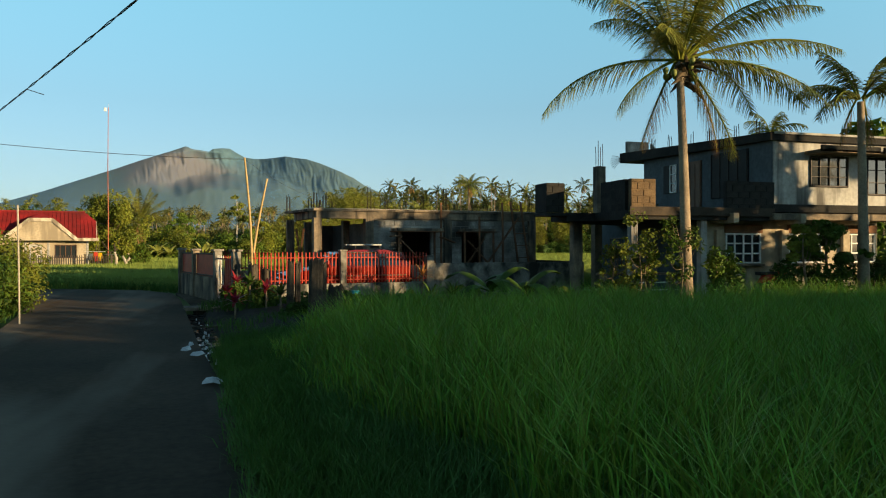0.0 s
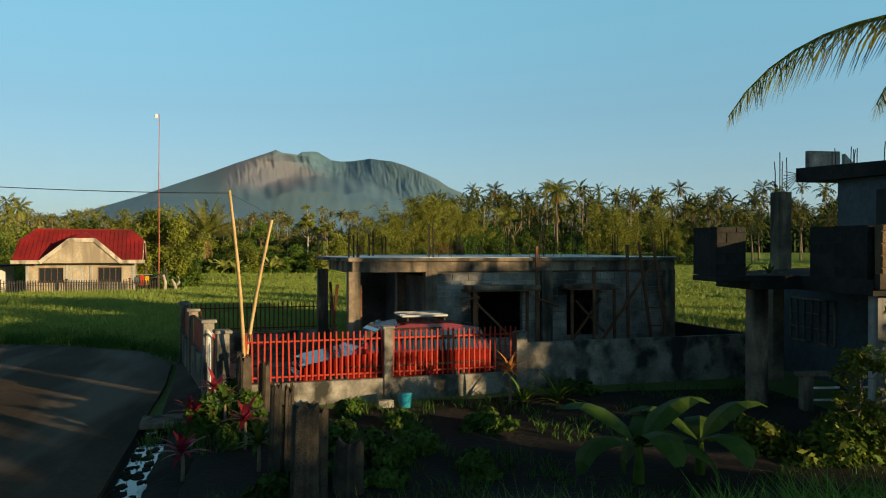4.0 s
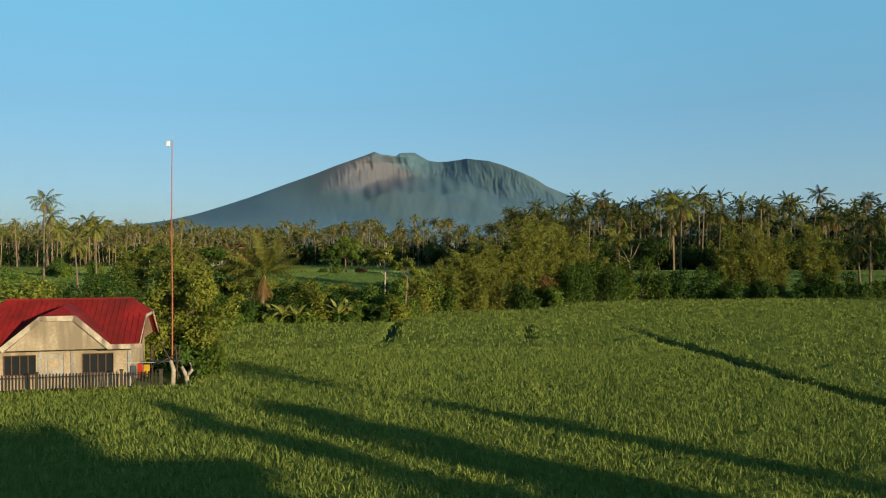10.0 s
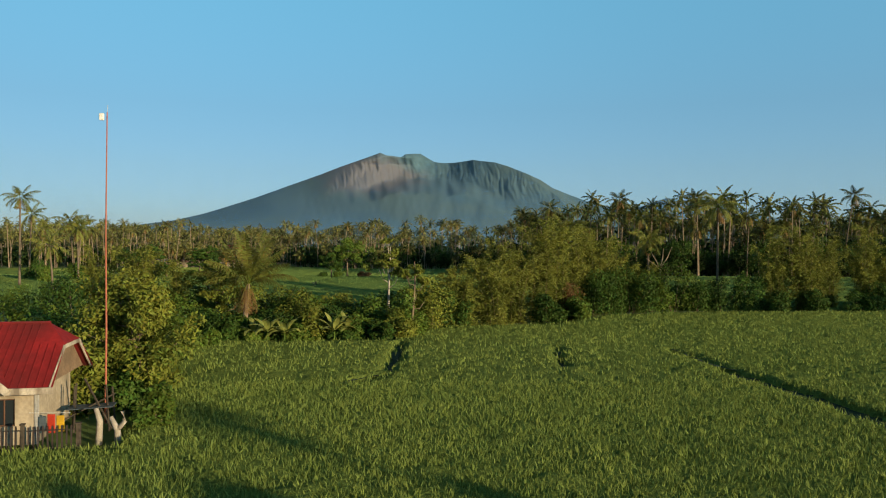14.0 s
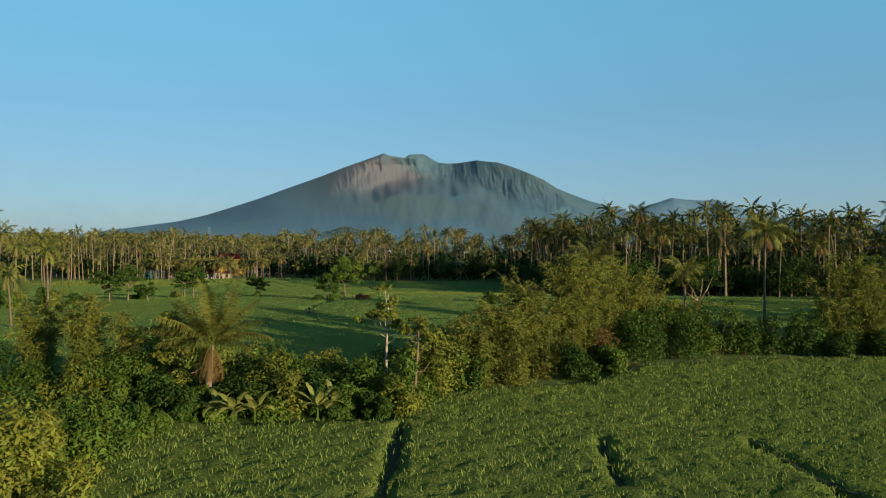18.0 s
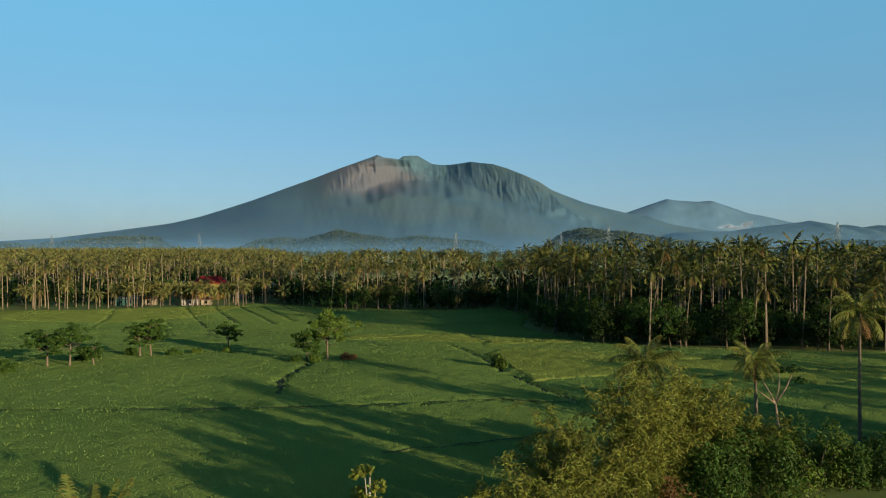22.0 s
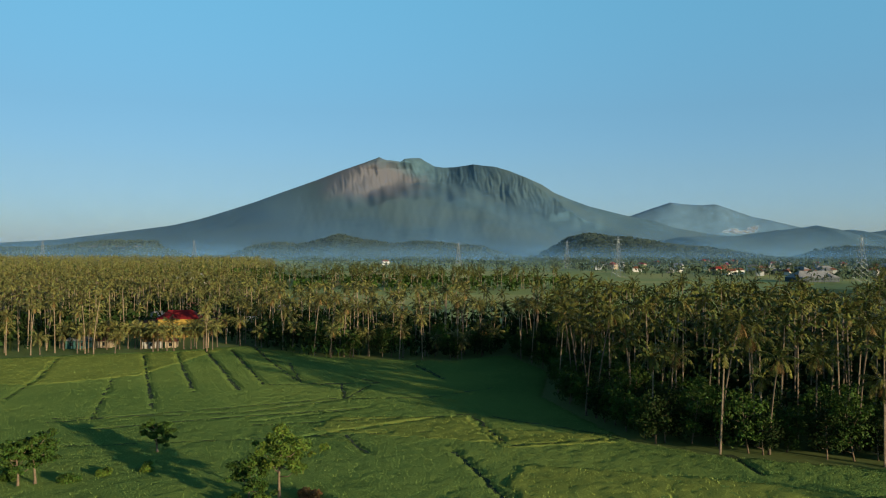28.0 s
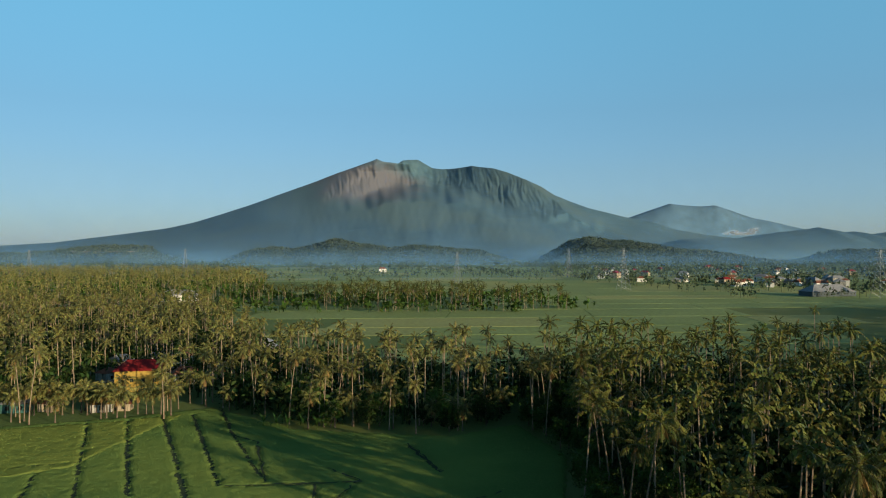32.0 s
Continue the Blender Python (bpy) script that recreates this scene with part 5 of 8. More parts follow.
LEFTFAR = [(-330, 300), (-330, 560), (-220, 610), (-115, 690), (-150, 900), (-230, 1150), (-600, 1250), (-900, 1100), (-700, 500), (-450, 320)]
far_left = jittered(LEFTFAR, 14, 54)
palms_joined(far_left, 75, rs.uniform(11, 17, len(far_left)), "far_coconut_grove", "far coconut palms spreading over the plain", 7, 4, 5.2, SUNLEAF)
ISL = [(-64, 610), (-20, 590), (40, 585), (100, 600), (110, 640), (40, 650), (-40, 660)]
isle = jittered(ISL, 7, 55, lambda X, Y: wav(X, Y, 26, 66) > 0.02) + jittered([(-130, 640), (-60, 700), (10, 720), (60, 700), (50, 680), (-50, 660), (-110, 620)], 9, 56)
palms_joined(isle, 78, rs.uniform(9, 15, len(isle)), "palm_islands", "island of palms and trees between the far fields", 9, 5, 4.6)
EAST = [(150, 332), (240, 322), (335, 300), (520, 330), (560, 520), (400, 640), (310, 590), (268, 520), (215, 420)]
back_east = jittered(EAST, 9.5, 96)
palms_joined(back_east, 72, rs.uniform(10, 18, len(back_east)), "coconut_grove", "dark coconut palms beside the far fields", 9, 5, 4.2)
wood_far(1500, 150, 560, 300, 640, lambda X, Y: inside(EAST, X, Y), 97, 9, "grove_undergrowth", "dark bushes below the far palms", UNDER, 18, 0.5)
lone = jittered([(60, 345), (90, 400), (240, 380), (330, 340), (330, 310), (150, 335)], 16, 57)
palms_joined(lone, 79, rs.uniform(11, 18, len(lone)), "field_edge_palms", "scattered tall palms along the far fields")
# rice plots of the far plain
PLAIN = [mat("far_rice_green", (0.25, 0.32, 0.1), (0.19, 0.26, 0.08), 0.012, 0.9, 0.3, fine=0.4), mat("far_rice_yellow", (0.34, 0.36, 0.12), (0.27, 0.31, 0.1), 0.012, 0.9, 0.3, fine=0.4),
         mat("far_stubble", (0.34, 0.25, 0.12), (0.26, 0.2, 0.1), 0.012, 0.9, 0.3, fine=0.4)]
plots = [Mesh(), Mesh(), Mesh()]
rp = np.random.RandomState(61)
y = 340.0
while y < 1650:
    dy = rp.uniform(26, 44) * (1 + (y - 340) / 900)
    x = -260.0 - rp.uniform(0, 60)
    while x < 700:
        dx = rp.uniform(45, 120)
        q = [(x + 0.4, y + 0.05 * x), (x + dx - 0.4, y + 0.05 * (x + dx)), (x + dx + 5.6, y + dy - 0.8 + 0.05 * (x + dx)), (x + 6.4, y + dy - 0.8 + 0.05 * x)]
        cx, cy = np.array([v[0] for v in q]), np.array([v[1] for v in q])
        if not (inside(GROVE_L, cx, cy) | inside(GROVE_R, cx, cy) | inside(EAST, cx, cy) | inside(LEFTFAR, cx, cy)).any():
            plots[0 if rp.rand() < 0.55 else 2 if rp.rand() < 0.03 else 1].prism(q, -0.9, -0.19 + rp.uniform(-0.006, 0.006))
        x += dx
    y += dy
for m_, pm, lb in zip(plots, PLAIN, ("green rice plots of the far plain", "yellow-green rice plots of the far plain", "brown harvested plots of the far plain")):
    tagged(m_.part("far_fields", pm), lb, "field", kind="stuff")
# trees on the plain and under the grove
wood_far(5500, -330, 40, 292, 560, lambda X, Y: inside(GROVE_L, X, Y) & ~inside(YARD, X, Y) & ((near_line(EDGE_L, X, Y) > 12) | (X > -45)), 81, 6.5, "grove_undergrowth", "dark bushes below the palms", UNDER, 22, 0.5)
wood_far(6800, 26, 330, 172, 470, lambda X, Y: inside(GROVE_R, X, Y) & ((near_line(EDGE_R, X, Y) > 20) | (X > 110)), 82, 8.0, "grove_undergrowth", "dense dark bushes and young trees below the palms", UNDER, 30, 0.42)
wood_far(3600, -900, -110, 300, 1250, lambda X, Y: inside(LEFTFAR, X, Y), 83, 9, "plain_trees", "mixed trees among the far palms", LEAFDARK, 9)
wood_far(900, -130, 110, 585, 730, lambda X, Y: wav(X, Y, 26, 66) > 0.06, 84, 7, "plain_trees", "bushes between the far fields", LEAFDARK, 9)
strips = lambda X, Y: (wav(X, Y * 2.2, 260, 12) + 0.5 * wav(X, Y, 90, 13) > 0.14 - (np.abs(X) > 350) * 0.25) & (Y > 1000) | (wav(X, Y, 120, 14) > 0.3) & (X > 180) & (Y > 690) | (X > 260) & (Y > 760) & (wav(X, Y, 80, 15) > -0.1)
wood_far(17000, -1300, 1500, 700, 2200, lambda X, Y: strips(X, Y) & ((X < -230) | (Y > 1000) | (X > 170)), 85, 9, "plain_woods", "strips of woodland on the hazy plain", FARWOOD, 9, 0.8)
wood_far(90, 60, 330, 455, 700, lambda X, Y: (Y < 300) | (wav(X, Y, 60, 19) > 0.45), 86, 7, "plain_trees", "single trees along the field edges", LEAFDARK, 9)

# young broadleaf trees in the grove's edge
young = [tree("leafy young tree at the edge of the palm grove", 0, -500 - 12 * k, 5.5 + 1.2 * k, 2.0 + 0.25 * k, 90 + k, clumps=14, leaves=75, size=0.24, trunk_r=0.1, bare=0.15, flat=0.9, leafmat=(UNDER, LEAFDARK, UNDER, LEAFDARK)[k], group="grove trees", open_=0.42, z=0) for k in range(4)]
for i, (x, y) in enumerate([p for p in jittered(GROVE_R, 4.6, 58, lambda X, Y: (near_line(EDGE_R, X, Y) < 19) & (X < 112))][:150]):
    copy_thing(young[i % 4], pose(x, y, float(gz(x, y)) - 0.1, 0, 0, rs.uniform(0, 360)))
for i, (x, y) in enumerate([p for p in jittered(GROVE_L, 7, 59, lambda X, Y: (near_line(EDGE_L, X, Y) < 14) & (X > -44))][:40]):
    copy_thing(young[i % 4], pose(x, y, float(gz(x, y)) - 0.1, 0, 0, rs.uniform(0, 360)))
for t in young:
    for o in (*t.children, t):
        bpy.data.objects.remove(o)

# ------------------------------------------------------------------ trees that stand alone or in the hedge
FRONDS = [(164, 0.0, 4.1, 1.15), (150, 1.05, 3.6, 1.2), (185, 1.2, 3.4, 0.8), (-16, 0.32, 4.4, 0.75), (-5, 0.05, 4.1, 1.0), (-28, -0.05, 4.0, 0.9), (-20, 0.7, 4.0, 1.0), (-40, 1.1, 3.6, 0.9),
          (172, -0.45, 2.2, 0.75), (-12, -0.9, 3.0, 0.45), (75, 0.6, 3.4, 1.2), (110, 0.9, 3.6, 1.1), (40, 0.8, 3.6, 1.1), (-100, 0.95, 3.2, 1.0), (-75, 1.25, 3.0, 0.8), (90, 1.35, 3.2, 0.5), (250, 1.3, 3.0, 0.6), (20, 0.1, 3.8, 1.2),
          (10, 1.3, 3.3, 0.9), (130, 1.4, 3.2, 0.7), (200, 0.85, 3.0, 1.3), (-55, 0.75, 3.4, 1.2), (310, 1.35, 3.2, 0.6), (60, 1.2, 3.3, 0.9), (225, 0.5, 2.6, 1.2), (-130, 0.4, 2.8, 1.2)]
heart = palm("leaning coconut palm with green nuts before the unfinished house", 11.85, 17.45, 6.65, 101, lean=0.25, nf=len(FRONDS), pairs=96, length=4.1, width=0.74, nuts=10, dry=2, trunk_r=0.165, bark=SUNBARK, group="garden palms", z=0.15, fronds=FRONDS)
rh_ = np.random.RandomState(19)
sheath = Mesh()
for i in range(34):
    a, e = rh_.uniform(0, 6.28), rh_.uniform(-0.5, 1.2)
    d = np.array([math.cos(a) * math.cos(e), math.sin(a) * math.cos(e), math.sin(e)])
    c = np.array([-0.02, 0.0, 6.5 + rh_.uniform(-0.35, 0.3)])
    n_ = rh_.uniform(0.35, 0.8)
    sheath.tube([c, c + d * n_ * 0.6, c + d * n_ + np.array([0, 0, -0.12])], [0.1, 0.06, 0.015], 5)
SHEATH = mat("fibrous_palm_sheath", (0.1, 0.07, 0.04), (0.035, 0.028, 0.018), 4, 0.9, 0.4)
sheath.part("leaf_sheaths", SHEATH, heart, "dark fibrous leaf sheaths and old stalks")
palm("young coconut palm close to the plastered house wall", 17.55, 17.2, 5.9, 103, lean=0.1, nf=13, pairs=36, length=2.2, width=0.55, nuts=0, dry=2, trunk_r=0.16, bark=SUNBARK, group="garden palms", low=0.1, z=0.15)
palm("coconut palm behind the house roof", 28.4, 34, 8.2, 104, lean=0.3, nf=16, pairs=22, length=1.9, width=0.6, group="garden palms")
UPRIGHT = [(k * 137.5, 1.42 - 0.055 * k, 4.6 - 0.05 * k, 0.4 + 0.03 * k) for k in range(14)] + [(184, 0.5, 4.6, 0.95), (-8, 0.45, 4.4, 1.1), (-35, 0.3, 3.8, 1.0), (215, 0.4, 3.8, 1.1), (90, 0.4, 4.0, 1.1), (270, 0.5, 3.8, 1.2)]
palm("short broad coconut palm in the hedge", -10.9, 96.1, 4.6, 105, lean=0.3, nf=len(UPRIGHT), pairs=54, length=4.4, width=0.85, dry=4, trunk_r=0.26, group="hedge palms", fronds=UPRIGHT, bark=SUNBARK)
palm("coconut palm with dry fronds among bamboo", 20, 121.5, 9.6, 106, lean=0.6, nf=22, pairs=40, length=3.2, width=0.8, dry=3, group="hedge palms")
palm("tall straight coconut palm beside the hedge", 41.6, 128.5, 12.6, 107, lean=0.4, nf=22, pairs=36, length=3.6, width=0.8, dry=3, group="hedge palms")
palm("coconut palm near a forked white tree", 33.2, 130, 8.2, 108, lean=0.5, nf=22, pairs=40, length=3.0, width=0.8, dry=3, group="hedge palms")
for i, (x, y, h) in enumerate([(-57.3, 168, 9.5), (-60, 172, 10.5), (-54.5, 162, 9), (-59, 152, 14), (-75, 190, 10), (-70, 176, 12), (-66, 150, 9), (-48, 140, 7)]):
    palm("coconut palm standing by the far fields", x, y, h, 110 + i, lean=0.6, nf=14, pairs=16, length=3.3, width=0.75, dry=4, fine=7, group="field palms")

tree("dense green tree beside the red-roofed house", -10.2, 70.5, 6.9, 2.3, 201, clumps=36, leaves=330, size=0.12, bare=0.2, flat=0.9, leafmat=LEAFY, open_=0.36)
shrub("bushy small tree by the house fence", -6.9, 64.6, 2.0, 0.9, 202, LEAF, 1800, 0.14)
for i, (x, y) in enumerate([(-6.9, 63.4), (-5.9, 62.7), (-6.4, 64.2), (-7.2, 62.6), (-4.2, 64.2), (-3.8, 64.6)]):
    rosette("broad_weed", "broad-leaved pale weed at the rice edge", x, y, 230 + i, 14, 0.5, 0.13, LEAF if i < 4 else LEAFY, z=0.15, up=1.0)
tree("leafy tree close behind the short palm", -13.6, 99, 7.0, 3.0, 203, clumps=18, leaves=220, size=0.15, bare=0.25, leafmat=LEAFY)
tree("slim pollarded tree with a tufted top", 0.9, 100.2, 9.6, 1.3, 204, clumps=9, leaves=110, size=0.14, bare=0.55, leafmat=LEAFY, bark=PALEBARK)
tree("slender leafy tree in the hedge", 3.0, 98.5, 8.0, 1.3, 205, clumps=12, leaves=120, size=0.14, bare=0.35, leafmat=LEAFY)
tree("tall thin tree with a crooked top in the bamboo", 17, 116, 12, 1.5, 206, clumps=10, leaves=110, size=0.15, bare=0.5, leafmat=LEAFY)
for i, (x, y, h, sp) in enumerate([(7.5, 104.5, 6.5, 2.6), (10.5, 106.0, 7.5, 2.6), (13.0, 108.5, 9.5, 2.5), (16.0, 111.0, 11.5, 2.4), (18.0, 113.0, 11.5, 2.2), (20.5, 116, 10, 2.2), (22.8, 118.3, 10.5, 2.3), (25.4, 119.6, 8.5, 2.0), (28.6, 121.3, 6.0, 1.9), (12, 113, 8.0, 2.6), (46, 122, 10.5, 2.4), (49, 121.5, 11.5, 2.4), (52.5, 123, 9.5, 2.4), (57.5, 123, 11.0, 2.3), (61, 125, 8.5, 2.4)]):
    bamboo("yellowing feathery bamboo thicket in the hedge", x, y, h, sp * 1.45, 220 + i, culms=34, leaves=430)
bamboo("rust-brown dry bamboo at the field's edge", 19.5, 112.3, 4.2, 1.1, 240, culms=16, leaves=140, leafmat=RUSTLEAF)
bamboo("brownish bamboo thicket beside a shaded path", -20.5, 99.5, 8.5, 2.4, 241, culms=26, leaves=480)
bamboo("brownish bamboo thicket beside a shaded path", -25.5, 103, 8.5, 2.6, 242, culms=26, leaves=480)
bamboo("brownish bamboo thicket beside a shaded path", -17.5, 98.6, 6.8, 1.8, 243, culms=20, leaves=420)
hedge_spots = [(-10.5, 94.6, 1.8, 1.2, 0), (-8.6, 95.2, 2.4, 1.4, 2), (-6.0, 94.4, 1.7, 1.1, 0), (-3.4, 95.6, 2.2, 1.4, 2), (-1.2, 94.2, 1.9, 1.1, 0), (0.4, 93.4, 1.6, 1.0, 2), (1.6, 94.6, 2.2, 1.2, 1), (-5.6, 92.4, 0.9, 0.8, 0), (-1.8, 92.2, 0.9, 0.8, 2), (-9.8, 91.6, 1.0, 0.9, 0), (-11.6, 91.4, 1.4, 1.1, 2), (-13.4, 92.6, 1.6, 1.2, 0), (2.6, 99.6, 2.6, 1.3, 0),
               (-17, 97, 3.5, 1.8, 0), (-14.5, 95, 2.6, 1.5, 2), (-12, 94, 2.2, 1.4, 2), (-6, 95.5, 3.4, 1.8, 1), (-3.5, 97.5, 3.0, 1.7, 2), (-1, 97, 3.2, 1.6, 0), (1.8, 96, 3.5, 1.6, 0), (4.6, 102, 4.2, 1.8, 1), (2.4, 101.5, 3.4, 1.6, 0),
               (6.5, 104, 3.5, 1.6, 2), (22.5, 115.5, 3.2, 1.7, 2), (25, 117, 3.6, 1.8, 2), (27.5, 118.4, 3.8, 1.9, 2), (30.3, 119.6, 3.6, 1.9, 0), (33, 120, 3.8, 1.8, 0), (36, 120.5, 3.0, 1.7, 2), (39, 121, 2.6, 1.6, 2), (42.5, 121.5, 3, 1.7, 2),
               (58, 121, 3, 1.8, 2), (62, 121, 3, 1.8, 2), (67, 121, 2.4, 1.6, 0), (-24, 97.5, 3, 1.7, 0), (-28, 99, 4, 2.0, 2), (-33, 101, 4, 2.0, 0), (-16, 104, 4, 2, 2), (-8, 102, 3.5, 2, 2), (-12, 88.5, 1.6, 1.0, 0), (-13.5, 80, 2, 1.2, 0),
               (-11.5, 72, 2.4, 1.3, 0), (-10.5, 70, 2.6, 1.3, 2), (-14, 84, 3.5, 1.6, 0), (-17, 80, 4.5, 2.2, 0), (-20, 86, 5, 2.4, 2), (-16, 72, 4.0, 2.0, 0), (-22, 75, 4.5, 2.4, 1), (-28, 82, 5, 2.6, 0), (-12.5, 68, 3, 1.6, 1), (-14.5, 76, 3.6, 1.8, 1), (-3, 100, 3.6, 1.8, 1), (1, 103, 3.2, 1.6, 2), (5.5, 107, 3.6, 1.8, 0), (9, 110, 3.4, 1.8, 2),
               (16, 107.5, 2.6, 1.4, 2), (20, 111, 2.4, 1.3, 0), (24, 121, 3.2, 1.8, 0), (29, 122.5, 3.2, 1.8, 1), (35, 123.5, 3, 1.8, 2), (-19.5, 96, 3, 1.6, 1), (-10, 99, 4, 1.9, 1), (-7, 98, 3.4, 1.7, 0), (45, 119.5, 2.2, 1.5, 2), (50, 119, 2.4, 1.5, 2), (55, 119.3, 2.2, 1.5, 2)]
for i, (x, y, h, sp, k) in enumerate(hedge_spots):
    h = h * 1.35 if 22 < x < 45 else h
    y = y + 1.7 if y < 93.3 and -14.5 < x < 3 and y > 90 else y
    shrub(("leafy green hedge shrub", "sunlit yellow-green hedge shrub", "dark glossy hedge shrub")[k] + " between the rice fields", x, y, h * 1.1, sp * 1.5, 300 + i, (LEAF, LEAFY, LEAFDARK)[k], 2700, 0.145, group="hedge shrubs")
for i, (x, y, h) in enumerate([(-3.2, 93.2, 2.6), (-2.2, 94, 2.2), (-4.6, 94.2, 2.4), (-8.2, 92, 2.8), (-7.0, 92.6, 2.3), (-9.4, 93, 2.2)]):
    banana("pale-leaved banana plant at the rice edge" if i < 3 else "yellowing banana plant at the rice edge", x, y, h, 350 + i, 10, 1.9, BANANAY, group="hedge bananas", arch=1.0 if i < 3 else 0.85, fall=0.15 if i < 3 else 0.5)
for i, (x, y, h, sp) in enumerate([(-48.5, 170.3, 6.2, 2.6), (-45.8, 171, 6.8, 3.0), (-39.6, 180.2, 6.0, 2.4), (-38.4, 181.4, 7.0, 2.6), (-43, 172, 3.6, 1.6), (-30, 196, 5, 2)]):
    tree("flat-crowned field tree with a pale trunk", x, y, h, sp, 400 + i, clumps=14, leaves=150, size=0.2, trunk_r=0.16, bare=0.45, flat=0.35, leafmat=LEAFDARK, bark=BARK, group="field trees")
tree("pair tree on a small mound in the rice, taller", -10.4, 175.8, 8.6, 2.6, 411, clumps=16, leaves=190, size=0.2, trunk_r=0.18, bare=0.4, flat=0.7, leafmat=LEAF, bark=BARK)
tree("pair tree on a small mound in the rice, lower", -13.2, 174.8, 5.6, 2.0, 412, clumps=13, leaves=150, size=0.19, trunk_r=0.14, bare=0.35, flat=0.7, leafmat=LEAFDARK)
shrub("rust-brown dry bush under the field trees", -7.2, 175.6, 1.4, 1.6, 413, RUSTLEAF, 1500, 0.14)
for i, (x, y, h, sp) in enumerate([(-12, 173.6, 1.3, 1.3), (-15, 174, 1.4, 1.2), (14.1, 168, 2.4, 1.4), (-52, 166, 2, 1.5), (-56, 164, 3, 2), (-35, 182, 1.4, 1.3), (-32, 185, 1.2, 1.2), (-46, 176, 1.6, 1.4), (-28, 187, 1.2, 1.4), (-42, 183, 1.4, 1.5), (-60, 160, 3, 2), (-64, 166, 3.6, 2.2)]):
    shrub("low scrub on the field bank", x, y, h, sp, 420 + i, (LEAF, LEAFDARK)[i % 2], 1300, 0.17, group="bank scrub")
white = root("forked_tree", 34.5, 128.8, 0.0, 0, "nearly leafless pale-barked forked tree", "tree")
w = Mesh()
w.tube([(0, 0, -0.1), (0.1, 0, 2.6), (-0.2, 0, 4.9)], [0.15, 0.12, 0.1], 8)
for e in ((-1.4, 0.3, 7.2), (1.4, -0.2, 8.0), (0.4, 0.5, 7.8), (-2.0, 0, 6.2)):
    w.tube([(-0.2, 0, 4.9), (e[0] * 0.5, e[1] * 0.5, 4.9 + (e[2] - 4.9) * 0.45), e], [0.085, 0.06, 0.025], 6)
w.part("trunk", SUNBARK, white, smooth=True)
rr = np.random.RandomState(9)
soup("foliage", np.concatenate([leaf_quads(rr, c, (0.7, 0.7, 0.35), 110, 0.16) for c in ((-1.4, 0.3, 7.2), (1.4, -0.2, 8.0), (0.4, 0.5, 7.8), (2.0, 0.2, 6.9))]), 4, LEAFDARK, white)
for i, (x, y) in enumerate([(-29, 292), (-26, 291), (-23.5, 290.5), (-20, 290), (-17, 290)]):
    banana("bright banana plant in front of the grove", x, y, 3.2, 440 + i, 8, 2.6, BANANA, group="grove bananas")
# unseen trees added at the camera's back to shade the road and near paddy
for i in range(9):
    k = -30 + i * 3.9
    tree("broad unseen shade tree behind the paddy", 27 + 0.68 * k, -9 + 0.73 * k, 6.4, 4.6, 500 + i, clumps=26, leaves=165, size=0.5, bare=0.06, flat=1.0, leafmat=LEAF, group="paddy-side trees", open_=0.5)

# trees beyond the two-storey house, whose shadows reach over the rice
for i, (x, y, h, sp) in enumerate([(29, 27.7, 9.0, 1.3), (33.2, 29.6, 8.6, 0.5), (33.5, 18.6, 10.8, 1.1)]):
    tree("leafy yard tree beyond the two-storey house", x, y, h, sp, 520 + i, clumps=20, leaves=90, size=0.3, bare=0.05, flat=1.0, leafmat=LEAF, group="yard trees", open_=0.5)
for i, (x, y, h) in enumerate([(37, 4.6, 12.8), (31.8, 5, 11.8)]):
    palm("coconut palm in the yards beyond the two-storey house", x, y, h, 530 + i, lean=0.5, nf=16, pairs=14, length=3.6, width=0.9, fine=7, group="yard palms")
# Unseen tree added to shade the block house front.
tree("narrow unseen shade tree between the paddy and the houses", 24.2, 9.5, 7.6, 1.9, 540, clumps=20, leaves=90, size=0.3, bare=0.12, flat=1.0, leafmat=LEAF, group="yard trees", open_=0.5)
for i in range(11):
    palm("coconut palm in the hedge row past the bamboo", 65 + 4.6 * i + (i % 3), 124 + 1.7 * i + (i * 5) % 7, 7.2 + (i * 7) % 4, 570 + i, lean=0.5, nf=16, pairs=12, length=3.6, width=0.9, fine=6, leafmat=GROVELEAF, group="hedge row palms")
for i, (x, y) in enumerate([(36.3, 6.9)]):
    tree("tall high-crowned tree east of the paddy", x, y, 13.0, 2.1, 590 + i, clumps=30, leaves=150, size=0.36, trunk_r=0.25, bare=0.7, flat=0.7, leafmat=LEAF, group="yard trees", open_=0.4)
# Unseen tree and shrubs added to shade the paddy and garden.
tree("broad bushy unseen shade tree at the paddy's far corner", 23.2, 0.4, 5.9, 2.3, 594, clumps=26, leaves=150, size=0.3, bare=0.06, flat=1.0, leafmat=LEAF, group="yard trees", open_=0.5)
for i in range(7):
    shrub("dense tall unseen shade shrub bordering the paddy", 19.6 + 1.13 * i, 1.2 + 1.2 * i, 3.1, 1.5, 596 + i, LEAF, 2200, 0.17, group="paddy-side shrubs")
# unseen palms added beyond the wide field, whose long shadows stripe the terraces
for i in range(14):
    palm("unseen coconut palm added at the far corner of the wide field", 90 + 3.1 * i + (i % 3) * 1.5, 88 + (i * 7) % 33, 8.5 + (i * 5) % 6, 550 + i, lean=0.5, nf=14, pairs=9, length=3.6, width=1.0, fine=6, group="corner palms")


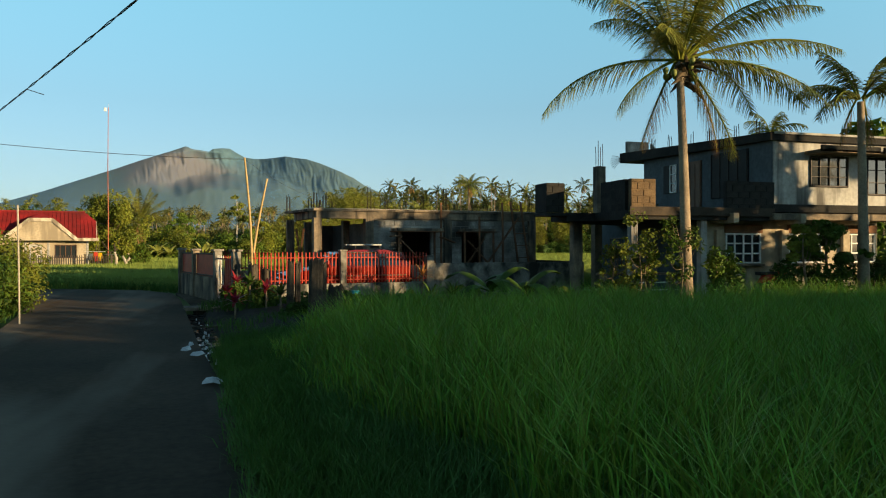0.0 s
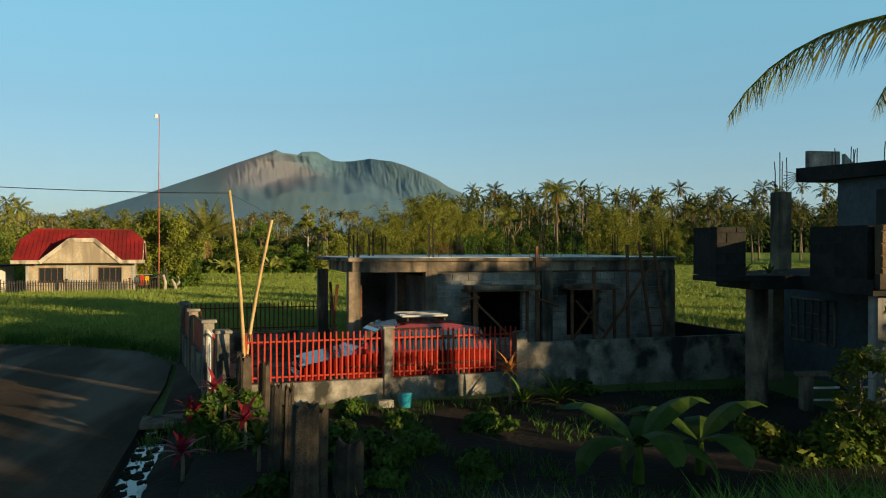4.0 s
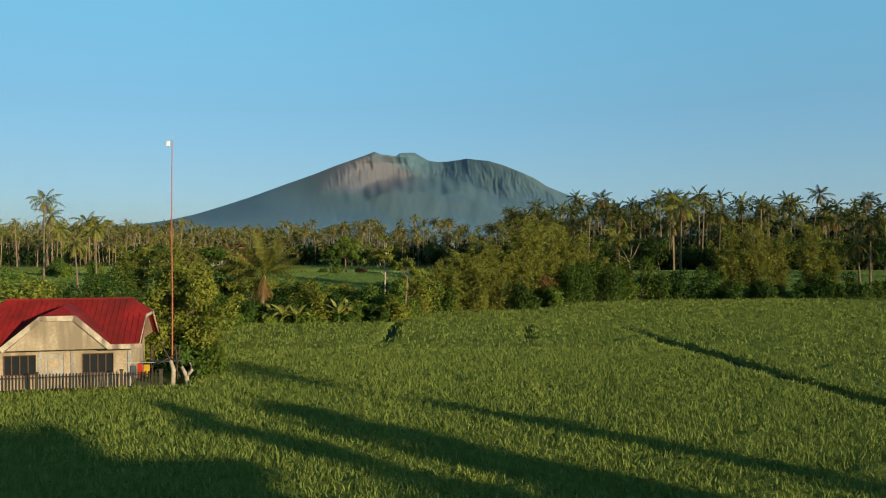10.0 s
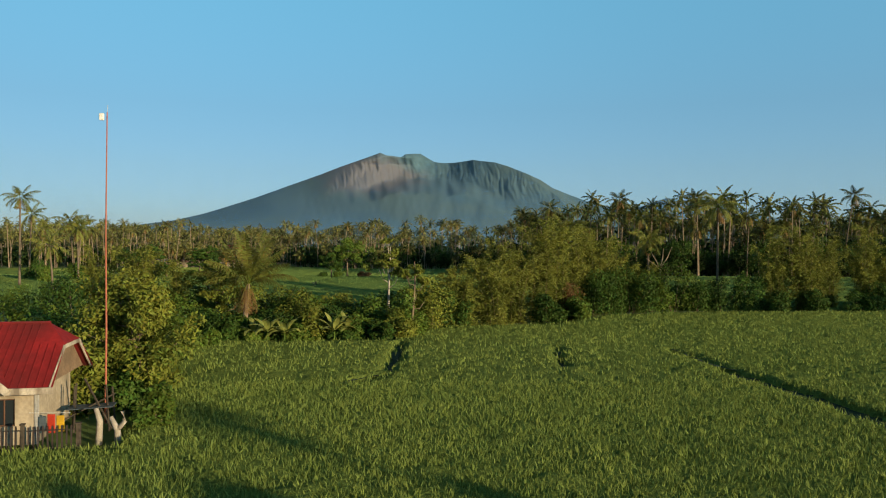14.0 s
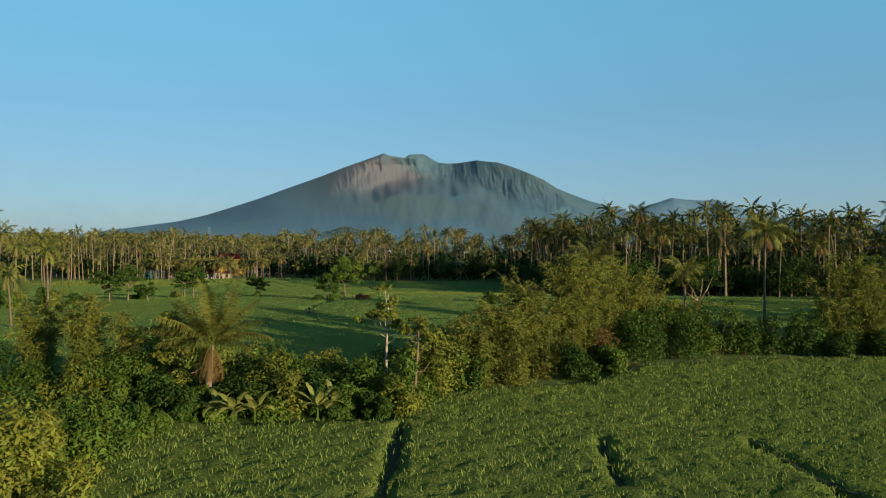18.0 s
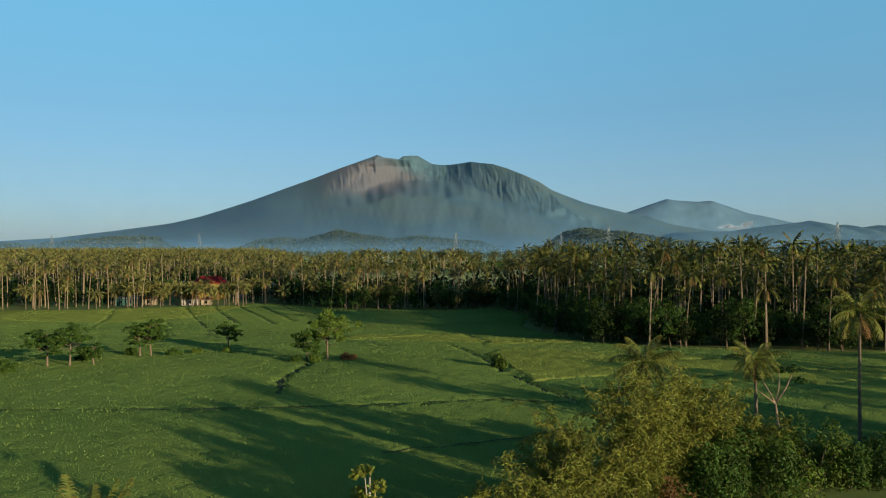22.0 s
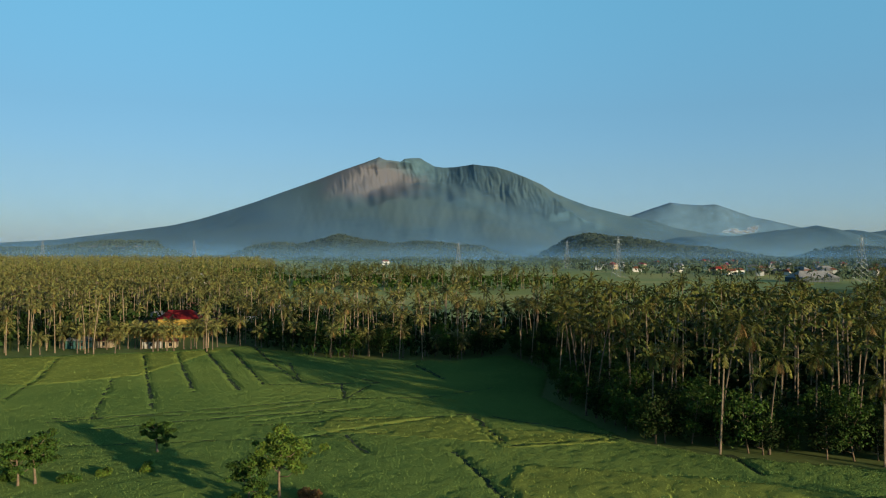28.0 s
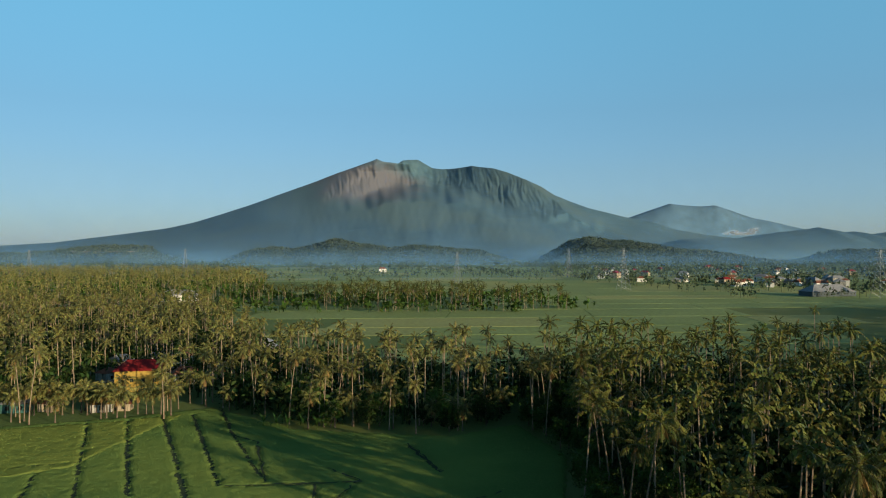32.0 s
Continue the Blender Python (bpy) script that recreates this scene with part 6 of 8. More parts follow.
# ------------------------------------------------------------------ building helpers
def wall_blocks(parent, x0, x1, z0, z1, y, holes=(), bl=0.4, bh=0.2, thick=0.15, seed=0, material=None, limit=300):
    """A wall of laid blocks along local x, its outer face at y: pieces on a mortar core, openings left free (x0, x1, z0, z1)."""
    r = np.random.RandomState(seed)
    core = Mesh()
    xs = sorted({x0, x1, *[v for h in holes for v in h[:2]]})
    zs = sorted({z0, z1, *[v for h in holes for v in h[2:]]})
    for a, b in zip(xs, xs[1:]):
        for c, d in zip(zs, zs[1:]):
            if not any(h[0] <= (a + b) / 2 <= h[1] and h[2] <= (c + d) / 2 <= h[3] for h in holes):
                core.box(((a + b) / 2, y + thick / 2 + 0.008, (c + d) / 2), (b - a, thick - 0.016, d - c), bev=0.001)
    core.part("mortar_core", material if material in (DARKC, BROWNBLOCK) else MORTAR, parent)
    shared, n = {}, 0
    z, row = z0, 0
    while z < z1 - 0.04:
        h = min(bh, z1 - z)
        x = x0 - (bl / 2 if row % 2 else 0)
        while x < x1 - 0.02:
            a, b = max(x, x0), min(x + bl, x1)
            x += bl
            segs = [(a, b)]
            for hx0, hx1, hz0, hz1 in holes:
                if hz0 < z + h / 2 < hz1:
                    segs = [s for a2, b2 in segs for s in ((a2, min(b2, hx0)), (max(a2, hx1), b2)) if s[1] - s[0] > 0.03]
            for a2, b2 in segs:
                key = (round(b2 - a2, 2), round(h, 2))
                if key not in shared:
                    ob = Mesh().box((0, 0, 0), (key[0] - 0.012, thick, key[1] - 0.012), bev=0.008).part("block", material or BLOCK, parent)
                    shared[key] = ob.data
                else:
                    ob = new("block", shared[key])
                    ob.parent = parent
                ob.location = ((a2 + b2) / 2, y + thick / 2 + r.uniform(-0.004, 0.004), z + h / 2)
                n += 1
        z += bh
        row += 1


def rebar(parent, x, y, z, h, n=4, gap=0.09, seed=0):
    r = np.random.RandomState(seed)
    for i in range(n):
        dx, dy = (i % 2 - 0.5) * gap, (i // 2 - 0.5) * gap
        e = r.normal(0, 0.012, 2)
        Mesh().tube([(x + dx, y + dy, z - 0.05), (x + dx, y + dy, z + h * 0.5), (x + dx + e[0], y + dy + e[1], z + h * r.uniform(0.8, 1.05))], 0.012, 5).part("rebar", IRON, parent)


def beam(name, a, b, w, t, material, parent, label=""):
    """A straight board or bar between two points."""
    a, b = Vector(a), Vector(b)
    d = b - a
    m = d.to_track_quat("Z", "Y").to_matrix()
    return Mesh().box((a + b) / 2, (w, t, d.length), bev=0.004, tilt=m).part(name, material, parent, label)


def window_unit(parent, x, y, z, w, h, cols, rows, frame=None, bar=0.03, deep=0.06, pane=None, ry=0.0, name="window"):
    """A window facing local -y at its centre (x, y, z): frame, bars, panes. ry: turned about z."""
    win = new(name)
    win.parent = parent
    win.matrix_local = pose(x, y, z, 0, 0, ry)
    fm = frame or WHITE
    for sx in (-1, 1):
        Mesh().box((sx * (w / 2 - 0.025), 0, 0), (0.05, deep, h)).part("frame_side", fm, win)
        Mesh().box((0, 0, sx * (h / 2 - 0.025)), (w - 0.1, deep, 0.05)).part("frame_rail", fm, win)
    for i in range(1, cols):
        Mesh().box((-w / 2 + w * i / cols, -0.005, 0), (bar, deep * 0.7, h - 0.1), bev=0.004).part("glazing_bar", fm, win)
    for j in range(1, rows):
        Mesh().box((0, 0.005, -h / 2 + h * j / rows), (w - 0.1, deep * 0.5, bar), bev=0.004).part("glazing_bar", fm, win)
    for i in range(cols):
        for j in range(rows):
            Mesh().box((-w / 2 + w * (i + 0.5) / cols, 0.022, -h / 2 + h * (j + 0.5) / rows), (w / cols - 0.002, 0.008, h / rows - 0.002), bev=0.001).part("pane", pane or GLASS, win)
    return win


# ------------------------------------------------------------------ the unfinished block house
GZ = 0.22                               # height of the plots by the road
hs = root("unfinished_house", 2.75, 25.45, GZ, 7.5, "unfinished one-storey concrete block house with a flat slab", "house")
H = 3.2 - GZ
roof = [(-0.05, -0.1), (8.72, -0.1), (8.72, 5.25), (0.85, 5.6), (0.85, 3.0), (-0.42, 3.0)]
Mesh().prism(roof, H - 0.09, H - 0.012).part("roof_slab", CONC, hs)
Mesh().prism([(x * 0.992 + 0.03, y * 0.98 + 0.05) for x, y in roof], H - 0.03, H).part("roof_screed", SLAB, hs, "grey screeded top with pale painted sun streaks and sheen")
Mesh().box((4.35, 0.08, H - 0.22), (8.6, 0.2, 0.26)).part("ring_beam", CONC, hs)
Mesh().box((0.05, 1.6, H - 0.22), (0.2, 2.9, 0.26)).part("ring_beam", CONC, hs)
Mesh().box((8.5, 2.6, H - 0.22), (0.2, 4.9, 0.26)).part("ring_beam", CONC, hs)
for i, (x, y, w) in enumerate([(0.1, 0.1, 0.28), (-0.25, 2.75, 0.26), (1.95, 0.12, 0.3), (4.95, 0.08, 0.3), (8.5, 0.1, 0.3), (8.5, 5.0, 0.3), (1.0, 5.3, 0.28), (1.9, 2.8, 0.28)]):
    Mesh().box((x, y, (H - 0.33) / 2 - 0.1), (w, w, H - 0.13)).part("column", CONC, hs)
wall_blocks(hs, 2.1, 8.36, 0.0, H - 0.35, 0.06, [(2.98, 4.32, 0.9, 2.2), (5.55, 6.45, 0.95, 2.2)], seed=3)
side = new("side_wall")
side.parent = hs
side.matrix_local = pose(8.6, 0.25, 0, 0, 0, 90)
wall_blocks(side, 0.0, 4.6, 0.0, H - 0.35, 0.0, [], seed=4)
# Back wall, inner wall and floor use the darker render.
back_wall = Mesh().box((4.8, 5.1, 1.25), (7.2, 0.15, 2.5)).part("back_wall", DARKRENDER, hs)
Mesh().box((2.05, 2.6, 1.25), (0.15, 4.9, 2.5)).part("inner_wall", DARKRENDER, hs)
Mesh().box((4.0, 2.5, 0.02), (8.6, 5.2, 0.1)).part("floor_slab", DARKRENDER, hs)
for hx, w in ((3.65, 1.75), (6.0, 1.25)):
    Mesh().box((hx, -0.28, 2.26), (w, 0.66, 0.1)).part("window_hood", CONC, hs, "raw concrete hood over an opening")
    Mesh().box((hx, -0.28, 2.19), (w + 0.1, 0.7, 0.03)).part("formwork_board", TIMBER, hs)
# window grille in the left opening
for i in range(6):
    Mesh().tube([(3.1 + 0.22 * i, 0.14, 0.92), (3.1 + 0.22 * i, 0.14, 1.6)], 0.008, 5).part("grille_bar", IRON, hs)
for z in (1.15, 1.4):
    Mesh().tube([(3.0, 0.14, z), (4.3, 0.14, z)], 0.008, 5).part("grille_bar", IRON, hs)
# timber shores, braces, scaffold
for a, b in [((2.85, -0.55, 0), (2.85, -0.55, 2.2)), ((4.45, -0.55, 0), (4.45, -0.55, 2.2)), ((3.0, -0.3, 0.4), (3.0, -0.3, 2.18)), ((4.3, -0.3, 0.3), (4.3, -0.3, 2.18)), ((2.9, -0.6, 1.9), (4.3, -0.62, 0.55)), ((5.4, -0.55, 0), (5.4, -0.5, 2.2)),
             ((6.6, -0.5, 0), (6.6, -0.45, 2.2)), ((5.5, -0.3, 0.9), (6.3, -0.3, 1.95)), ((6.4, -0.3, 1.1), (5.6, -0.3, 1.9)), ((4.62, -0.2, 0), (4.62, -0.14, 3.25)), ((5.95, -0.62, 0), (5.95, -0.6, 2.75)), ((7.05, -0.4, 0), (7.05, -0.3, 3.3)),
             ((5.9, -0.65, 0.6), (7.75, -0.3, 2.75)), ((4.4, -0.62, 0.5), (5.0, -0.6, 0.95)), ((0.35, 0.5, 0), (0.35, 0.55, 2.3)), ((0.45, 1.6, 0), (0.45, 1.6, 2.3)), ((-0.1, 1.2, 0.3), (-0.1, 2.4, 2.3)), ((-0.1, 2.4, 0.3), (-0.1, 1.2, 2.3))]:
    beam("shore", a, b, 0.07, 0.05, TIMBER, hs)
for a, b in [((2.6, -0.6, 0.55), (6.8, -0.6, 0.6)), ((2.5, -0.62, 2.02), (2.95, -0.55, 2.04)), ((4.4, -0.6, 2.0), (5.0, -0.5, 1.8))]:
    beam("ledger_board", a, b, 0.16, 0.04, TIMBER, hs)
lad = new("ladder")
lad.parent = hs
for sx in (0, 0.42):
    beam("stile", (7.62 + sx * 1.1, -0.75, 0), (7.5 + sx, -0.12, 3.35), 0.07, 0.05, TIMBER, lad)
for i in range(7):
    f = 0.1 + i * 0.135
    beam("rung", (7.58 - 0.12 * f, -0.75 + 0.63 * f, 3.35 * f), (8.14 - 0.12 * f, -0.75 + 0.63 * f, 3.35 * f), 0.06, 0.03, TIMBER, lad)
for i, (x, y, h) in enumerate([(0.05, 0.1, 0.45), (-0.3, 2.85, 0.55), (1.1, 5.3, 0.6), (1.1, 2.95, 0.62), (2.05, 0.35, 0.65), (4.9, 2.4, 0.66), (4.9, 0.15, 0.7), (4.1, 4.4, 0.6), (8.5, 0.2, 0.65), (8.45, 2.7, 0.62), (8.3, 5.0, 0.6), (2.0, 5.4, 0.5)]):
    rebar(hs, x, y, H, h * 1.2, 4, 0.11, i)
rz = np.random.RandomState(4)
for i in range(26):
    x, y = rz.uniform(0.8, 8.5), rz.choice([0.12, 0.15, 2.6, 5.1]) + rz.uniform(-0.05, 0.05)
    Mesh().tube([(x, y, H - 0.02), (x + rz.normal(0, 0.006), y, H + 0.2), (x + rz.normal(0, 0.015), y + rz.normal(0, 0.015), H + rz.uniform(0.25, 0.55))], 0.008, 4).part("wall_dowel", IRON, hs)
for x, y in ((0.25, 0.35), (4.4, 5.0), (5.0, 5.1)):
    beam("stub_post", (x, y, H), (x + 0.03, y, H + 0.3), 0.07, 0.06, TIMBER, hs)
bag = root("cement_bag", 3.45, 26.6, GZ + 0.07, 0, "pale crumpled cement sack hung in the open bay", "sack")
Mesh().tube([(0, 0, 0), (0.05, 0, 0.3), (0.0, 0.02, 0.75), (0.06, 0, 1.15), (0.05, 0, 1.35)], [0.2, 0.26, 0.24, 0.2, 0.06], 9).part("sack_body", WHITE, bag, smooth=True)
trestle = root("work_trestle", 0.6, 29.2, GZ, 5, "rough timber work trestle in the yard", "trestle")
Mesh().box((0, 0, 0.85), (1.3, 0.4, 0.05)).part("board", TIMBER, trestle)
for a, b in [((-0.55, -0.15, 0), (-0.55, -0.1, 0.83)), ((0.55, -0.15, 0), (0.55, -0.1, 0.83)), ((-0.55, 0.15, 0), (-0.55, 0.1, 0.83)), ((0.55, 0.15, 0), (0.55, 0.1, 0.83)), ((-0.9, -0.3, 0.1), (0.6, -0.16, 0.8))]:
    beam("leg", a, b, 0.07, 0.05, TIMBER, trestle)
yard = Mesh().prism([(0.5, 23.6), (6.6, 24.3), (11.8, 25.0), (12.3, 32.0), (-1.8, 30.9)], 0.05, 0.33).part("yard_floor", CONC)
tagged(yard, "dim concrete yard floor behind the fence", "floor", kind="structure")


# ------------------------------------------------------------------ fences and walls of the plot
def picket_fence(name, label, a, b, z, base_h, top, posts, material, base_mat=None, gap=0.12, bar=0.018, rails=(0.12, 0.85), post_w=0.2, post_mat=None):
    """A fence from a to b: low wall, posts at the given shares of its length, upright bars and rails."""
    d = Vector((b[0] - a[0], b[1] - a[1], 0))
    L = d.length
    ob = root(name, a[0], a[1], z, math.degrees(math.atan2(d.y, d.x)), label, "fence")
    if base_h:
        Mesh().box((L / 2, 0, base_h / 2), (L, 0.14, base_h)).part("base_wall", base_mat or LIMEWALL, ob)
    for s in posts:
        Mesh().box((L * s, 0, (top + 0.06) / 2), (post_w, post_w, top + 0.06)).part("post", post_mat or LIMEWALL, ob)
        Mesh().box((L * s, 0, top + 0.08), (post_w + 0.06, post_w + 0.06, 0.05)).part("post_cap", post_mat or LIMEWALL, ob)
    for f in rails:
        Mesh().box((L / 2, 0, base_h + (top - base_h) * f), (L, 0.03, 0.035), bev=0.004).part("rail", material, ob)
    n = int(L / gap)
    r = np.random.RandomState(int(L * 100))
    first = None
    for i in range(n):
        x = (i + 0.5) * L / n
        if any(abs(x - L * s) < post_w / 2 + 0.02 for s in posts):
            continue
        if first is None:
            bob = Mesh().box((0, 0, 0), (bar * 2, 0.02, top - base_h), bev=0.004).part("bar", material, ob)
            first = bob.data
        else:
            bob = new("bar", first)
            bob.parent = ob
        bob.location = (x, -0.022, base_h + (top - base_h) / 2 + 0.02 + r.uniform(-0.01, 0.015))
        bob.rotation_euler = (0, r.normal(0, 0.012), 0)
    return ob


picket_fence("iron_fence", "bright red iron bar fence on a mouldy low wall", (0.55, 23.45), (6.4, 24.2), 0.18, 0.52, 1.5, (0.5,), REDPAINT, gap=0.12)
picket_fence("iron_fence", "dull red iron bar fence at the back of the yard", (-1.85, 31.0), (2.6, 31.6), 0.18, 0.7, 1.55, (0.0,), BACKRED, LIMEWALL, gap=0.13)
fence_l = root("panel_fence", -1.85, 31.0, 0.05, math.degrees(math.atan2(23.3 - 31.0, 0.2 + 1.85)), "red sheet fence with grey posts along the road", "fence")
LF = math.hypot(7.7, 2.05)
Mesh().box((LF * 0.36, 0, 0.4), (LF * 0.72, 0.14, 0.8)).part("base_wall", CONC, fence_l)
for s in (0.0, 0.3, 0.7, 0.98):
    Mesh().box((LF * s, 0, 0.85), (0.24, 0.24, 1.7)).part("post", LIMEWALL if s > 0.6 else CONC, fence_l)
    Mesh().box((LF * s, 0, 1.72), (0.34, 0.34, 0.07)).part("post_cap", LIMEWALL, fence_l)
for a, b in ((0.02, 0.28), (0.32, 0.68)):
    Mesh().box((LF * (a + b) / 2, 0.02, 1.2), (LF * (b - a), 0.03, 0.8)).part("red_panel", REDPAINT, fence_l, "red painted sheet panel")
    for z in (0.84, 1.58):
        Mesh().box((LF * (a + b) / 2, 0.0, z), (LF * (b - a), 0.05, 0.05)).part("rail", DARKIRON, fence_l)
gate = new("gate")
gate.parent = fence_l
for i in range(9):
    Mesh().box((LF * (0.725 + 0.027 * i), -0.03, 0.85), (0.025, 0.02, 1.4), bev=0.004).part("bar", REDPAINT if i > 3 else WHITE, gate)
for z in (0.25, 1.45):
    Mesh().box((LF * 0.835, 0, z), (LF * 0.24, 0.03, 0.05)).part("rail", REDPAINT, gate)
Mesh().box((LF * 0.88, 0.02, 0.85), (LF * 0.14, 0.02, 1.2)).part("sheet", REDPAINT, gate)
wall_r = root("boundary_wall", 6.4, 24.25, 0.12, 7.5, "mouldy plastered boundary wall with peeling patches", "wall")
Mesh().box((3.1, 0, 0.6), (6.3, 0.15, 1.2)).part("wall_body", LIMEWALL, wall_r)
Mesh().box((0.06, -0.01, 0.72), (0.26, 0.26, 1.48)).part("end_post", LIMEWALL, wall_r)
Mesh().box((6.2, 3.2, 0.6), (0.15, 6.4, 1.2)).part("wall_return", DARKC, wall_r)
Mesh().box((4.3, 6.6, 0.5), (4.0, 0.15, 1.0)).part("back_wall", DARKC, wall_r)
# bamboo poles lashed at the gate
for i, (b0, b1) in enumerate([((0.62, 23.2, 0.2), (0.4, 22.5, 4.5)), ((0.5, 23.35, 0.2), (1.1, 23.7, 4.0))]):
    pl = root("bamboo_pole", b0[0], b0[1], b0[2], 0, "tall dry bamboo pole carrying a wire", "pole", "bamboo poles")
    d = np.array(b1) - np.array(b0)
    s = np.linspace(0, 1, 14)
    bend = np.sin(s * np.pi)[:, None] * np.array([[0.07, -0.03, 0.0], [-0.06, 0.05, 0]][i])
    Mesh().tube(s[:, None] * d + bend, [0.04 - 0.016 * v + (0.006 if k % 2 else 0) for k, v in enumerate(s)], 8).part("culm", BAMBOO, pl, smooth=True)
    Mesh().tube([d * 0.27 + (-0.06, 0, 0), d * 0.27 + (0.06, 0, 0.02)], 0.075, 8).part("lashing", BLACK, pl)

# ------------------------------------------------------------------ the red car
car = root("car", 3.65, 24.72, GZ + 0.0, 7.5, "red station-wagon car with a white roof rack, parked behind the fence", "car")
prof = [(-2.1, 0.38), (-2.12, 0.62), (-1.95, 0.82), (-1.05, 0.98), (-0.35, 1.47), (0.2, 1.58), (1.2, 1.58), (1.85, 1.45), (2.08, 1.0), (2.12, 0.55), (2.05, 0.38)]
low = [(-2.1, 0.38), (-2.12, 0.62), (-1.95, 0.82), (-1.05, 0.98), (2.08, 1.0), (2.12, 0.55), (2.05, 0.38)]
body = Mesh()
k = len(low)
vs = [(x, yy * (0.80 if z > 0.5 else 0.76), z) for yy in (-1, 1) for x, z in low]
body.add(vs, [list(range(k)), [k + i for i in range(k)][::-1]] + [[i, k + i, k + (i + 1) % k, (i + 1) % k] for i in range(k)])
body.part("body", CARRED, car)
cab = [(-1.05, 0.98), (-0.35, 1.47), (0.2, 1.56), (1.2, 1.56), (1.85, 1.45), (2.06, 1.0)]
k = len(cab)
vs = [(x, yy * (0.78 - 0.16 * (z - 0.98) / 0.6), z) for yy in (-1, 1) for x, z in cab]
Mesh().add(vs, [list(range(k)), [k + i for i in range(k)][::-1]] + [[i, k + i, k + (i + 1) % k, (i + 1) % k] for i in range(k)]).part("cabin", CARRED, car)
ws = [(-1.0, -0.72, 1.02), (-1.0, 0.72, 1.02), (-0.38, 0.58, 1.47), (-0.38, -0.58, 1.47)]
Mesh().add(ws + [(x - 0.012, y, z + 0.012) for x, y, z in ws], [[0, 1, 2, 3], [7, 6, 5, 4], [0, 4, 5, 1], [2, 6, 7, 3], [1, 5, 6, 2], [3, 7, 4, 0]]).part("windscreen", WINDSCREEN, car)
for sg in (-1, 1):
    for x0, x1 in ((-0.75, -0.02), (0.06, 0.85), (0.93, 1.7)):
        q = []
        for x, z in ((x0, 1.04), (x1, 1.04), (min(x1, 1.6), 1.42), (max(x0, x0 + (0.42 if x0 < -0.5 else 0)), 1.42)):
            q.append((x, sg * (0.788 - 0.16 * (z - 0.98) / 0.6), z))
        Mesh().add(q + [(x, y - sg * 0.02, z) for x, y, z in q], [[0, 1, 2, 3], [7, 6, 5, 4], [0, 4, 5, 1], [2, 6, 7, 3], [1, 5, 6, 2], [3, 7, 4, 0]]).part("side_window", GLASS, car)
    Mesh().box((0.35, sg * 0.80, 0.72), (3.2, 0.02, 0.05)).part("side_trim", CHROME, car)
    Mesh().box((0.3, sg * 0.69, 1.47), (1.3, 0.015, 0.05)).part("window_trim", CHROME, car)
    Mesh().box((-2.02, sg * 0.6, 0.72), (0.16, 0.34, 0.14), bev=0.05).part("headlight", GLASS, car, "clear headlight")
    Mesh().box((2.05, sg * 0.66, 0.95), (0.1, 0.16, 0.42), bev=0.03).part("tail_light", REDPAINT, car)
    Mesh().box((-0.75, sg * 0.88, 1.05), (0.1, 0.16, 0.1), bev=0.03).part("mirror", CARRED, car)
    for wx in (-1.35, 1.35):
        wh = new("wheel")
        wh.parent = car
        wh.location = (wx, sg * 0.72, 0.3)
        Mesh().tube([(0, -0.1, 0), (0, -0.07, 0), (0, 0.07, 0), (0, 0.1, 0)], [0.25, 0.31, 0.31, 0.25], 20).part("tyre", BLACK, wh, smooth=True)
        Mesh().tube([(0, -0.11, 0), (0, 0.11, 0)], 0.18, 14).part("rim", CHROME, wh)
Mesh().box((-2.1, 0, 0.45), (0.12, 1.45, 0.18), bev=0.05).part("bumper", CARRED, car)
Mesh().box((2.1, 0, 0.48), (0.12, 1.45, 0.2), bev=0.05).part("bumper", BLACK, car)
Mesh().box((-2.08, 0, 0.68), (0.06, 0.8, 0.12), bev=0.02).part("grille", BLACK, car)
rack = root("roof_ladder", 4.3, 24.8, GZ + 1.6, 7.5, "white metal slatted rack lying on the car roof", "rack")
for y in (-0.42, -0.14, 0.14, 0.42):
    Mesh().box((0.05 * y, y, 0.12), (1.05, 0.12, 0.05)).part("slat", ALU, rack)
for x in (-0.42, 0.42):
    Mesh().box((x, 0, 0.05), (0.06, 1.0, 0.1)).part("crossbar", BLACK, rack)

# ------------------------------------------------------------------ the two-storey house
ts = root("two_storey_house", 15.86, 18.9, 0.1, 0.0, "unfinished two-storey concrete house with a weathered white front", "house")
F1, F2 = 2.83, 5.02                    # floor and ceiling of the upper storey
Mesh().box((2.45, 3.6, (F1 + F2) / 2), (4.9, 7.2, F2 - F1)).part("upper_wall", PLASTER, ts, "grey-white stained plaster wall")
Mesh().box((2.45, -0.02, F1 + 0.12), (4.9, 0.06, 0.24)).part("stained_plinth", DARKC, ts, "blackened damp band under the plaster")
# The side wall's paint colour also carries its shade.
Mesh().box((-0.02, 3.65, (F1 + F2) / 2 + 0.1), (0.05, 7.25, F2 - F1 + 0.18)).part("side_wall", BLUEWALL, ts, "blue-grey painted side wall, its shade put into the colour")
ro = [(-0.22, -0.14, 5.0), (5.1, -0.14, 5.0), (5.1, 8.5, 5.2), (-0.42, 8.5, 5.2)]
Mesh().add(ro + [(x, y, z + (0.24 if y < 0 else 0.4)) for x, y, z in ro], [[3, 2, 1, 0], [4, 5, 6, 7], [0, 1, 5, 4], [1, 2, 6, 5], [2, 3, 7, 6], [3, 0, 4, 7]]).part("roof_slab", DARKC, ts, "blackened sloping roof slab")
Mesh().box((2.5, -0.17, 5.22), (5.2, 0.06, 0.07)).part("roof_coping", PLASTER, ts)
Mesh().box((2.5, 0.4, F1 - 0.14), (5.2, 1.1, 0.2)).part("floor_beam", CONC, ts)
Mesh().box((1.55, 4.6, F1 / 2 - 0.1), (6.7, 7.4, F1 - 0.22)).part("lower_wall", TANWALL, ts, "tan plaster ground-floor wall")
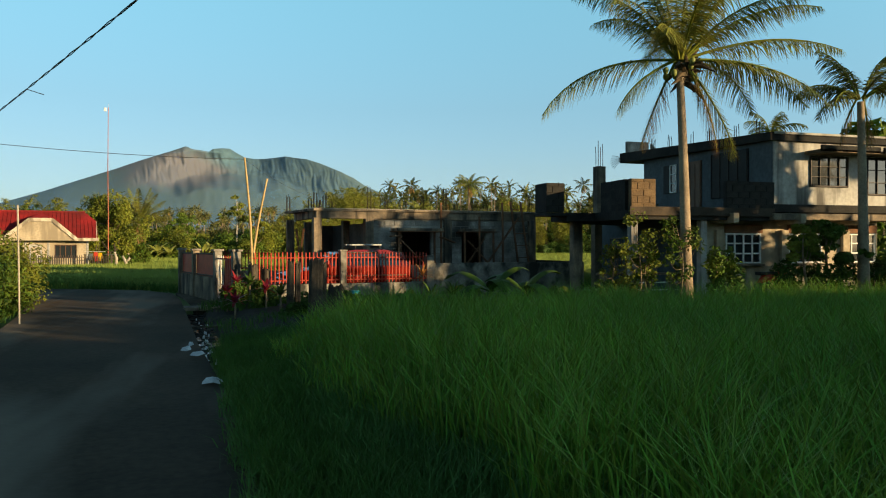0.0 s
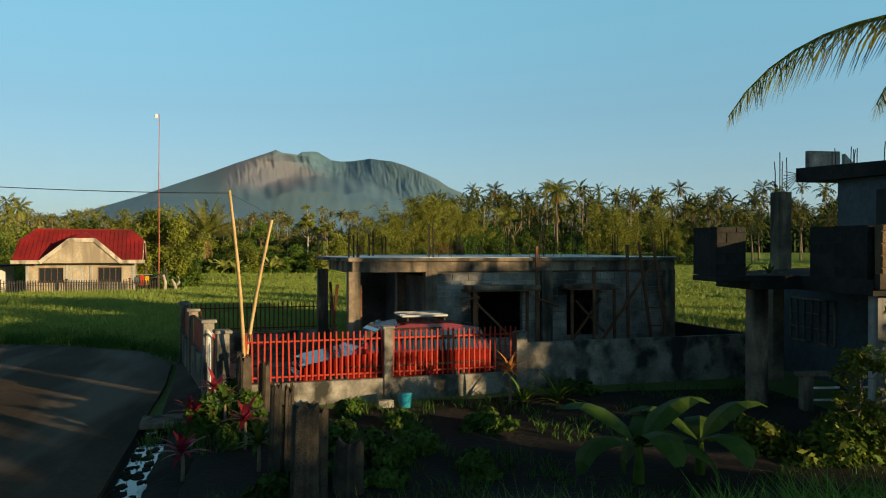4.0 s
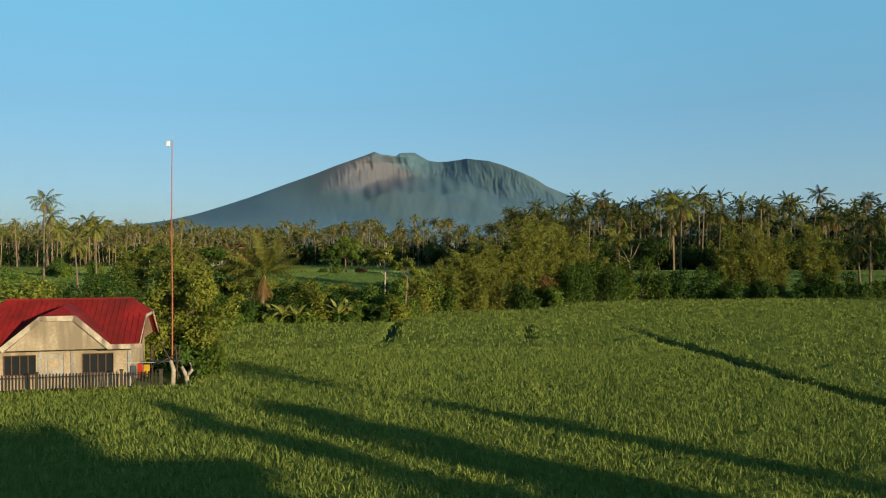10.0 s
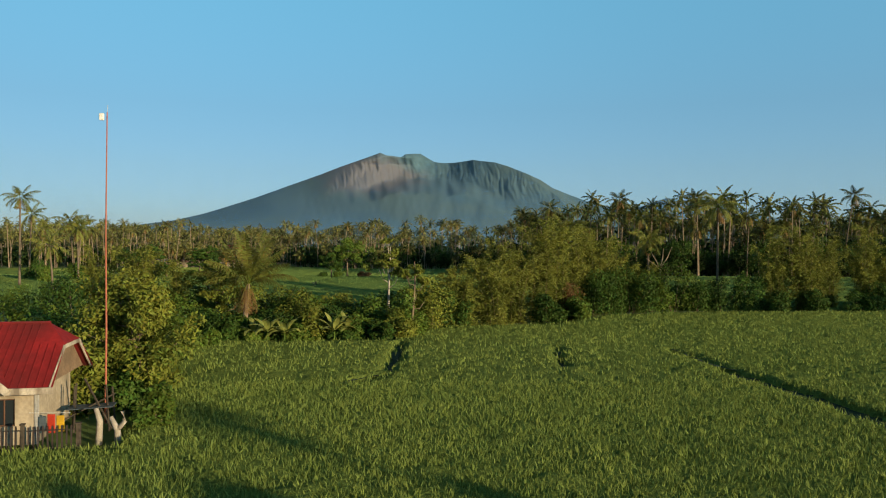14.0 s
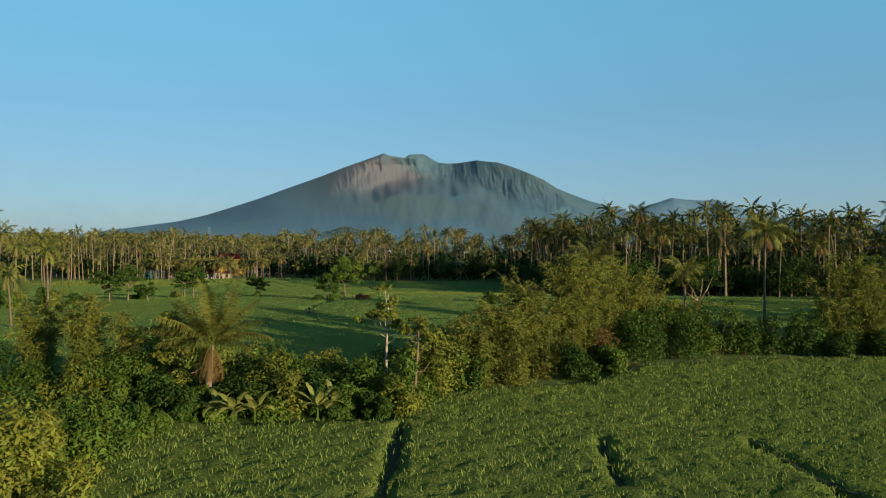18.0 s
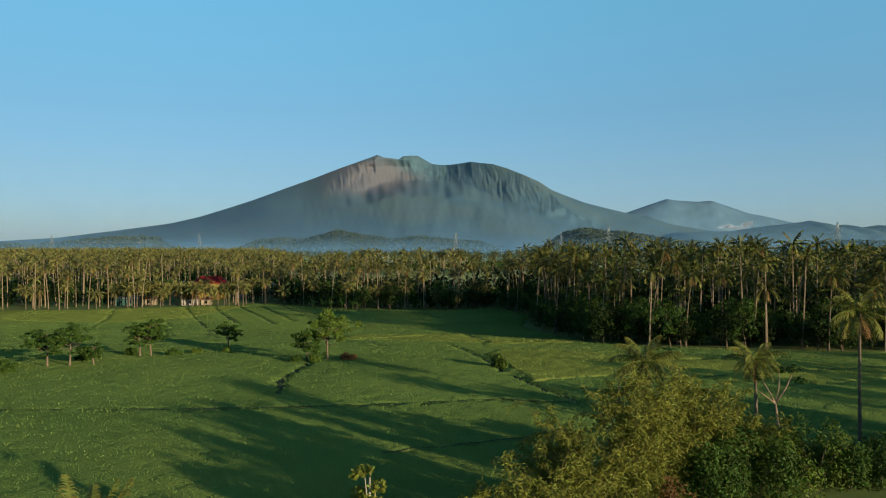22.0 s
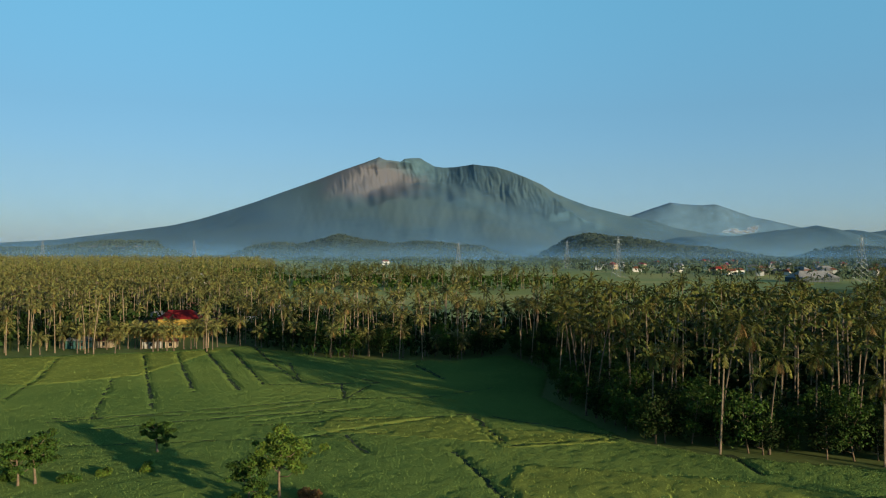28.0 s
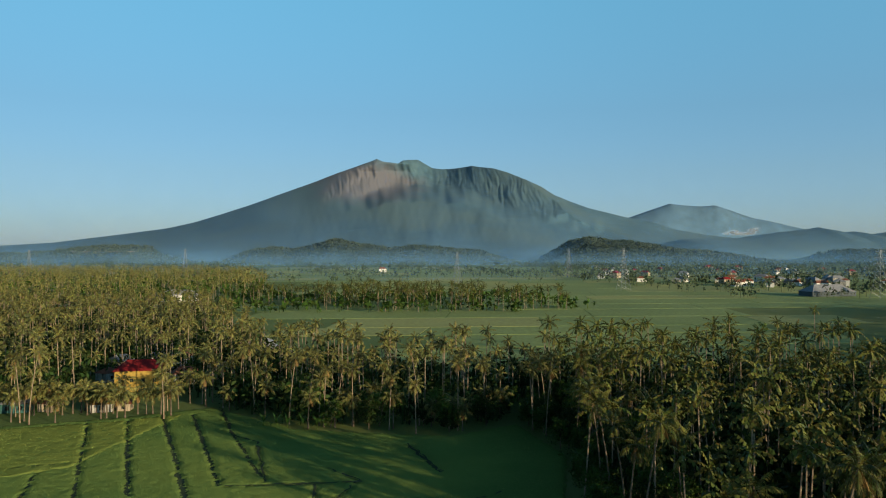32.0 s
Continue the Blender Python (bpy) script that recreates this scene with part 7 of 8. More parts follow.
for x in (-1.5, 0.9, 3.3):
    Mesh().box((x, 0.3, F1 - 0.2), (0.2, 1.1, 0.3)).part("stub_beam", TANWALL, ts)
    Mesh().box((x + 0.2, 0.82, 1.15), (0.28, 0.12, 2.3)).part("pilaster", TANWALL, ts)
window_unit(ts, 2.05, -0.03, 4.1, 1.45, 0.95, 4, 3, DARKIRON, 0.025)
window_unit(ts, 4.1, -0.03, 4.0, 1.2, 1.2, 3, 3, DARKIRON, 0.025)
for x in (-0.4, 1.95, 4.1):
    window_unit(ts, x, 0.86, 1.72, 1.3, 0.95, 4, 3, WHITE, 0.045)
    Mesh().box((x, 0.8, 1.2), (1.4, 0.18, 0.06)).part("sill", CONC, ts)
    Mesh().box((x, 0.84, 2.34), (1.4, 0.05, 0.26)).part("louvre_strip", TIMBER, ts)
for x, w in ((2.2, 2.2), (4.2, 1.5)):
    Mesh().box((x, -0.4, 4.66), (w, 0.72, 0.09)).part("window_hood", CONC, ts, "stained concrete hood")
    Mesh().box((x, -0.72, 4.72), (w, 0.08, 0.2)).part("hood_lip", DARKC, ts)
# the shaded side with its balcony
window_unit(ts, -0.07, 5.2, 4.28, 0.42, 1.05, 1, 3, WHITE, 0.03, ry=-90)
# Black panel paints the dark inside of the open casement.
Mesh().box((-0.06, 5.62, 4.28), (0.05, 0.42, 1.05)).part("open_casement", BLACK, ts, "black panel painted as the window's dark open half")
Mesh().box((-0.06, 3.95, 3.82), (0.05, 0.9, 1.95)).part("door", DOORWOOD, ts, "brown wooden door")
for y in (3.65, 3.95, 4.25):
    Mesh().box((-0.095, y, 3.82), (0.02, 0.24, 1.7)).part("door_panel", DOORWOOD, ts)
# Black panel on the wall paints the shade inside an opening.
Mesh().box((-0.06, 2.0, 4.15), (0.06, 1.9, 1.5)).part("dark_opening", BLACK, ts)
for y in (1.1, 1.55, 2.0, 2.45, 2.9):
    Mesh().box((-0.1, y, 4.15), (0.03, 0.03, 1.5)).part("opening_bar", DARKIRON, ts)
Mesh().prism([(-4.95, 0.05), (0.1, 0.05), (0.1, 7.0), (-2.6, 6.0), (-5.9, 3.2), (-5.9, 2.0), (-4.95, 2.0)], F1 - 0.26, F1).part("balcony_slab", DARKC, ts)
Mesh().box((-2.45, 0.0, F1 - 0.02), (4.95, 0.12, 0.26)).part("edge_board", mat("sooty_brown_edge", (0.075, 0.055, 0.038), (0.03, 0.024, 0.019), 2.0, 0.9, 0.3, stain=(0.022, 0.019, 0.016)), ts, "sooty brown edge board")
# Parapet colours paint the sunlit brown front and the shaded black faces.
for x, y, n, m, rz, mm in ((-6.6, 2.05, 1.5, 5, 0, DARKC), (-6.53, 2.13, 1.7, 5, 90, DARKC), (-4.88, 0.02, 2.0, 5, 0, BROWNBLOCK), (-4.86, 0.2, 3.6, 5, 90, DARKC), (-1.7, 0.02, 4.25, 5, 0, DARKC)):
    pa = new("parapet")
    pa.parent = ts
    pa.matrix_local = pose(x, y, F1, 0, 0, rz)
    wall_blocks(pa, 0, n * 0.4, 0, m * 0.2 - 0.1, -0.075, [], seed=int(abs(x * 7)), material=mm)
Mesh().box((-6.02, 2.4, F1 - 0.06), (1.2, 0.85, 0.1)).part("block_ledge", DARKC, ts)
Mesh().box((0.2, 8.2, F2 + 0.78), (1.0, 0.15, 0.52)).part("roof_block", BLOCK, ts)
Mesh().add([(0.85, 8.13, F2 + 0.5), (1.35, 8.13, F2 + 0.5), (0.85, 8.13, F2 + 0.98), (0.85, 8.27, F2 + 0.5), (1.35, 8.27, F2 + 0.5), (0.85, 8.27, F2 + 0.98)], [[0, 1, 2], [5, 4, 3], [0, 3, 4, 1], [1, 4, 5, 2], [2, 5, 3, 0]]).part("roof_block", BLOCK, ts)
for x, y, w, z0, z1, mm in ((-5.0, 3.2, 0.32, -0.1, F1 - 0.2, CONC), (-4.6, 0.35, 0.22, -0.1, F1 - 0.2, PLASTER), (-3.05, 5.3, 0.34, F1, 4.66, CONC), (-3.0, 5.6, 0.3, -0.1, F1 - 0.2, CONC), (-2.3, 0.3, 0.22, -0.1, F1 - 0.2, PLASTER)):
    Mesh().box((x, y, (z0 + z1) / 2), (w, w, z1 - z0)).part("column", mm, ts)
rebar(ts, -3.05, 5.3, 4.66, 0.9, 4, 0.18, 31)
for i, y in enumerate((0.8, 1.9, 3.2, 4.4, 5.6, 6.9, 7.6)):
    rebar(ts, 0.05 + 0.1 * (i % 2), y, 5.24 + 0.04 * y, 0.5, 2 + i % 3, 0.1, 40 + i)
for i in range(7):
    a = 2.6 + 0.22 * i
    Mesh().tube([(-0.35, 8.4, F2 + 0.4), (-0.35 + 0.55 * math.cos(a), 8.4, F2 + 0.4 + 0.5 * math.sin(a + 0.4))], 0.01, 4).part("bent_rebar", IRON, ts)
# Thin dark sheet added to paint shade over the tan lower side wall.
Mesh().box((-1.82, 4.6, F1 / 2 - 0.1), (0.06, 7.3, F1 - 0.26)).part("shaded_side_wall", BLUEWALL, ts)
window_unit(ts, -1.86, 5.8, 1.55, 1.7, 1.1, 6, 3, CONC, 0.03, ry=-90)
rail = root("concrete_rail", 11.4, 21.3, 0.2, -5, "low concrete post-and-rail balustrade with pale bars", "balustrade")
for i in range(6):
    Mesh().box((i * 0.78, 0, 0.38), (0.2, 0.2, 0.76)).part("post", CONC, rail)
Mesh().box((1.95, 0, 0.8), (4.3, 0.2, 0.08)).part("coping", CONC, rail)
for z in (0.28, 0.52):
    Mesh().tube([(0, 0, z), (3.9, 0, z)], 0.025, 6).part("bar", WHITE, rail)
moto = root("motorbike", 15.0, 17.9, 0.3, 15, "red motorbike parked under the lower windows", "motorbike")
for wx in (-0.6, 0.6):
    wh = new("wheel")
    wh.parent = moto
    wh.location = (wx, 0, 0.28)
    Mesh().tube([(0, -0.05, 0), (0, 0.05, 0)], 0.28, 18).part("tyre", BLACK, wh)
    Mesh().tube([(0, -0.055, 0), (0, 0.055, 0)], 0.19, 14).part("rim", CHROME, wh)
Mesh().tube([(-0.62, 0, 0.55), (-0.3, 0, 0.72), (0.15, 0, 0.62), (0.35, 0, 0.85)], [0.05, 0.15, 0.13, 0.08], 8).part("fairing", REDPAINT, moto, smooth=True)
Mesh().box((-0.3, 0, 0.82), (0.7, 0.24, 0.09), bev=0.03).part("seat", BLACK, moto)
Mesh().tube([(0.45, -0.3, 1.0), (0.4, 0, 0.95), (0.45, 0.3, 1.0)], 0.018, 6).part("handlebar", CHROME, moto)
Mesh().box((0.52, 0, 0.82), (0.14, 0.2, 0.22), bev=0.05).part("headlight", REDPAINT, moto)
for i, (x, y) in enumerate([(10.7, 22.3), (11.2, 22.2), (12.3, 20.2), (12.8, 20.6)]):
    rosette("potted_plant", "spiky potted plant on the balcony ledge", x, y, 600 + i, 18, 0.42, 0.03, LEAFY, z=2.93)

# ------------------------------------------------------------------ the red-roofed house across the field
rh = root("red_roofed_house", -13.65, 61.9, 0.25, 10.0, "low cream house with a red sheet roof and a clipped gable", "house")
for (x0, x1, z0, z1) in [(-3.4, -2.75, 0, 2.15), (-1.25, -0.85, 0, 2.15), (0.02, 0.85, 0, 2.15), (2.35, 3.08, 0, 2.15), (-2.75, -1.25, 0, 0.7), (0.85, 2.35, 0, 0.7), (-2.75, -1.25, 1.72, 2.15), (0.85, 2.35, 1.72, 2.15), (-0.85, 0.02, 1.75, 2.15)]:
    Mesh().box(((x0 + x1) / 2, 0.1, (z0 + z1) / 2), (x1 - x0, 0.2, z1 - z0), bev=0.002).part("front_wall", TANWALL, rh)
for x in (-3.3, 2.97):
    Mesh().box((x, 2.3, 1.08), (0.2, 4.2, 2.15)).part("side_wall", TANWALL, rh)
Mesh().box((-0.16, 4.45, 1.08), (6.4, 0.1, 2.15)).part("back_wall", TANWALL, rh)
for x in (-2.0, 1.6):
    window_unit(rh, x, 0.08, 1.21, 1.5, 1.02, 4, 1, DOORWOOD, 0.04)
Mesh().box((-0.41, 0.06, 0.88), (0.87, 0.06, 1.74)).part("door", PLASTER, rh, "pale panelled front door")
for z in (0.45, 1.25):
    Mesh().box((-0.41, 0.02, z), (0.6, 0.02, 0.6)).part("door_panel", TANWALL, rh)
for x in (-3.42, -1.05, 0.45, 3.1):
    Mesh().box((x, -0.02, 1.08), (0.16, 0.06, 2.15)).part("pilaster", PLASTER, rh)
# main roof: clipped at the ends, ridge across
E_, R_ = 2.18, 4.3
top = [(-4.2, -0.75, E_), (3.82, -0.75, E_), (3.82, 5.05, E_), (-4.2, 5.05, E_), (-3.3, 2.15, R_), (2.95, 2.15, R_), (-4.1, 1.15, E_ + 1.38), (3.76, 1.15, E_ + 1.38), (3.76, 3.15, E_ + 1.38), (-4.1, 3.15, E_ + 1.38)]
fs = [[0, 1, 7, 5, 4, 6], [2, 3, 9, 4, 5, 8], [7, 8, 5], [9, 6, 4], [3, 0, 6, 9]]
ge = [(-0.55, E_ + 0.02), (1.2, E_ + 1.3), (3.1, E_ + 1.3), (4.85, E_ + 0.02)]
Mesh().add([(x, y, z) for x in (3.3, 3.45) for y, z in ge], [[3, 2, 1, 0], [4, 5, 6, 7], [0, 1, 5, 4], [1, 2, 6, 5], [2, 3, 7, 6], [3, 0, 4, 7]]).part("gable_end", mat("brown_boarded_gable", (0.3, 0.2, 0.12), (0.18, 0.12, 0.075), 1.2, 0.85, 0.2), rh, "brown boarded end gable under the clipped roof")
for a, b in (((-0.72, E_ - 0.02), (1.14, E_ + 1.3)), ((1.14, E_ + 1.3), (3.16, E_ + 1.3)), ((3.16, E_ + 1.3), (5.0, E_ - 0.02))):
    beam("verge_board", (3.74, a[0], a[1]), (3.74, b[0], b[1]), 0.05, 0.16, CREAM, rh)
n = len(top)
mr = Mesh().add(top + [(x, y, z - 0.06) for x, y, z in top], fs + [[n + i for i in q][::-1] for q in fs])
mr.part("roof", REDROOF, rh, "red painted sheet roof, darker with age")
Mesh().tube([(-3.3, 2.15, R_ + 0.02), (2.95, 2.15, R_ + 0.02)], 0.07, 6).part("ridge_cap", REDROOF, rh)
for i in range(28):
    x = -4.05 + i * 0.28
    zt, yt = (R_, 2.15) if -3.2 < x < 2.9 else (E_ + 1.4, 1.15)
    beam("roof_rib", (x, -0.74, E_ + 0.02), (x * 0.98, yt, zt + 0.02), 0.03, 0.03, REDROOF, rh)
# front gable with a cut-off top
gab = [(-2.35, E_ - 0.14), (-0.72, E_ + 1.3), (0.7, E_ + 1.3), (2.2, E_ - 0.14)]
Mesh().add([(x, -0.81, z) for x, z in gab] + [(x, -0.02, z) for x, z in gab], [[0, 1, 2, 3][::-1], [4, 5, 6, 7], [0, 4, 5, 1], [1, 5, 6, 2], [2, 6, 7, 3], [3, 7, 4, 0]]).part("gable_wall", TANWALL, rh)
for a, b in (((-2.55, E_ - 0.1), (-0.75, E_ + 1.42)), ((-0.8, E_ + 1.4), (0.78, E_ + 1.4)), ((0.73, E_ + 1.42), (2.4, E_ - 0.1))):
    beam("gable_fascia", (a[0], -0.87, a[1]), (b[0], -0.87, b[1]), 0.07, 0.26, CREAM, rh)
gr = [(-2.5, -0.85, E_ + 0.05), (-0.76, -0.85, E_ + 1.52), (0.74, -0.85, E_ + 1.52), (2.35, -0.85, E_ + 0.05), (-0.02, 0.2, E_ + 1.95), (-0.02, 2.0, E_ + 1.97), (-2.5, 0.3, E_ + 0.3), (2.35, 0.3, E_ + 0.3), (-0.76, 1.6, E_ + 1.55), (0.74, 1.6, E_ + 1.55)]
fs = [[0, 1, 8, 6][::-1], [1, 4, 8][::-1], [4, 5, 8][::-1], [2, 3, 7, 9][::-1], [4, 2, 9][::-1], [5, 4, 9][::-1], [1, 2, 4]]
n = len(gr)
Mesh().add(gr + [(x, y, z - 0.05) for x, y, z in gr], fs + [[n + i for i in q][::-1] for q in fs]).part("gable_roof", REDROOF, rh)
for a, b in (((-4.25, -0.78), (-2.4, -0.78)), ((2.3, -0.78), (3.87, -0.78)), ((-4.22, -0.78), (-4.22, 5.05))):
    beam("eave_fascia", (*a, E_ - 0.06), (*b, E_ - 0.06), 0.07, 0.24, CREAM, rh)
picket_fence("wooden_fence", "dark low picket fence before the cream house", (-18.2, 60.1), (-10.6, 61.45), 0.2, 0.0, 0.95, (0.0, 0.5, 1.0), DARKIRON, gap=0.15, bar=0.03, post_mat=GREYWOOD, post_w=0.12)
picket_fence("wooden_fence", "dark low picket fence beside the cream house", (-10.5, 61.5), (-8.8, 61.85), 0.2, 0.0, 0.9, (1.0,), DARKIRON, gap=0.15, bar=0.03, post_mat=GREYWOOD, post_w=0.16)
frame_ = root("pole_shelter", -9.6, 64.6, 0.15, 10, "rough shelter of leaning poles and grey sheets beside the house", "shelter")
for a, b in [((-0.6, 0, 0), (-0.5, 0, 2.0)), ((0.7, 0.1, 0), (0.6, 0, 1.9)), ((-0.9, -0.2, 0.6), (0.9, 0.2, 1.5)), ((0.9, -0.4, 0.2), (-0.3, 0.4, 2.1)), ((-0.8, 0.6, 0), (-0.7, 0.5, 1.8)), ((0.8, 0.7, 0), (0.7, 0.6, 1.7))]:
    beam("pole", a, b, 0.07, 0.06, GREYWOOD, frame_)
beam("sheet", (-0.8, 0.1, 1.0), (0.9, 0.15, 1.05), 0.9, 0.03, BLUEWALL, frame_, "blue-grey hung sheet")
ann = root("shed", -21.5, 63.0, 0.2, 0, "small white shed with a dark lean-to roof", "shed")
Mesh().box((0, 0, 0.9), (5.0, 3.0, 1.8)).part("wall", WHITE, ann)
Mesh().prism([(-2.9, -2.0), (2.9, -2.0), (2.9, 1.8), (-2.9, 1.8)], 1.85, 1.95).part("roof", DARKC, ann)
Mesh().box((1.9, -1.52, 0.7), (0.9, 0.06, 1.4)).part("door", BLUEWALL, ann)
mast = root("radio_mast", -9.7, 66.3, 0.1, 0, "tall thin red guyed pole with a white antenna", "mast")
Mesh().tube([(0, 0, 0), (0.03, 0, 4), (0.0, 0, 8), (0.05, 0, 13.2)], [0.045, 0.04, 0.032, 0.024], 7).part("pole", mat("faded_red_pole", (0.42, 0.14, 0.08), (0.3, 0.1, 0.06), 1.5, 0.7), mast)
Mesh().box((-0.18, 0, 13.0), (0.2, 0.12, 0.3), bev=0.03).part("antenna", WHITE, mast)
Mesh().tube([(0.05, 0, 13.1), (0.07, 0, 13.5)], 0.008, 4).part("whip", ALU, mast)
for a in (0.6, 2.7, 4.8):
    Mesh().tube([(0, 0, 9), (math.cos(a) * 2.2, math.sin(a) * 2.2, 0)], 0.004, 3).part("guy_wire", IRON, mast)
stump = root("forked_stump", -7.9, 63.2, 0.1, 0, "pale forked cut tree stump by the fence", "stump")
st = Mesh()
st.tube([(0, 0, -0.1), (-0.05, 0, 0.5), (-0.3, 0, 1.0)], [0.15, 0.12, 0.08], 7)
st.tube([(-0.05, 0, 0.5), (0.2, 0.05, 0.8), (0.15, 0, 1.2)], [0.11, 0.09, 0.07], 7)
st.tube([(-0.8, 0.1, -0.1), (-0.75, 0.1, 0.8), (-0.9, 0.1, 1.3)], [0.14, 0.12, 0.09], 7)
st.part("trunk", PALEBARK, stump, smooth=True)
wash = root("washing_line", -10.0, 62.3, 0.2, 0, "red and yellow clothes hung by the house corner", "laundry")
for i, (x, c) in enumerate([(0, REDPAINT), (0.32, mat("yellow_cloth", (0.6, 0.35, 0.02), None, 3, 0.9)), (-0.35, BLUEWALL)]):
    Mesh().box((x, 0.03 * i, 0.85), (0.28, 0.05, 0.7 - 0.1 * i), bev=0.02).part("garment", c, wash)
Mesh().tube([(-0.8, 0, 1.25), (0.7, 0, 1.25)], 0.01, 4).part("line", WHITE, wash)

# ------------------------------------------------------------------ garden and roadside
def split_post(x, y, h, w, d, seed, rz=0.0):
    """An old squared post: furrowed sides, worn edges, a ragged top."""
    r = np.random.RandomState(seed)
    p = root("fence_post", x, y, 0.05, rz, "thick furrowed grey wooden post with a ragged top", "post", "garden posts")
    n, rows = 22, 9
    ang = np.linspace(0, 2 * np.pi, n, endpoint=False)
    box = 1 / np.maximum(np.abs(np.cos(ang)), np.abs(np.sin(ang))) * 0.55 + 0.42
    furrow = 1 + r.uniform(-0.16, 0.1, n)
    ragged = r.uniform(-0.12, 0.03, n) * min(h, 1)
    vs = []
    for k in range(rows):
        f = k / (rows - 1)
        rad = box * furrow * (1.06 - 0.12 * f) * (1 + r.uniform(-0.03, 0.03, n))
        z = -0.1 + (h + 0.1) * f + ragged * (f > 0.99)
        vs += [(w / 2 * a * math.cos(t) + 0.03 * f, d / 2 * a * math.sin(t), zz) for a, t, zz in zip(rad, ang, np.broadcast_to(z, n))]
    vs.append((0.03, 0, h - 0.1 * min(h, 1)))
    fs = [[k * n + i, k * n + (i + 1) % n, (k + 1) * n + (i + 1) % n, (k + 1) * n + i] for k in range(rows - 1) for i in range(n)]
    fs += [[(rows - 1) * n + i, (rows - 1) * n + (i + 1) % n, rows * n] for i in range(n)]
    Mesh().add(vs, fs).part("stake", GREYWOOD, p)


for i, (x, y, h, w, d) in enumerate([(1.42, 18.9, 1.5, 0.17, 0.2), (1.6, 18.95, 1.45, 0.15, 0.2), (1.86, 17.1, 1.6, 0.3, 0.28), (2.02, 17.35, 1.5, 0.2, 0.2), (2.4, 17.8, 0.95, 0.34, 0.3), (0.62, 22.7, 1.35, 0.28, 0.28), (1.0, 22.9, 1.2, 0.2, 0.2)]):
    split_post(x, y, h, w, d, 700 + i, 9 * i)
banana("young green banana plant in the dark garden", 6.3, 17.7, 1.5, 710, 6, 1.5, LEAFDARK, 0.2, arch=0.7, fall=1.2)
banana("young green banana plant in the dark garden", 7.3, 17.9, 1.4, 711, 5, 1.4, LEAFDARK, 0.2, arch=0.72, fall=1.2)
rosette("dracaena", "orange-leaved spiky plant on a thin stem", 5.8, 22.6, 720, 24, 0.55, 0.025, mat("orange_leaf", (0.45, 0.2, 0.06), (0.3, 0.13, 0.04), 3, 0.6, 0, leaf=0.2, spread=0.2), 0.75, up=1.4)
rosette("spider_plant", "dense green strap-leaved plant by the wall", 6.9, 22.9, 721, 46, 0.9, 0.03, LEAF)
rosette("spider_plant", "dense green strap-leaved plant by the wall", 6.2, 23.0, 722, 36, 0.8, 0.03, LEAF)
for i, (x, y, h) in enumerate([(0.15, 22.4, 1.0), (-0.1, 21.6, 0.8), (0.5, 21.0, 0.9), (0.9, 20.2, 0.7), (0.1, 19.4, 0.6), (1.2, 19.0, 0.6)]):
    rosette("ti_plant", "dark red ti plant by the gate", x, y, 730 + i, 18, 0.45, 0.045, REDLEAF if i % 3 != 2 else LEAFDARK, h * 0.7, up=1.4)
for i, (x, y, h, s, k) in enumerate([(0.9, 20.6, 0.7, 0.4, 2), (1.5, 17.9, 0.45, 0.4, 2), (2.6, 18.2, 0.4, 0.5, 2), (4.2, 18.6, 0.4, 0.5, 2), (5.0, 21.0, 0.45, 0.5, 2), (3.4, 21.4, 0.4, 0.4, 2), (1.4, 21.6, 0.5, 0.4, 2), (2.6, 22.4, 0.5, 0.4, 2), (9.6, 18.6, 0.8, 0.8, 1), (10.6, 18.9, 0.9, 0.9, 1), (8.8, 18.9, 0.7, 0.6, 1), (10.0, 18.2, 0.8, 0.7, 0),
                                      (13.0, 17.6, 1.9, 0.6, 0), (12.9, 17.2, 1.2, 0.6, 2), (15.3, 17.5, 1.3, 0.7, 2), (16.3, 17.4, 1.5, 0.7, 2), (18.6, 17.8, 1.5, 1.0, 2), (20, 17.8, 1.3, 1.0, 2), (22, 17.8, 1.4, 1.2, 0), (7.6, 23.6, 0.5, 0.5, 2), (0.3, 22.7, 1.0, 0.4, 2), (0.75, 21.7, 0.8, 0.35, 2), (0.0, 21.9, 0.8, 0.4, 2), (2.3, 20.2, 0.7, 0.6, 2), (2.9, 19.2, 0.6, 0.6, 2), (3.6, 19.9, 0.5, 0.6, 2), (1.9, 18.3, 0.6, 0.4, 2)]):
    shrub(("green garden shrub", "bright yellow-green garden shrub", "dark shaded garden shrub")[k] + " near the houses", x, y, h, s, 740 + i, (LEAF, LEAFY, LEAFDARK)[k], 1300, 0.075, group="garden shrubs", z=0.1)
for i, (x, y, h, sp) in enumerate([(10.5, 17.7, 3.0, 0.6), (11.6, 17.2, 2.95, 0.6), (10.1, 18.1, 2.3, 0.45), (11.0, 17.9, 2.2, 0.4)]):
    tree("slim feathery garden tree before the balcony", x, y, h, sp, 760 + 5 * i, clumps=13, leaves=46, size=0.06, trunk_r=0.025, bare=0.32, flat=1.2, leafmat=(LEAFY, LEAF, LEAFY, LEAF)[i], z=0.1, open_=0.3, group="feathery garden trees")
tree("papaya-like small tree before the white house", 15.7, 17.5, 2.9, 0.5, 761, clumps=8, leaves=200, size=0.07, trunk_r=0.05, bare=0.55, leafmat=LEAFY, z=0.1)
tree("small leafy tree before the lower windows", 16.7, 17.5, 3.0, 0.8, 762, clumps=14, leaves=250, size=0.07, trunk_r=0.06, bare=0.35, leafmat=LEAF, z=0.1)
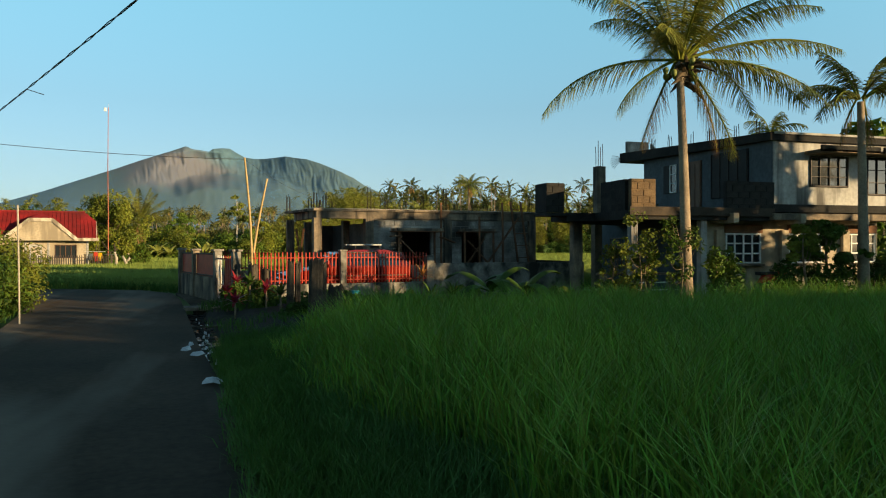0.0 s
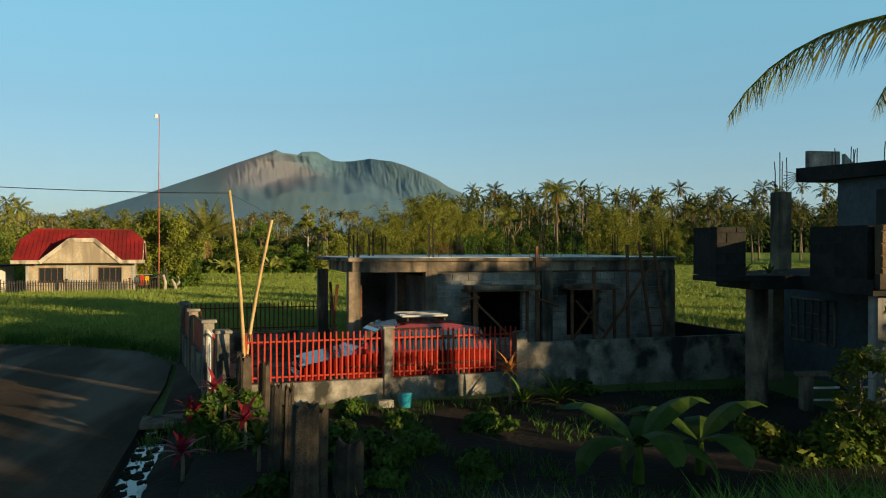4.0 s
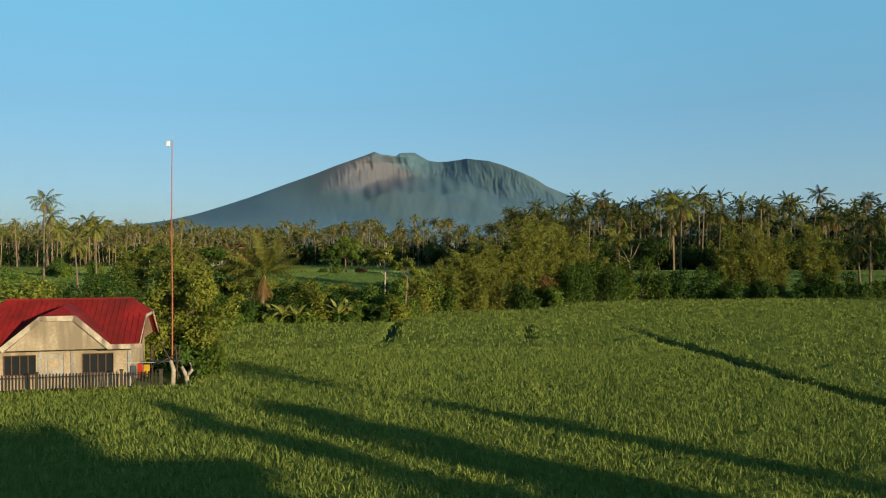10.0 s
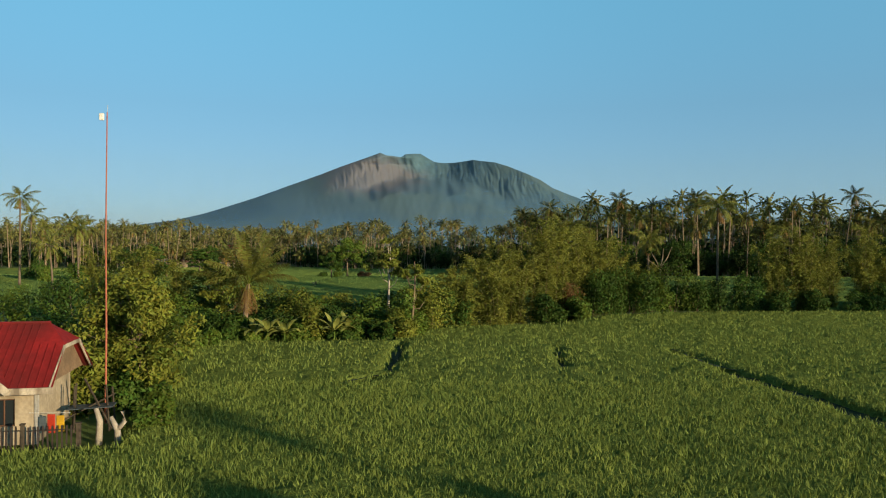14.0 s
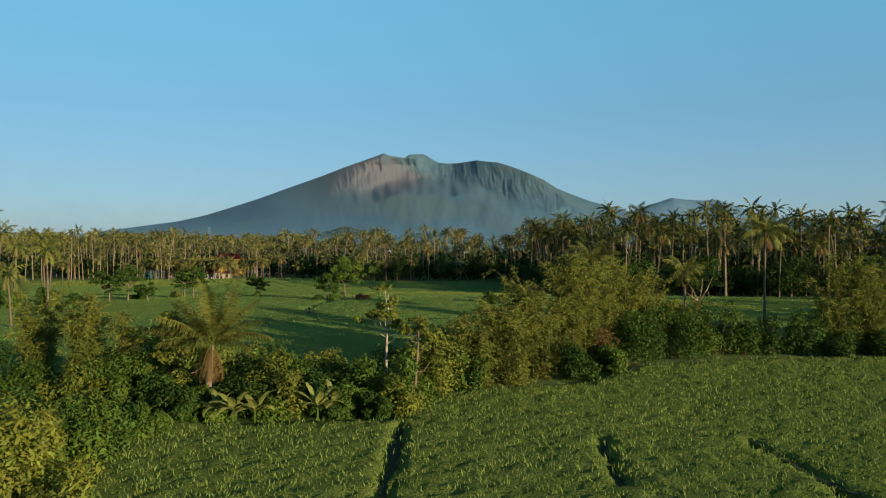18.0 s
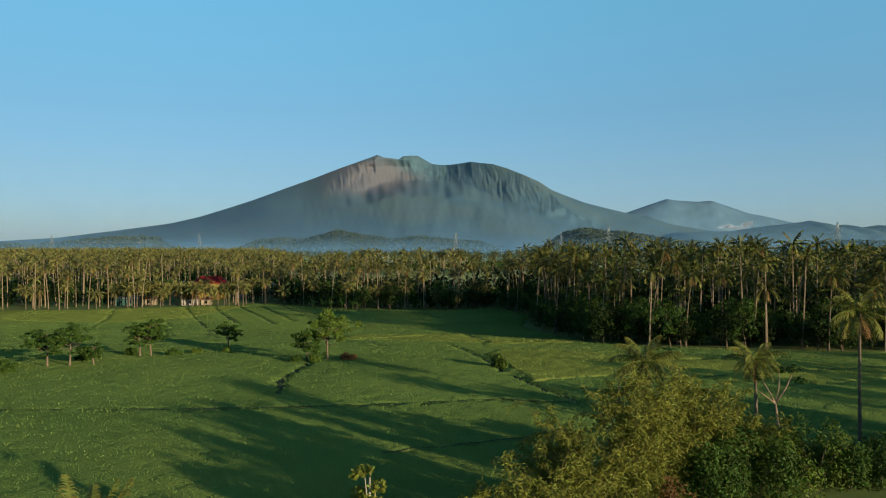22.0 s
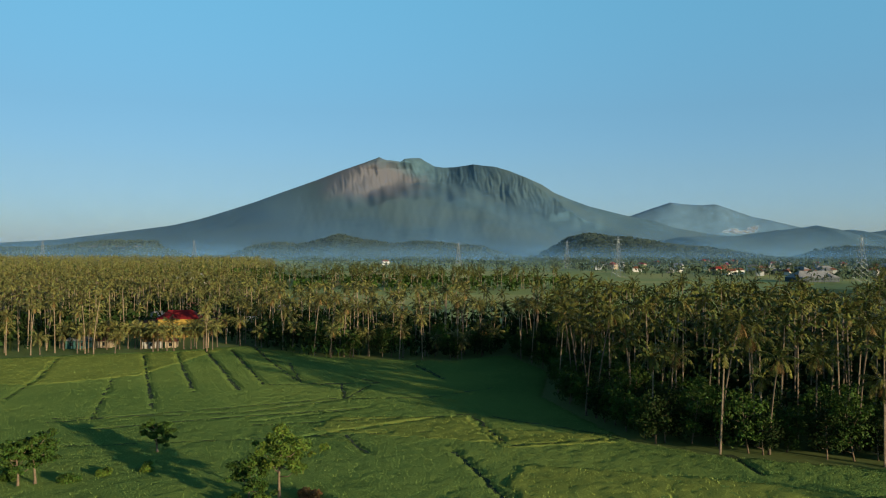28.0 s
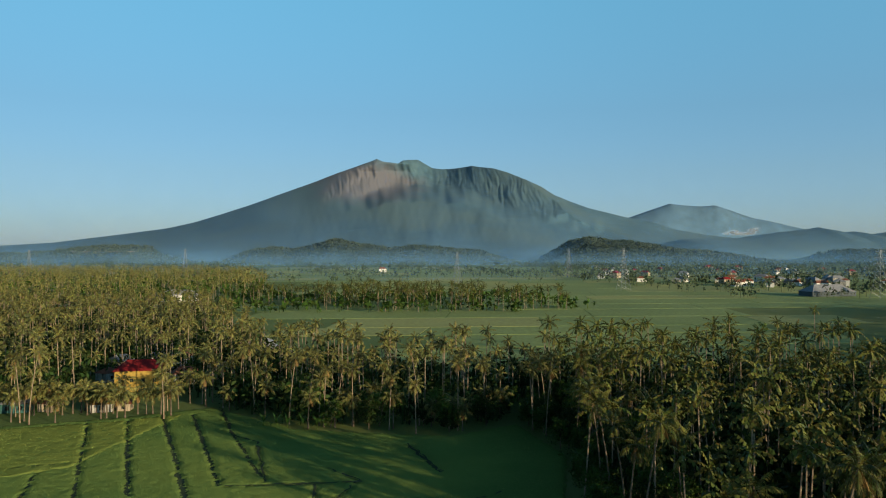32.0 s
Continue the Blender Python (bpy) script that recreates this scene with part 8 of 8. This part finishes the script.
for i, (x, y, h, s) in enumerate([(-6.2, 23.4, 1.6, 1.0), (-7.0, 26.5, 2.6, 1.5), (-5.9, 20.8, 1.8, 1.0), (-8.6, 29.5, 1.8, 1.2), (-7.2, 18.5, 2.2, 1.3), (-9.5, 25, 3.0, 1.6), (-9.0, 20, 3.2, 1.6), (-7.4, 29.2, 1.4, 0.9)]):
    shrub("dense roadside bush with bright leaves", x, y, h, s, 770 + i, (LEAF, LEAFY, LEAFDARK)[i % 3], 3600, 0.06, group="roadside bushes")
pole = root("thin_pole", -4.9, 20.0, -0.1, 0, "thin grey pole beside the road", "pole")
Mesh().tube([(0, 0, 0), (-0.01, 0, 1.5), (-0.03, 0, 3.0)], 0.022, 6).part("shaft", PALEBARK, pole)
bk = root("bucket", 3.75, 23.05, 0.2, 0, "turquoise plastic bucket by the low wall", "bucket")
Mesh().tube([(0, 0, 0), (0, 0, 0.02), (0, 0, 0.3), (0, 0, 0.31)], [0.11, 0.115, 0.15, 0.155], 16).part("pail", BUCKET, bk, smooth=True)
Mesh().tube([(0.15 * math.cos(a), 0, 0.3 + 0.12 * math.sin(a)) for a in np.linspace(0, math.pi, 9)], 0.005, 4).part("handle", IRON, bk)
hb = root("hollow_block", 3.35, 23.0, 0.2, 12, "grey hollow concrete block", "block")
Mesh().box((0, 0, 0.1), (0.32, 0.15, 0.2)).part("block_body", BLOCK, hb)
rl = np.random.RandomState(12)
LITTER = mat("white_litter", (0.7, 0.72, 0.74), (0.5, 0.52, 0.55), 6, 0.7, 0.3)
for i in range(17):
    if i < 5:
        x, y, s = [(-0.25, 10.6, 0.2), (-0.55, 13.3, 0.18), (-0.78, 14.2, 0.2), (-0.72, 14.7, 0.14), (-0.2, 12.2, 0.08)][i]
    else:
        y = rl.uniform(14.5, 22)
        x, s = -0.36 - 0.086 * (y - 15) + rl.normal(0, 0.1), rl.uniform(0.03, 0.09)
    lt = root("litter", x, y, 0.03 if i < 5 else -0.115, rl.uniform(0, 180), "crumpled white plastic litter at the road's edge", "litter", "roadside litter")
    pts = [(s * math.cos(a) * rl.uniform(0.5, 1), s * 0.55 * math.sin(a) * rl.uniform(0.5, 1), rl.uniform(0, 0.05)) for a in np.linspace(0, 5.5, 7)]
    Mesh().add(pts + [(p[0] * 0.6, p[1] * 0.6, p[2] + 0.05) for p in pts], [list(range(7))[::-1], list(range(7, 14))] + [[j, (j + 1) % 7, 7 + (j + 1) % 7, 7 + j] for j in range(7)]).part("scrap", LITTER, lt)
# roadside ditch: an earth channel with still water, a plank over it and lumps of mud
dy = np.linspace(13.6, 23.3, 70)
prof = np.array([(-0.12, -0.06), (0.03, -0.05), (0.09, -0.22), (0.25, -0.26), (0.42, -0.22), (0.52, -0.11), (0.64, -0.02), (0.85, 0.05), (1.25, 0.07), (1.6, -0.05)])
DS, DY = np.meshgrid(prof[:, 0], dy)
DX = -0.6 - 0.086 * (DY - 15) + DS + (DS > 0.1) * 0.07 * wav(DY, DS * 2, 0.9, 71)
DZ = np.interp(DS, prof[:, 0], prof[:, 1]) + (DS > 0.05) * 0.05 * wav(DX, DY, 0.45, 72)
n, di = len(prof), np.arange(len(prof) * len(dy)).reshape(len(dy), len(prof))
bank = Mesh().add(np.stack([DX, DY, DZ], -1).reshape(-1, 3), np.stack([di[:-1, :-1], di[:-1, 1:], di[1:, 1:], di[1:, :-1]], -1).reshape(-1, 4).tolist()).part("ditch_bank", EARTH, smooth=True)
tagged(bank, "dark muddy banks of the roadside ditch", "ditch", kind="structure")
dw = Mesh().prism([(-0.46, 13.8), (-1.27, 23.2), (-0.68, 23.2), (0.13, 13.8)], -0.3, -0.12).part("ditch_water", WATER)
tagged(dw, "still water in the roadside ditch, bright with sky", "water", kind="structure")
lumps = Mesh()
for i in range(120):
    y = rl.uniform(14, 22.8)
    x, s = -0.33 - 0.086 * (y - 15) + rl.uniform(-0.24, 0.24), rl.uniform(0.04, 0.12)
    lumps.prism([(x + s * math.cos(a) * rl.uniform(0.6, 1), y + 1.5 * s * math.sin(a) * rl.uniform(0.6, 1)) for a in np.linspace(0, 5.3, 7)], -0.2, -0.118 + rl.uniform(0.004, 0.02))
tagged(lumps.part("mud_lumps", EARTH), "lumps of mud and scum in the ditch water", "mud", kind="stuff")
plank = root("plank", -0.5, 18.4, 0.0, 3, "grey plank laid over the roadside ditch", "plank")
Mesh().box((0, 0, 0.0), (0.95, 0.16, 0.05)).part("board", GREYWOOD, plank)
dr = root("culvert_slab", -0.7, 23.4, 0.02, 8, "flat concrete slab bridging the roadside drain", "slab")
Mesh().box((0, 0, 0.03), (1.3, 0.8, 0.1)).part("slab_body", CONC, dr)
# overhead wires
WIRE = mat("black_cable", (0.03, 0.03, 0.03), None, 4, 0.6, 0.0)


def cable(a, b, sag, r, label):
    s = np.linspace(0, 1, 24)
    a, b = np.array(a), np.array(b)
    c = root("overhead_cable", *a, 0, label, "cable", "overhead cables")
    Mesh().tube((b - a) * s[:, None] - np.array([0, 0, 1])[None] * (4 * sag * s * (1 - s))[:, None], r, 5, False).part("cable_run", WIRE, c)


cable((-9.0, 22, 4.9), (0.4, 22.5, 4.45), 0.15, 0.008, "thin black wire sagging from the bamboo pole")
cable((0.4, 22.5, 4.45), (2.6, 25.6, 3.6), 0.1, 0.004, "thin black wire from the pole to the house")
tw = np.linspace(0, 1, 90)
line = np.array([-8.6, 23.5, 3.63]) + tw[:, None] * np.array([12.4, -26.4, 0.85]) - np.array([0, 0, 1]) * (0.6 * tw * (1 - tw))[:, None]
tc_ = root("overhead_cable", *line[0], 0, "twisted black cable crossing above the road", "cable", "overhead cables")
for ph in (0, 3.14):
    Mesh().tube(line - line[0] + 0.009 * np.stack([np.cos(tw * 160 + ph), 0 * tw, np.sin(tw * 160 + ph)], -1), 0.0055, 5, False).part("strand", WIRE, tc_)
Mesh().tube([line[44] - line[0], line[44] - line[0] + np.array([0.2, 0, -0.06])], 0.005, 4).part("loose_end", WIRE, tc_)

# ------------------------------------------------------------------ far buildings and pylons
def far_house(x, y, w, d, h, wallm, roofm, rz=0.0, label="small house among the palms", z=None):
    ob = root("small_house", x, y, float(gz(x, y)) if z is None else z, rz, label, "house", "distant houses")
    Mesh().box((0, 0, h / 2), (w, d, h)).part("wall", wallm, ob)
    rh_ = d * 0.32
    vs = [(-w / 2 - 0.5, -d / 2 - 0.5, h), (w / 2 + 0.5, -d / 2 - 0.5, h), (w / 2 + 0.5, d / 2 + 0.5, h), (-w / 2 - 0.5, d / 2 + 0.5, h), (-w / 2 * 0.6, 0, h + rh_), (w / 2 * 0.6, 0, h + rh_)]
    Mesh().add(vs, [[0, 1, 5, 4], [2, 3, 4, 5], [1, 2, 5], [3, 0, 4], [3, 2, 1, 0]]).part("roof", roofm, ob)
    for i in range(max(1, int(w / 3))):
        Mesh().box((-w / 2 + w * (i + 0.5) / max(1, int(w / 3)), -d / 2 - 0.02, h * 0.55), (0.9, 0.08, 1.0)).part("window", GLASS, ob)
    return ob


YELLOW = mat("yellow_paint", (0.45, 0.3, 0.06), (0.35, 0.23, 0.05), 1, 0.8)
GREYROOF = mat("grey_sheet_roof", (0.3, 0.31, 0.33), (0.2, 0.21, 0.23), 0.4, 0.5)
RUSTROOF = mat("rusty_sheet_roof", (0.25, 0.1, 0.06), (0.16, 0.07, 0.045), 0.4, 0.7)
TEAL = mat("teal_paint", (0.05, 0.14, 0.13), (0.04, 0.11, 0.1), 0.6, 0.8)
far_house(-72.8, 338, 12, 8, 5.8, YELLOW, REDROOF, 8, "yellow two-storey house with a red roof among palms")
far_house(-71.5, 310, 5, 4, 2.0, PLASTER, PALMDRY, 12, "thatched pale hut at the grove's edge")
far_house(-66.5, 311, 3, 3, 1.8, TANWALL, RUSTROOF, 5, "small pale shed at the grove's edge")
far_house(-92, 310, 6, 4, 2.2, TEAL, GREYROOF, 5, "teal shed with a grey roof behind palm trunks")
far_house(-85, 311, 4, 3, 2.0, TANWALL, RUSTROOF, 5, "small pale shed at the grove's edge")
rv = np.random.RandomState(33)
for i in range(14):
    x, y = rv.uniform(-95, -50), rv.uniform(345, 420)
    far_house(x, y, rv.uniform(5, 9), rv.uniform(4, 6), rv.uniform(2.4, 3.4), (WHITE, PLASTER, TANWALL)[i % 3], (GREYROOF, RUSTROOF, GREYROOF)[i % 3], rv.uniform(0, 90), "sheet-roofed house hidden among palms")
far_house(-175, 690, 26, 12, 5, WHITE, GREYROOF, 4, "long pale hall beyond the grove")
far_house(345, 735, 40, 18, 4, BLUEWALL, GREYROOF, 8, "large grey-roofed shed by the village")
far_house(-57, 1374, 12, 9, 6, WHITE, RUSTROOF, 10, "white farmstead far out on the plain")
for i in range(70):
    x, y = (rv.normal(405, 55), rv.normal(925, 45)) if i % 2 else (rv.uniform(230, 800), rv.uniform(900, 1500))
    far_house(x, y, rv.uniform(8, 16), rv.uniform(7, 10), rv.uniform(3, 7), (WHITE, PLASTER, TANWALL, WHITE)[i % 4], (GREYROOF, RUSTROOF, REDROOF, GREYROOF)[(i * 7) % 4], rv.uniform(0, 180), "village house on the far plain")
STEEL = mat("galvanised_steel", (0.26, 0.29, 0.31), (0.2, 0.23, 0.25), 0.5, 0.5, 0, metal=0.4)


def pylon(x, y, h):
    ob = root("pylon", x, y, 0, 10, "steel lattice power pylon on the plain", "pylon", "power pylons")
    w0, w1 = h * 0.13, h * 0.022
    for sx in (-1, 1):
        for sy in (-1, 1):
            Mesh().tube([(sx * w0, sy * w0, 0), (sx * w1 * 2, sy * w1 * 2, h * 0.6), (sx * w1 * 0.6, sy * w1 * 0.6, h)], 0.16, 4).part("leg", STEEL, ob)
    lv = np.linspace(0.02, 0.95, 9)
    for a, b in zip(lv, lv[1:]):
        wa, wb = (np.interp(v, [0, 0.6, 1], [w0, w1 * 2, w1 * 0.6]) for v in (a, b))
        for sy in (-1, 1):
            Mesh().tube([(-wa, sy * wa, a * h), (wb, sy * wb, b * h)], 0.09, 3).part("brace", STEEL, ob)
            Mesh().tube([(wa, sy * wa, a * h), (-wb, sy * wb, b * h)], 0.09, 3).part("brace", STEEL, ob)
    for z, w in ((0.68, 0.17), (0.8, 0.14), (0.92, 0.11)):
        Mesh().tube([(-h * w, 0, z * h), (0, 0, z * h + 0.8), (h * w, 0, z * h)], 0.14, 4).part("crossarm", STEEL, ob)


for x, y, h in ((46, 930, 36), (196, 815, 40), (-327, 1190, 40), (-550, 1200, 38), (363, 692, 40), (212, 1150, 40)):
    pylon(x, y, h)
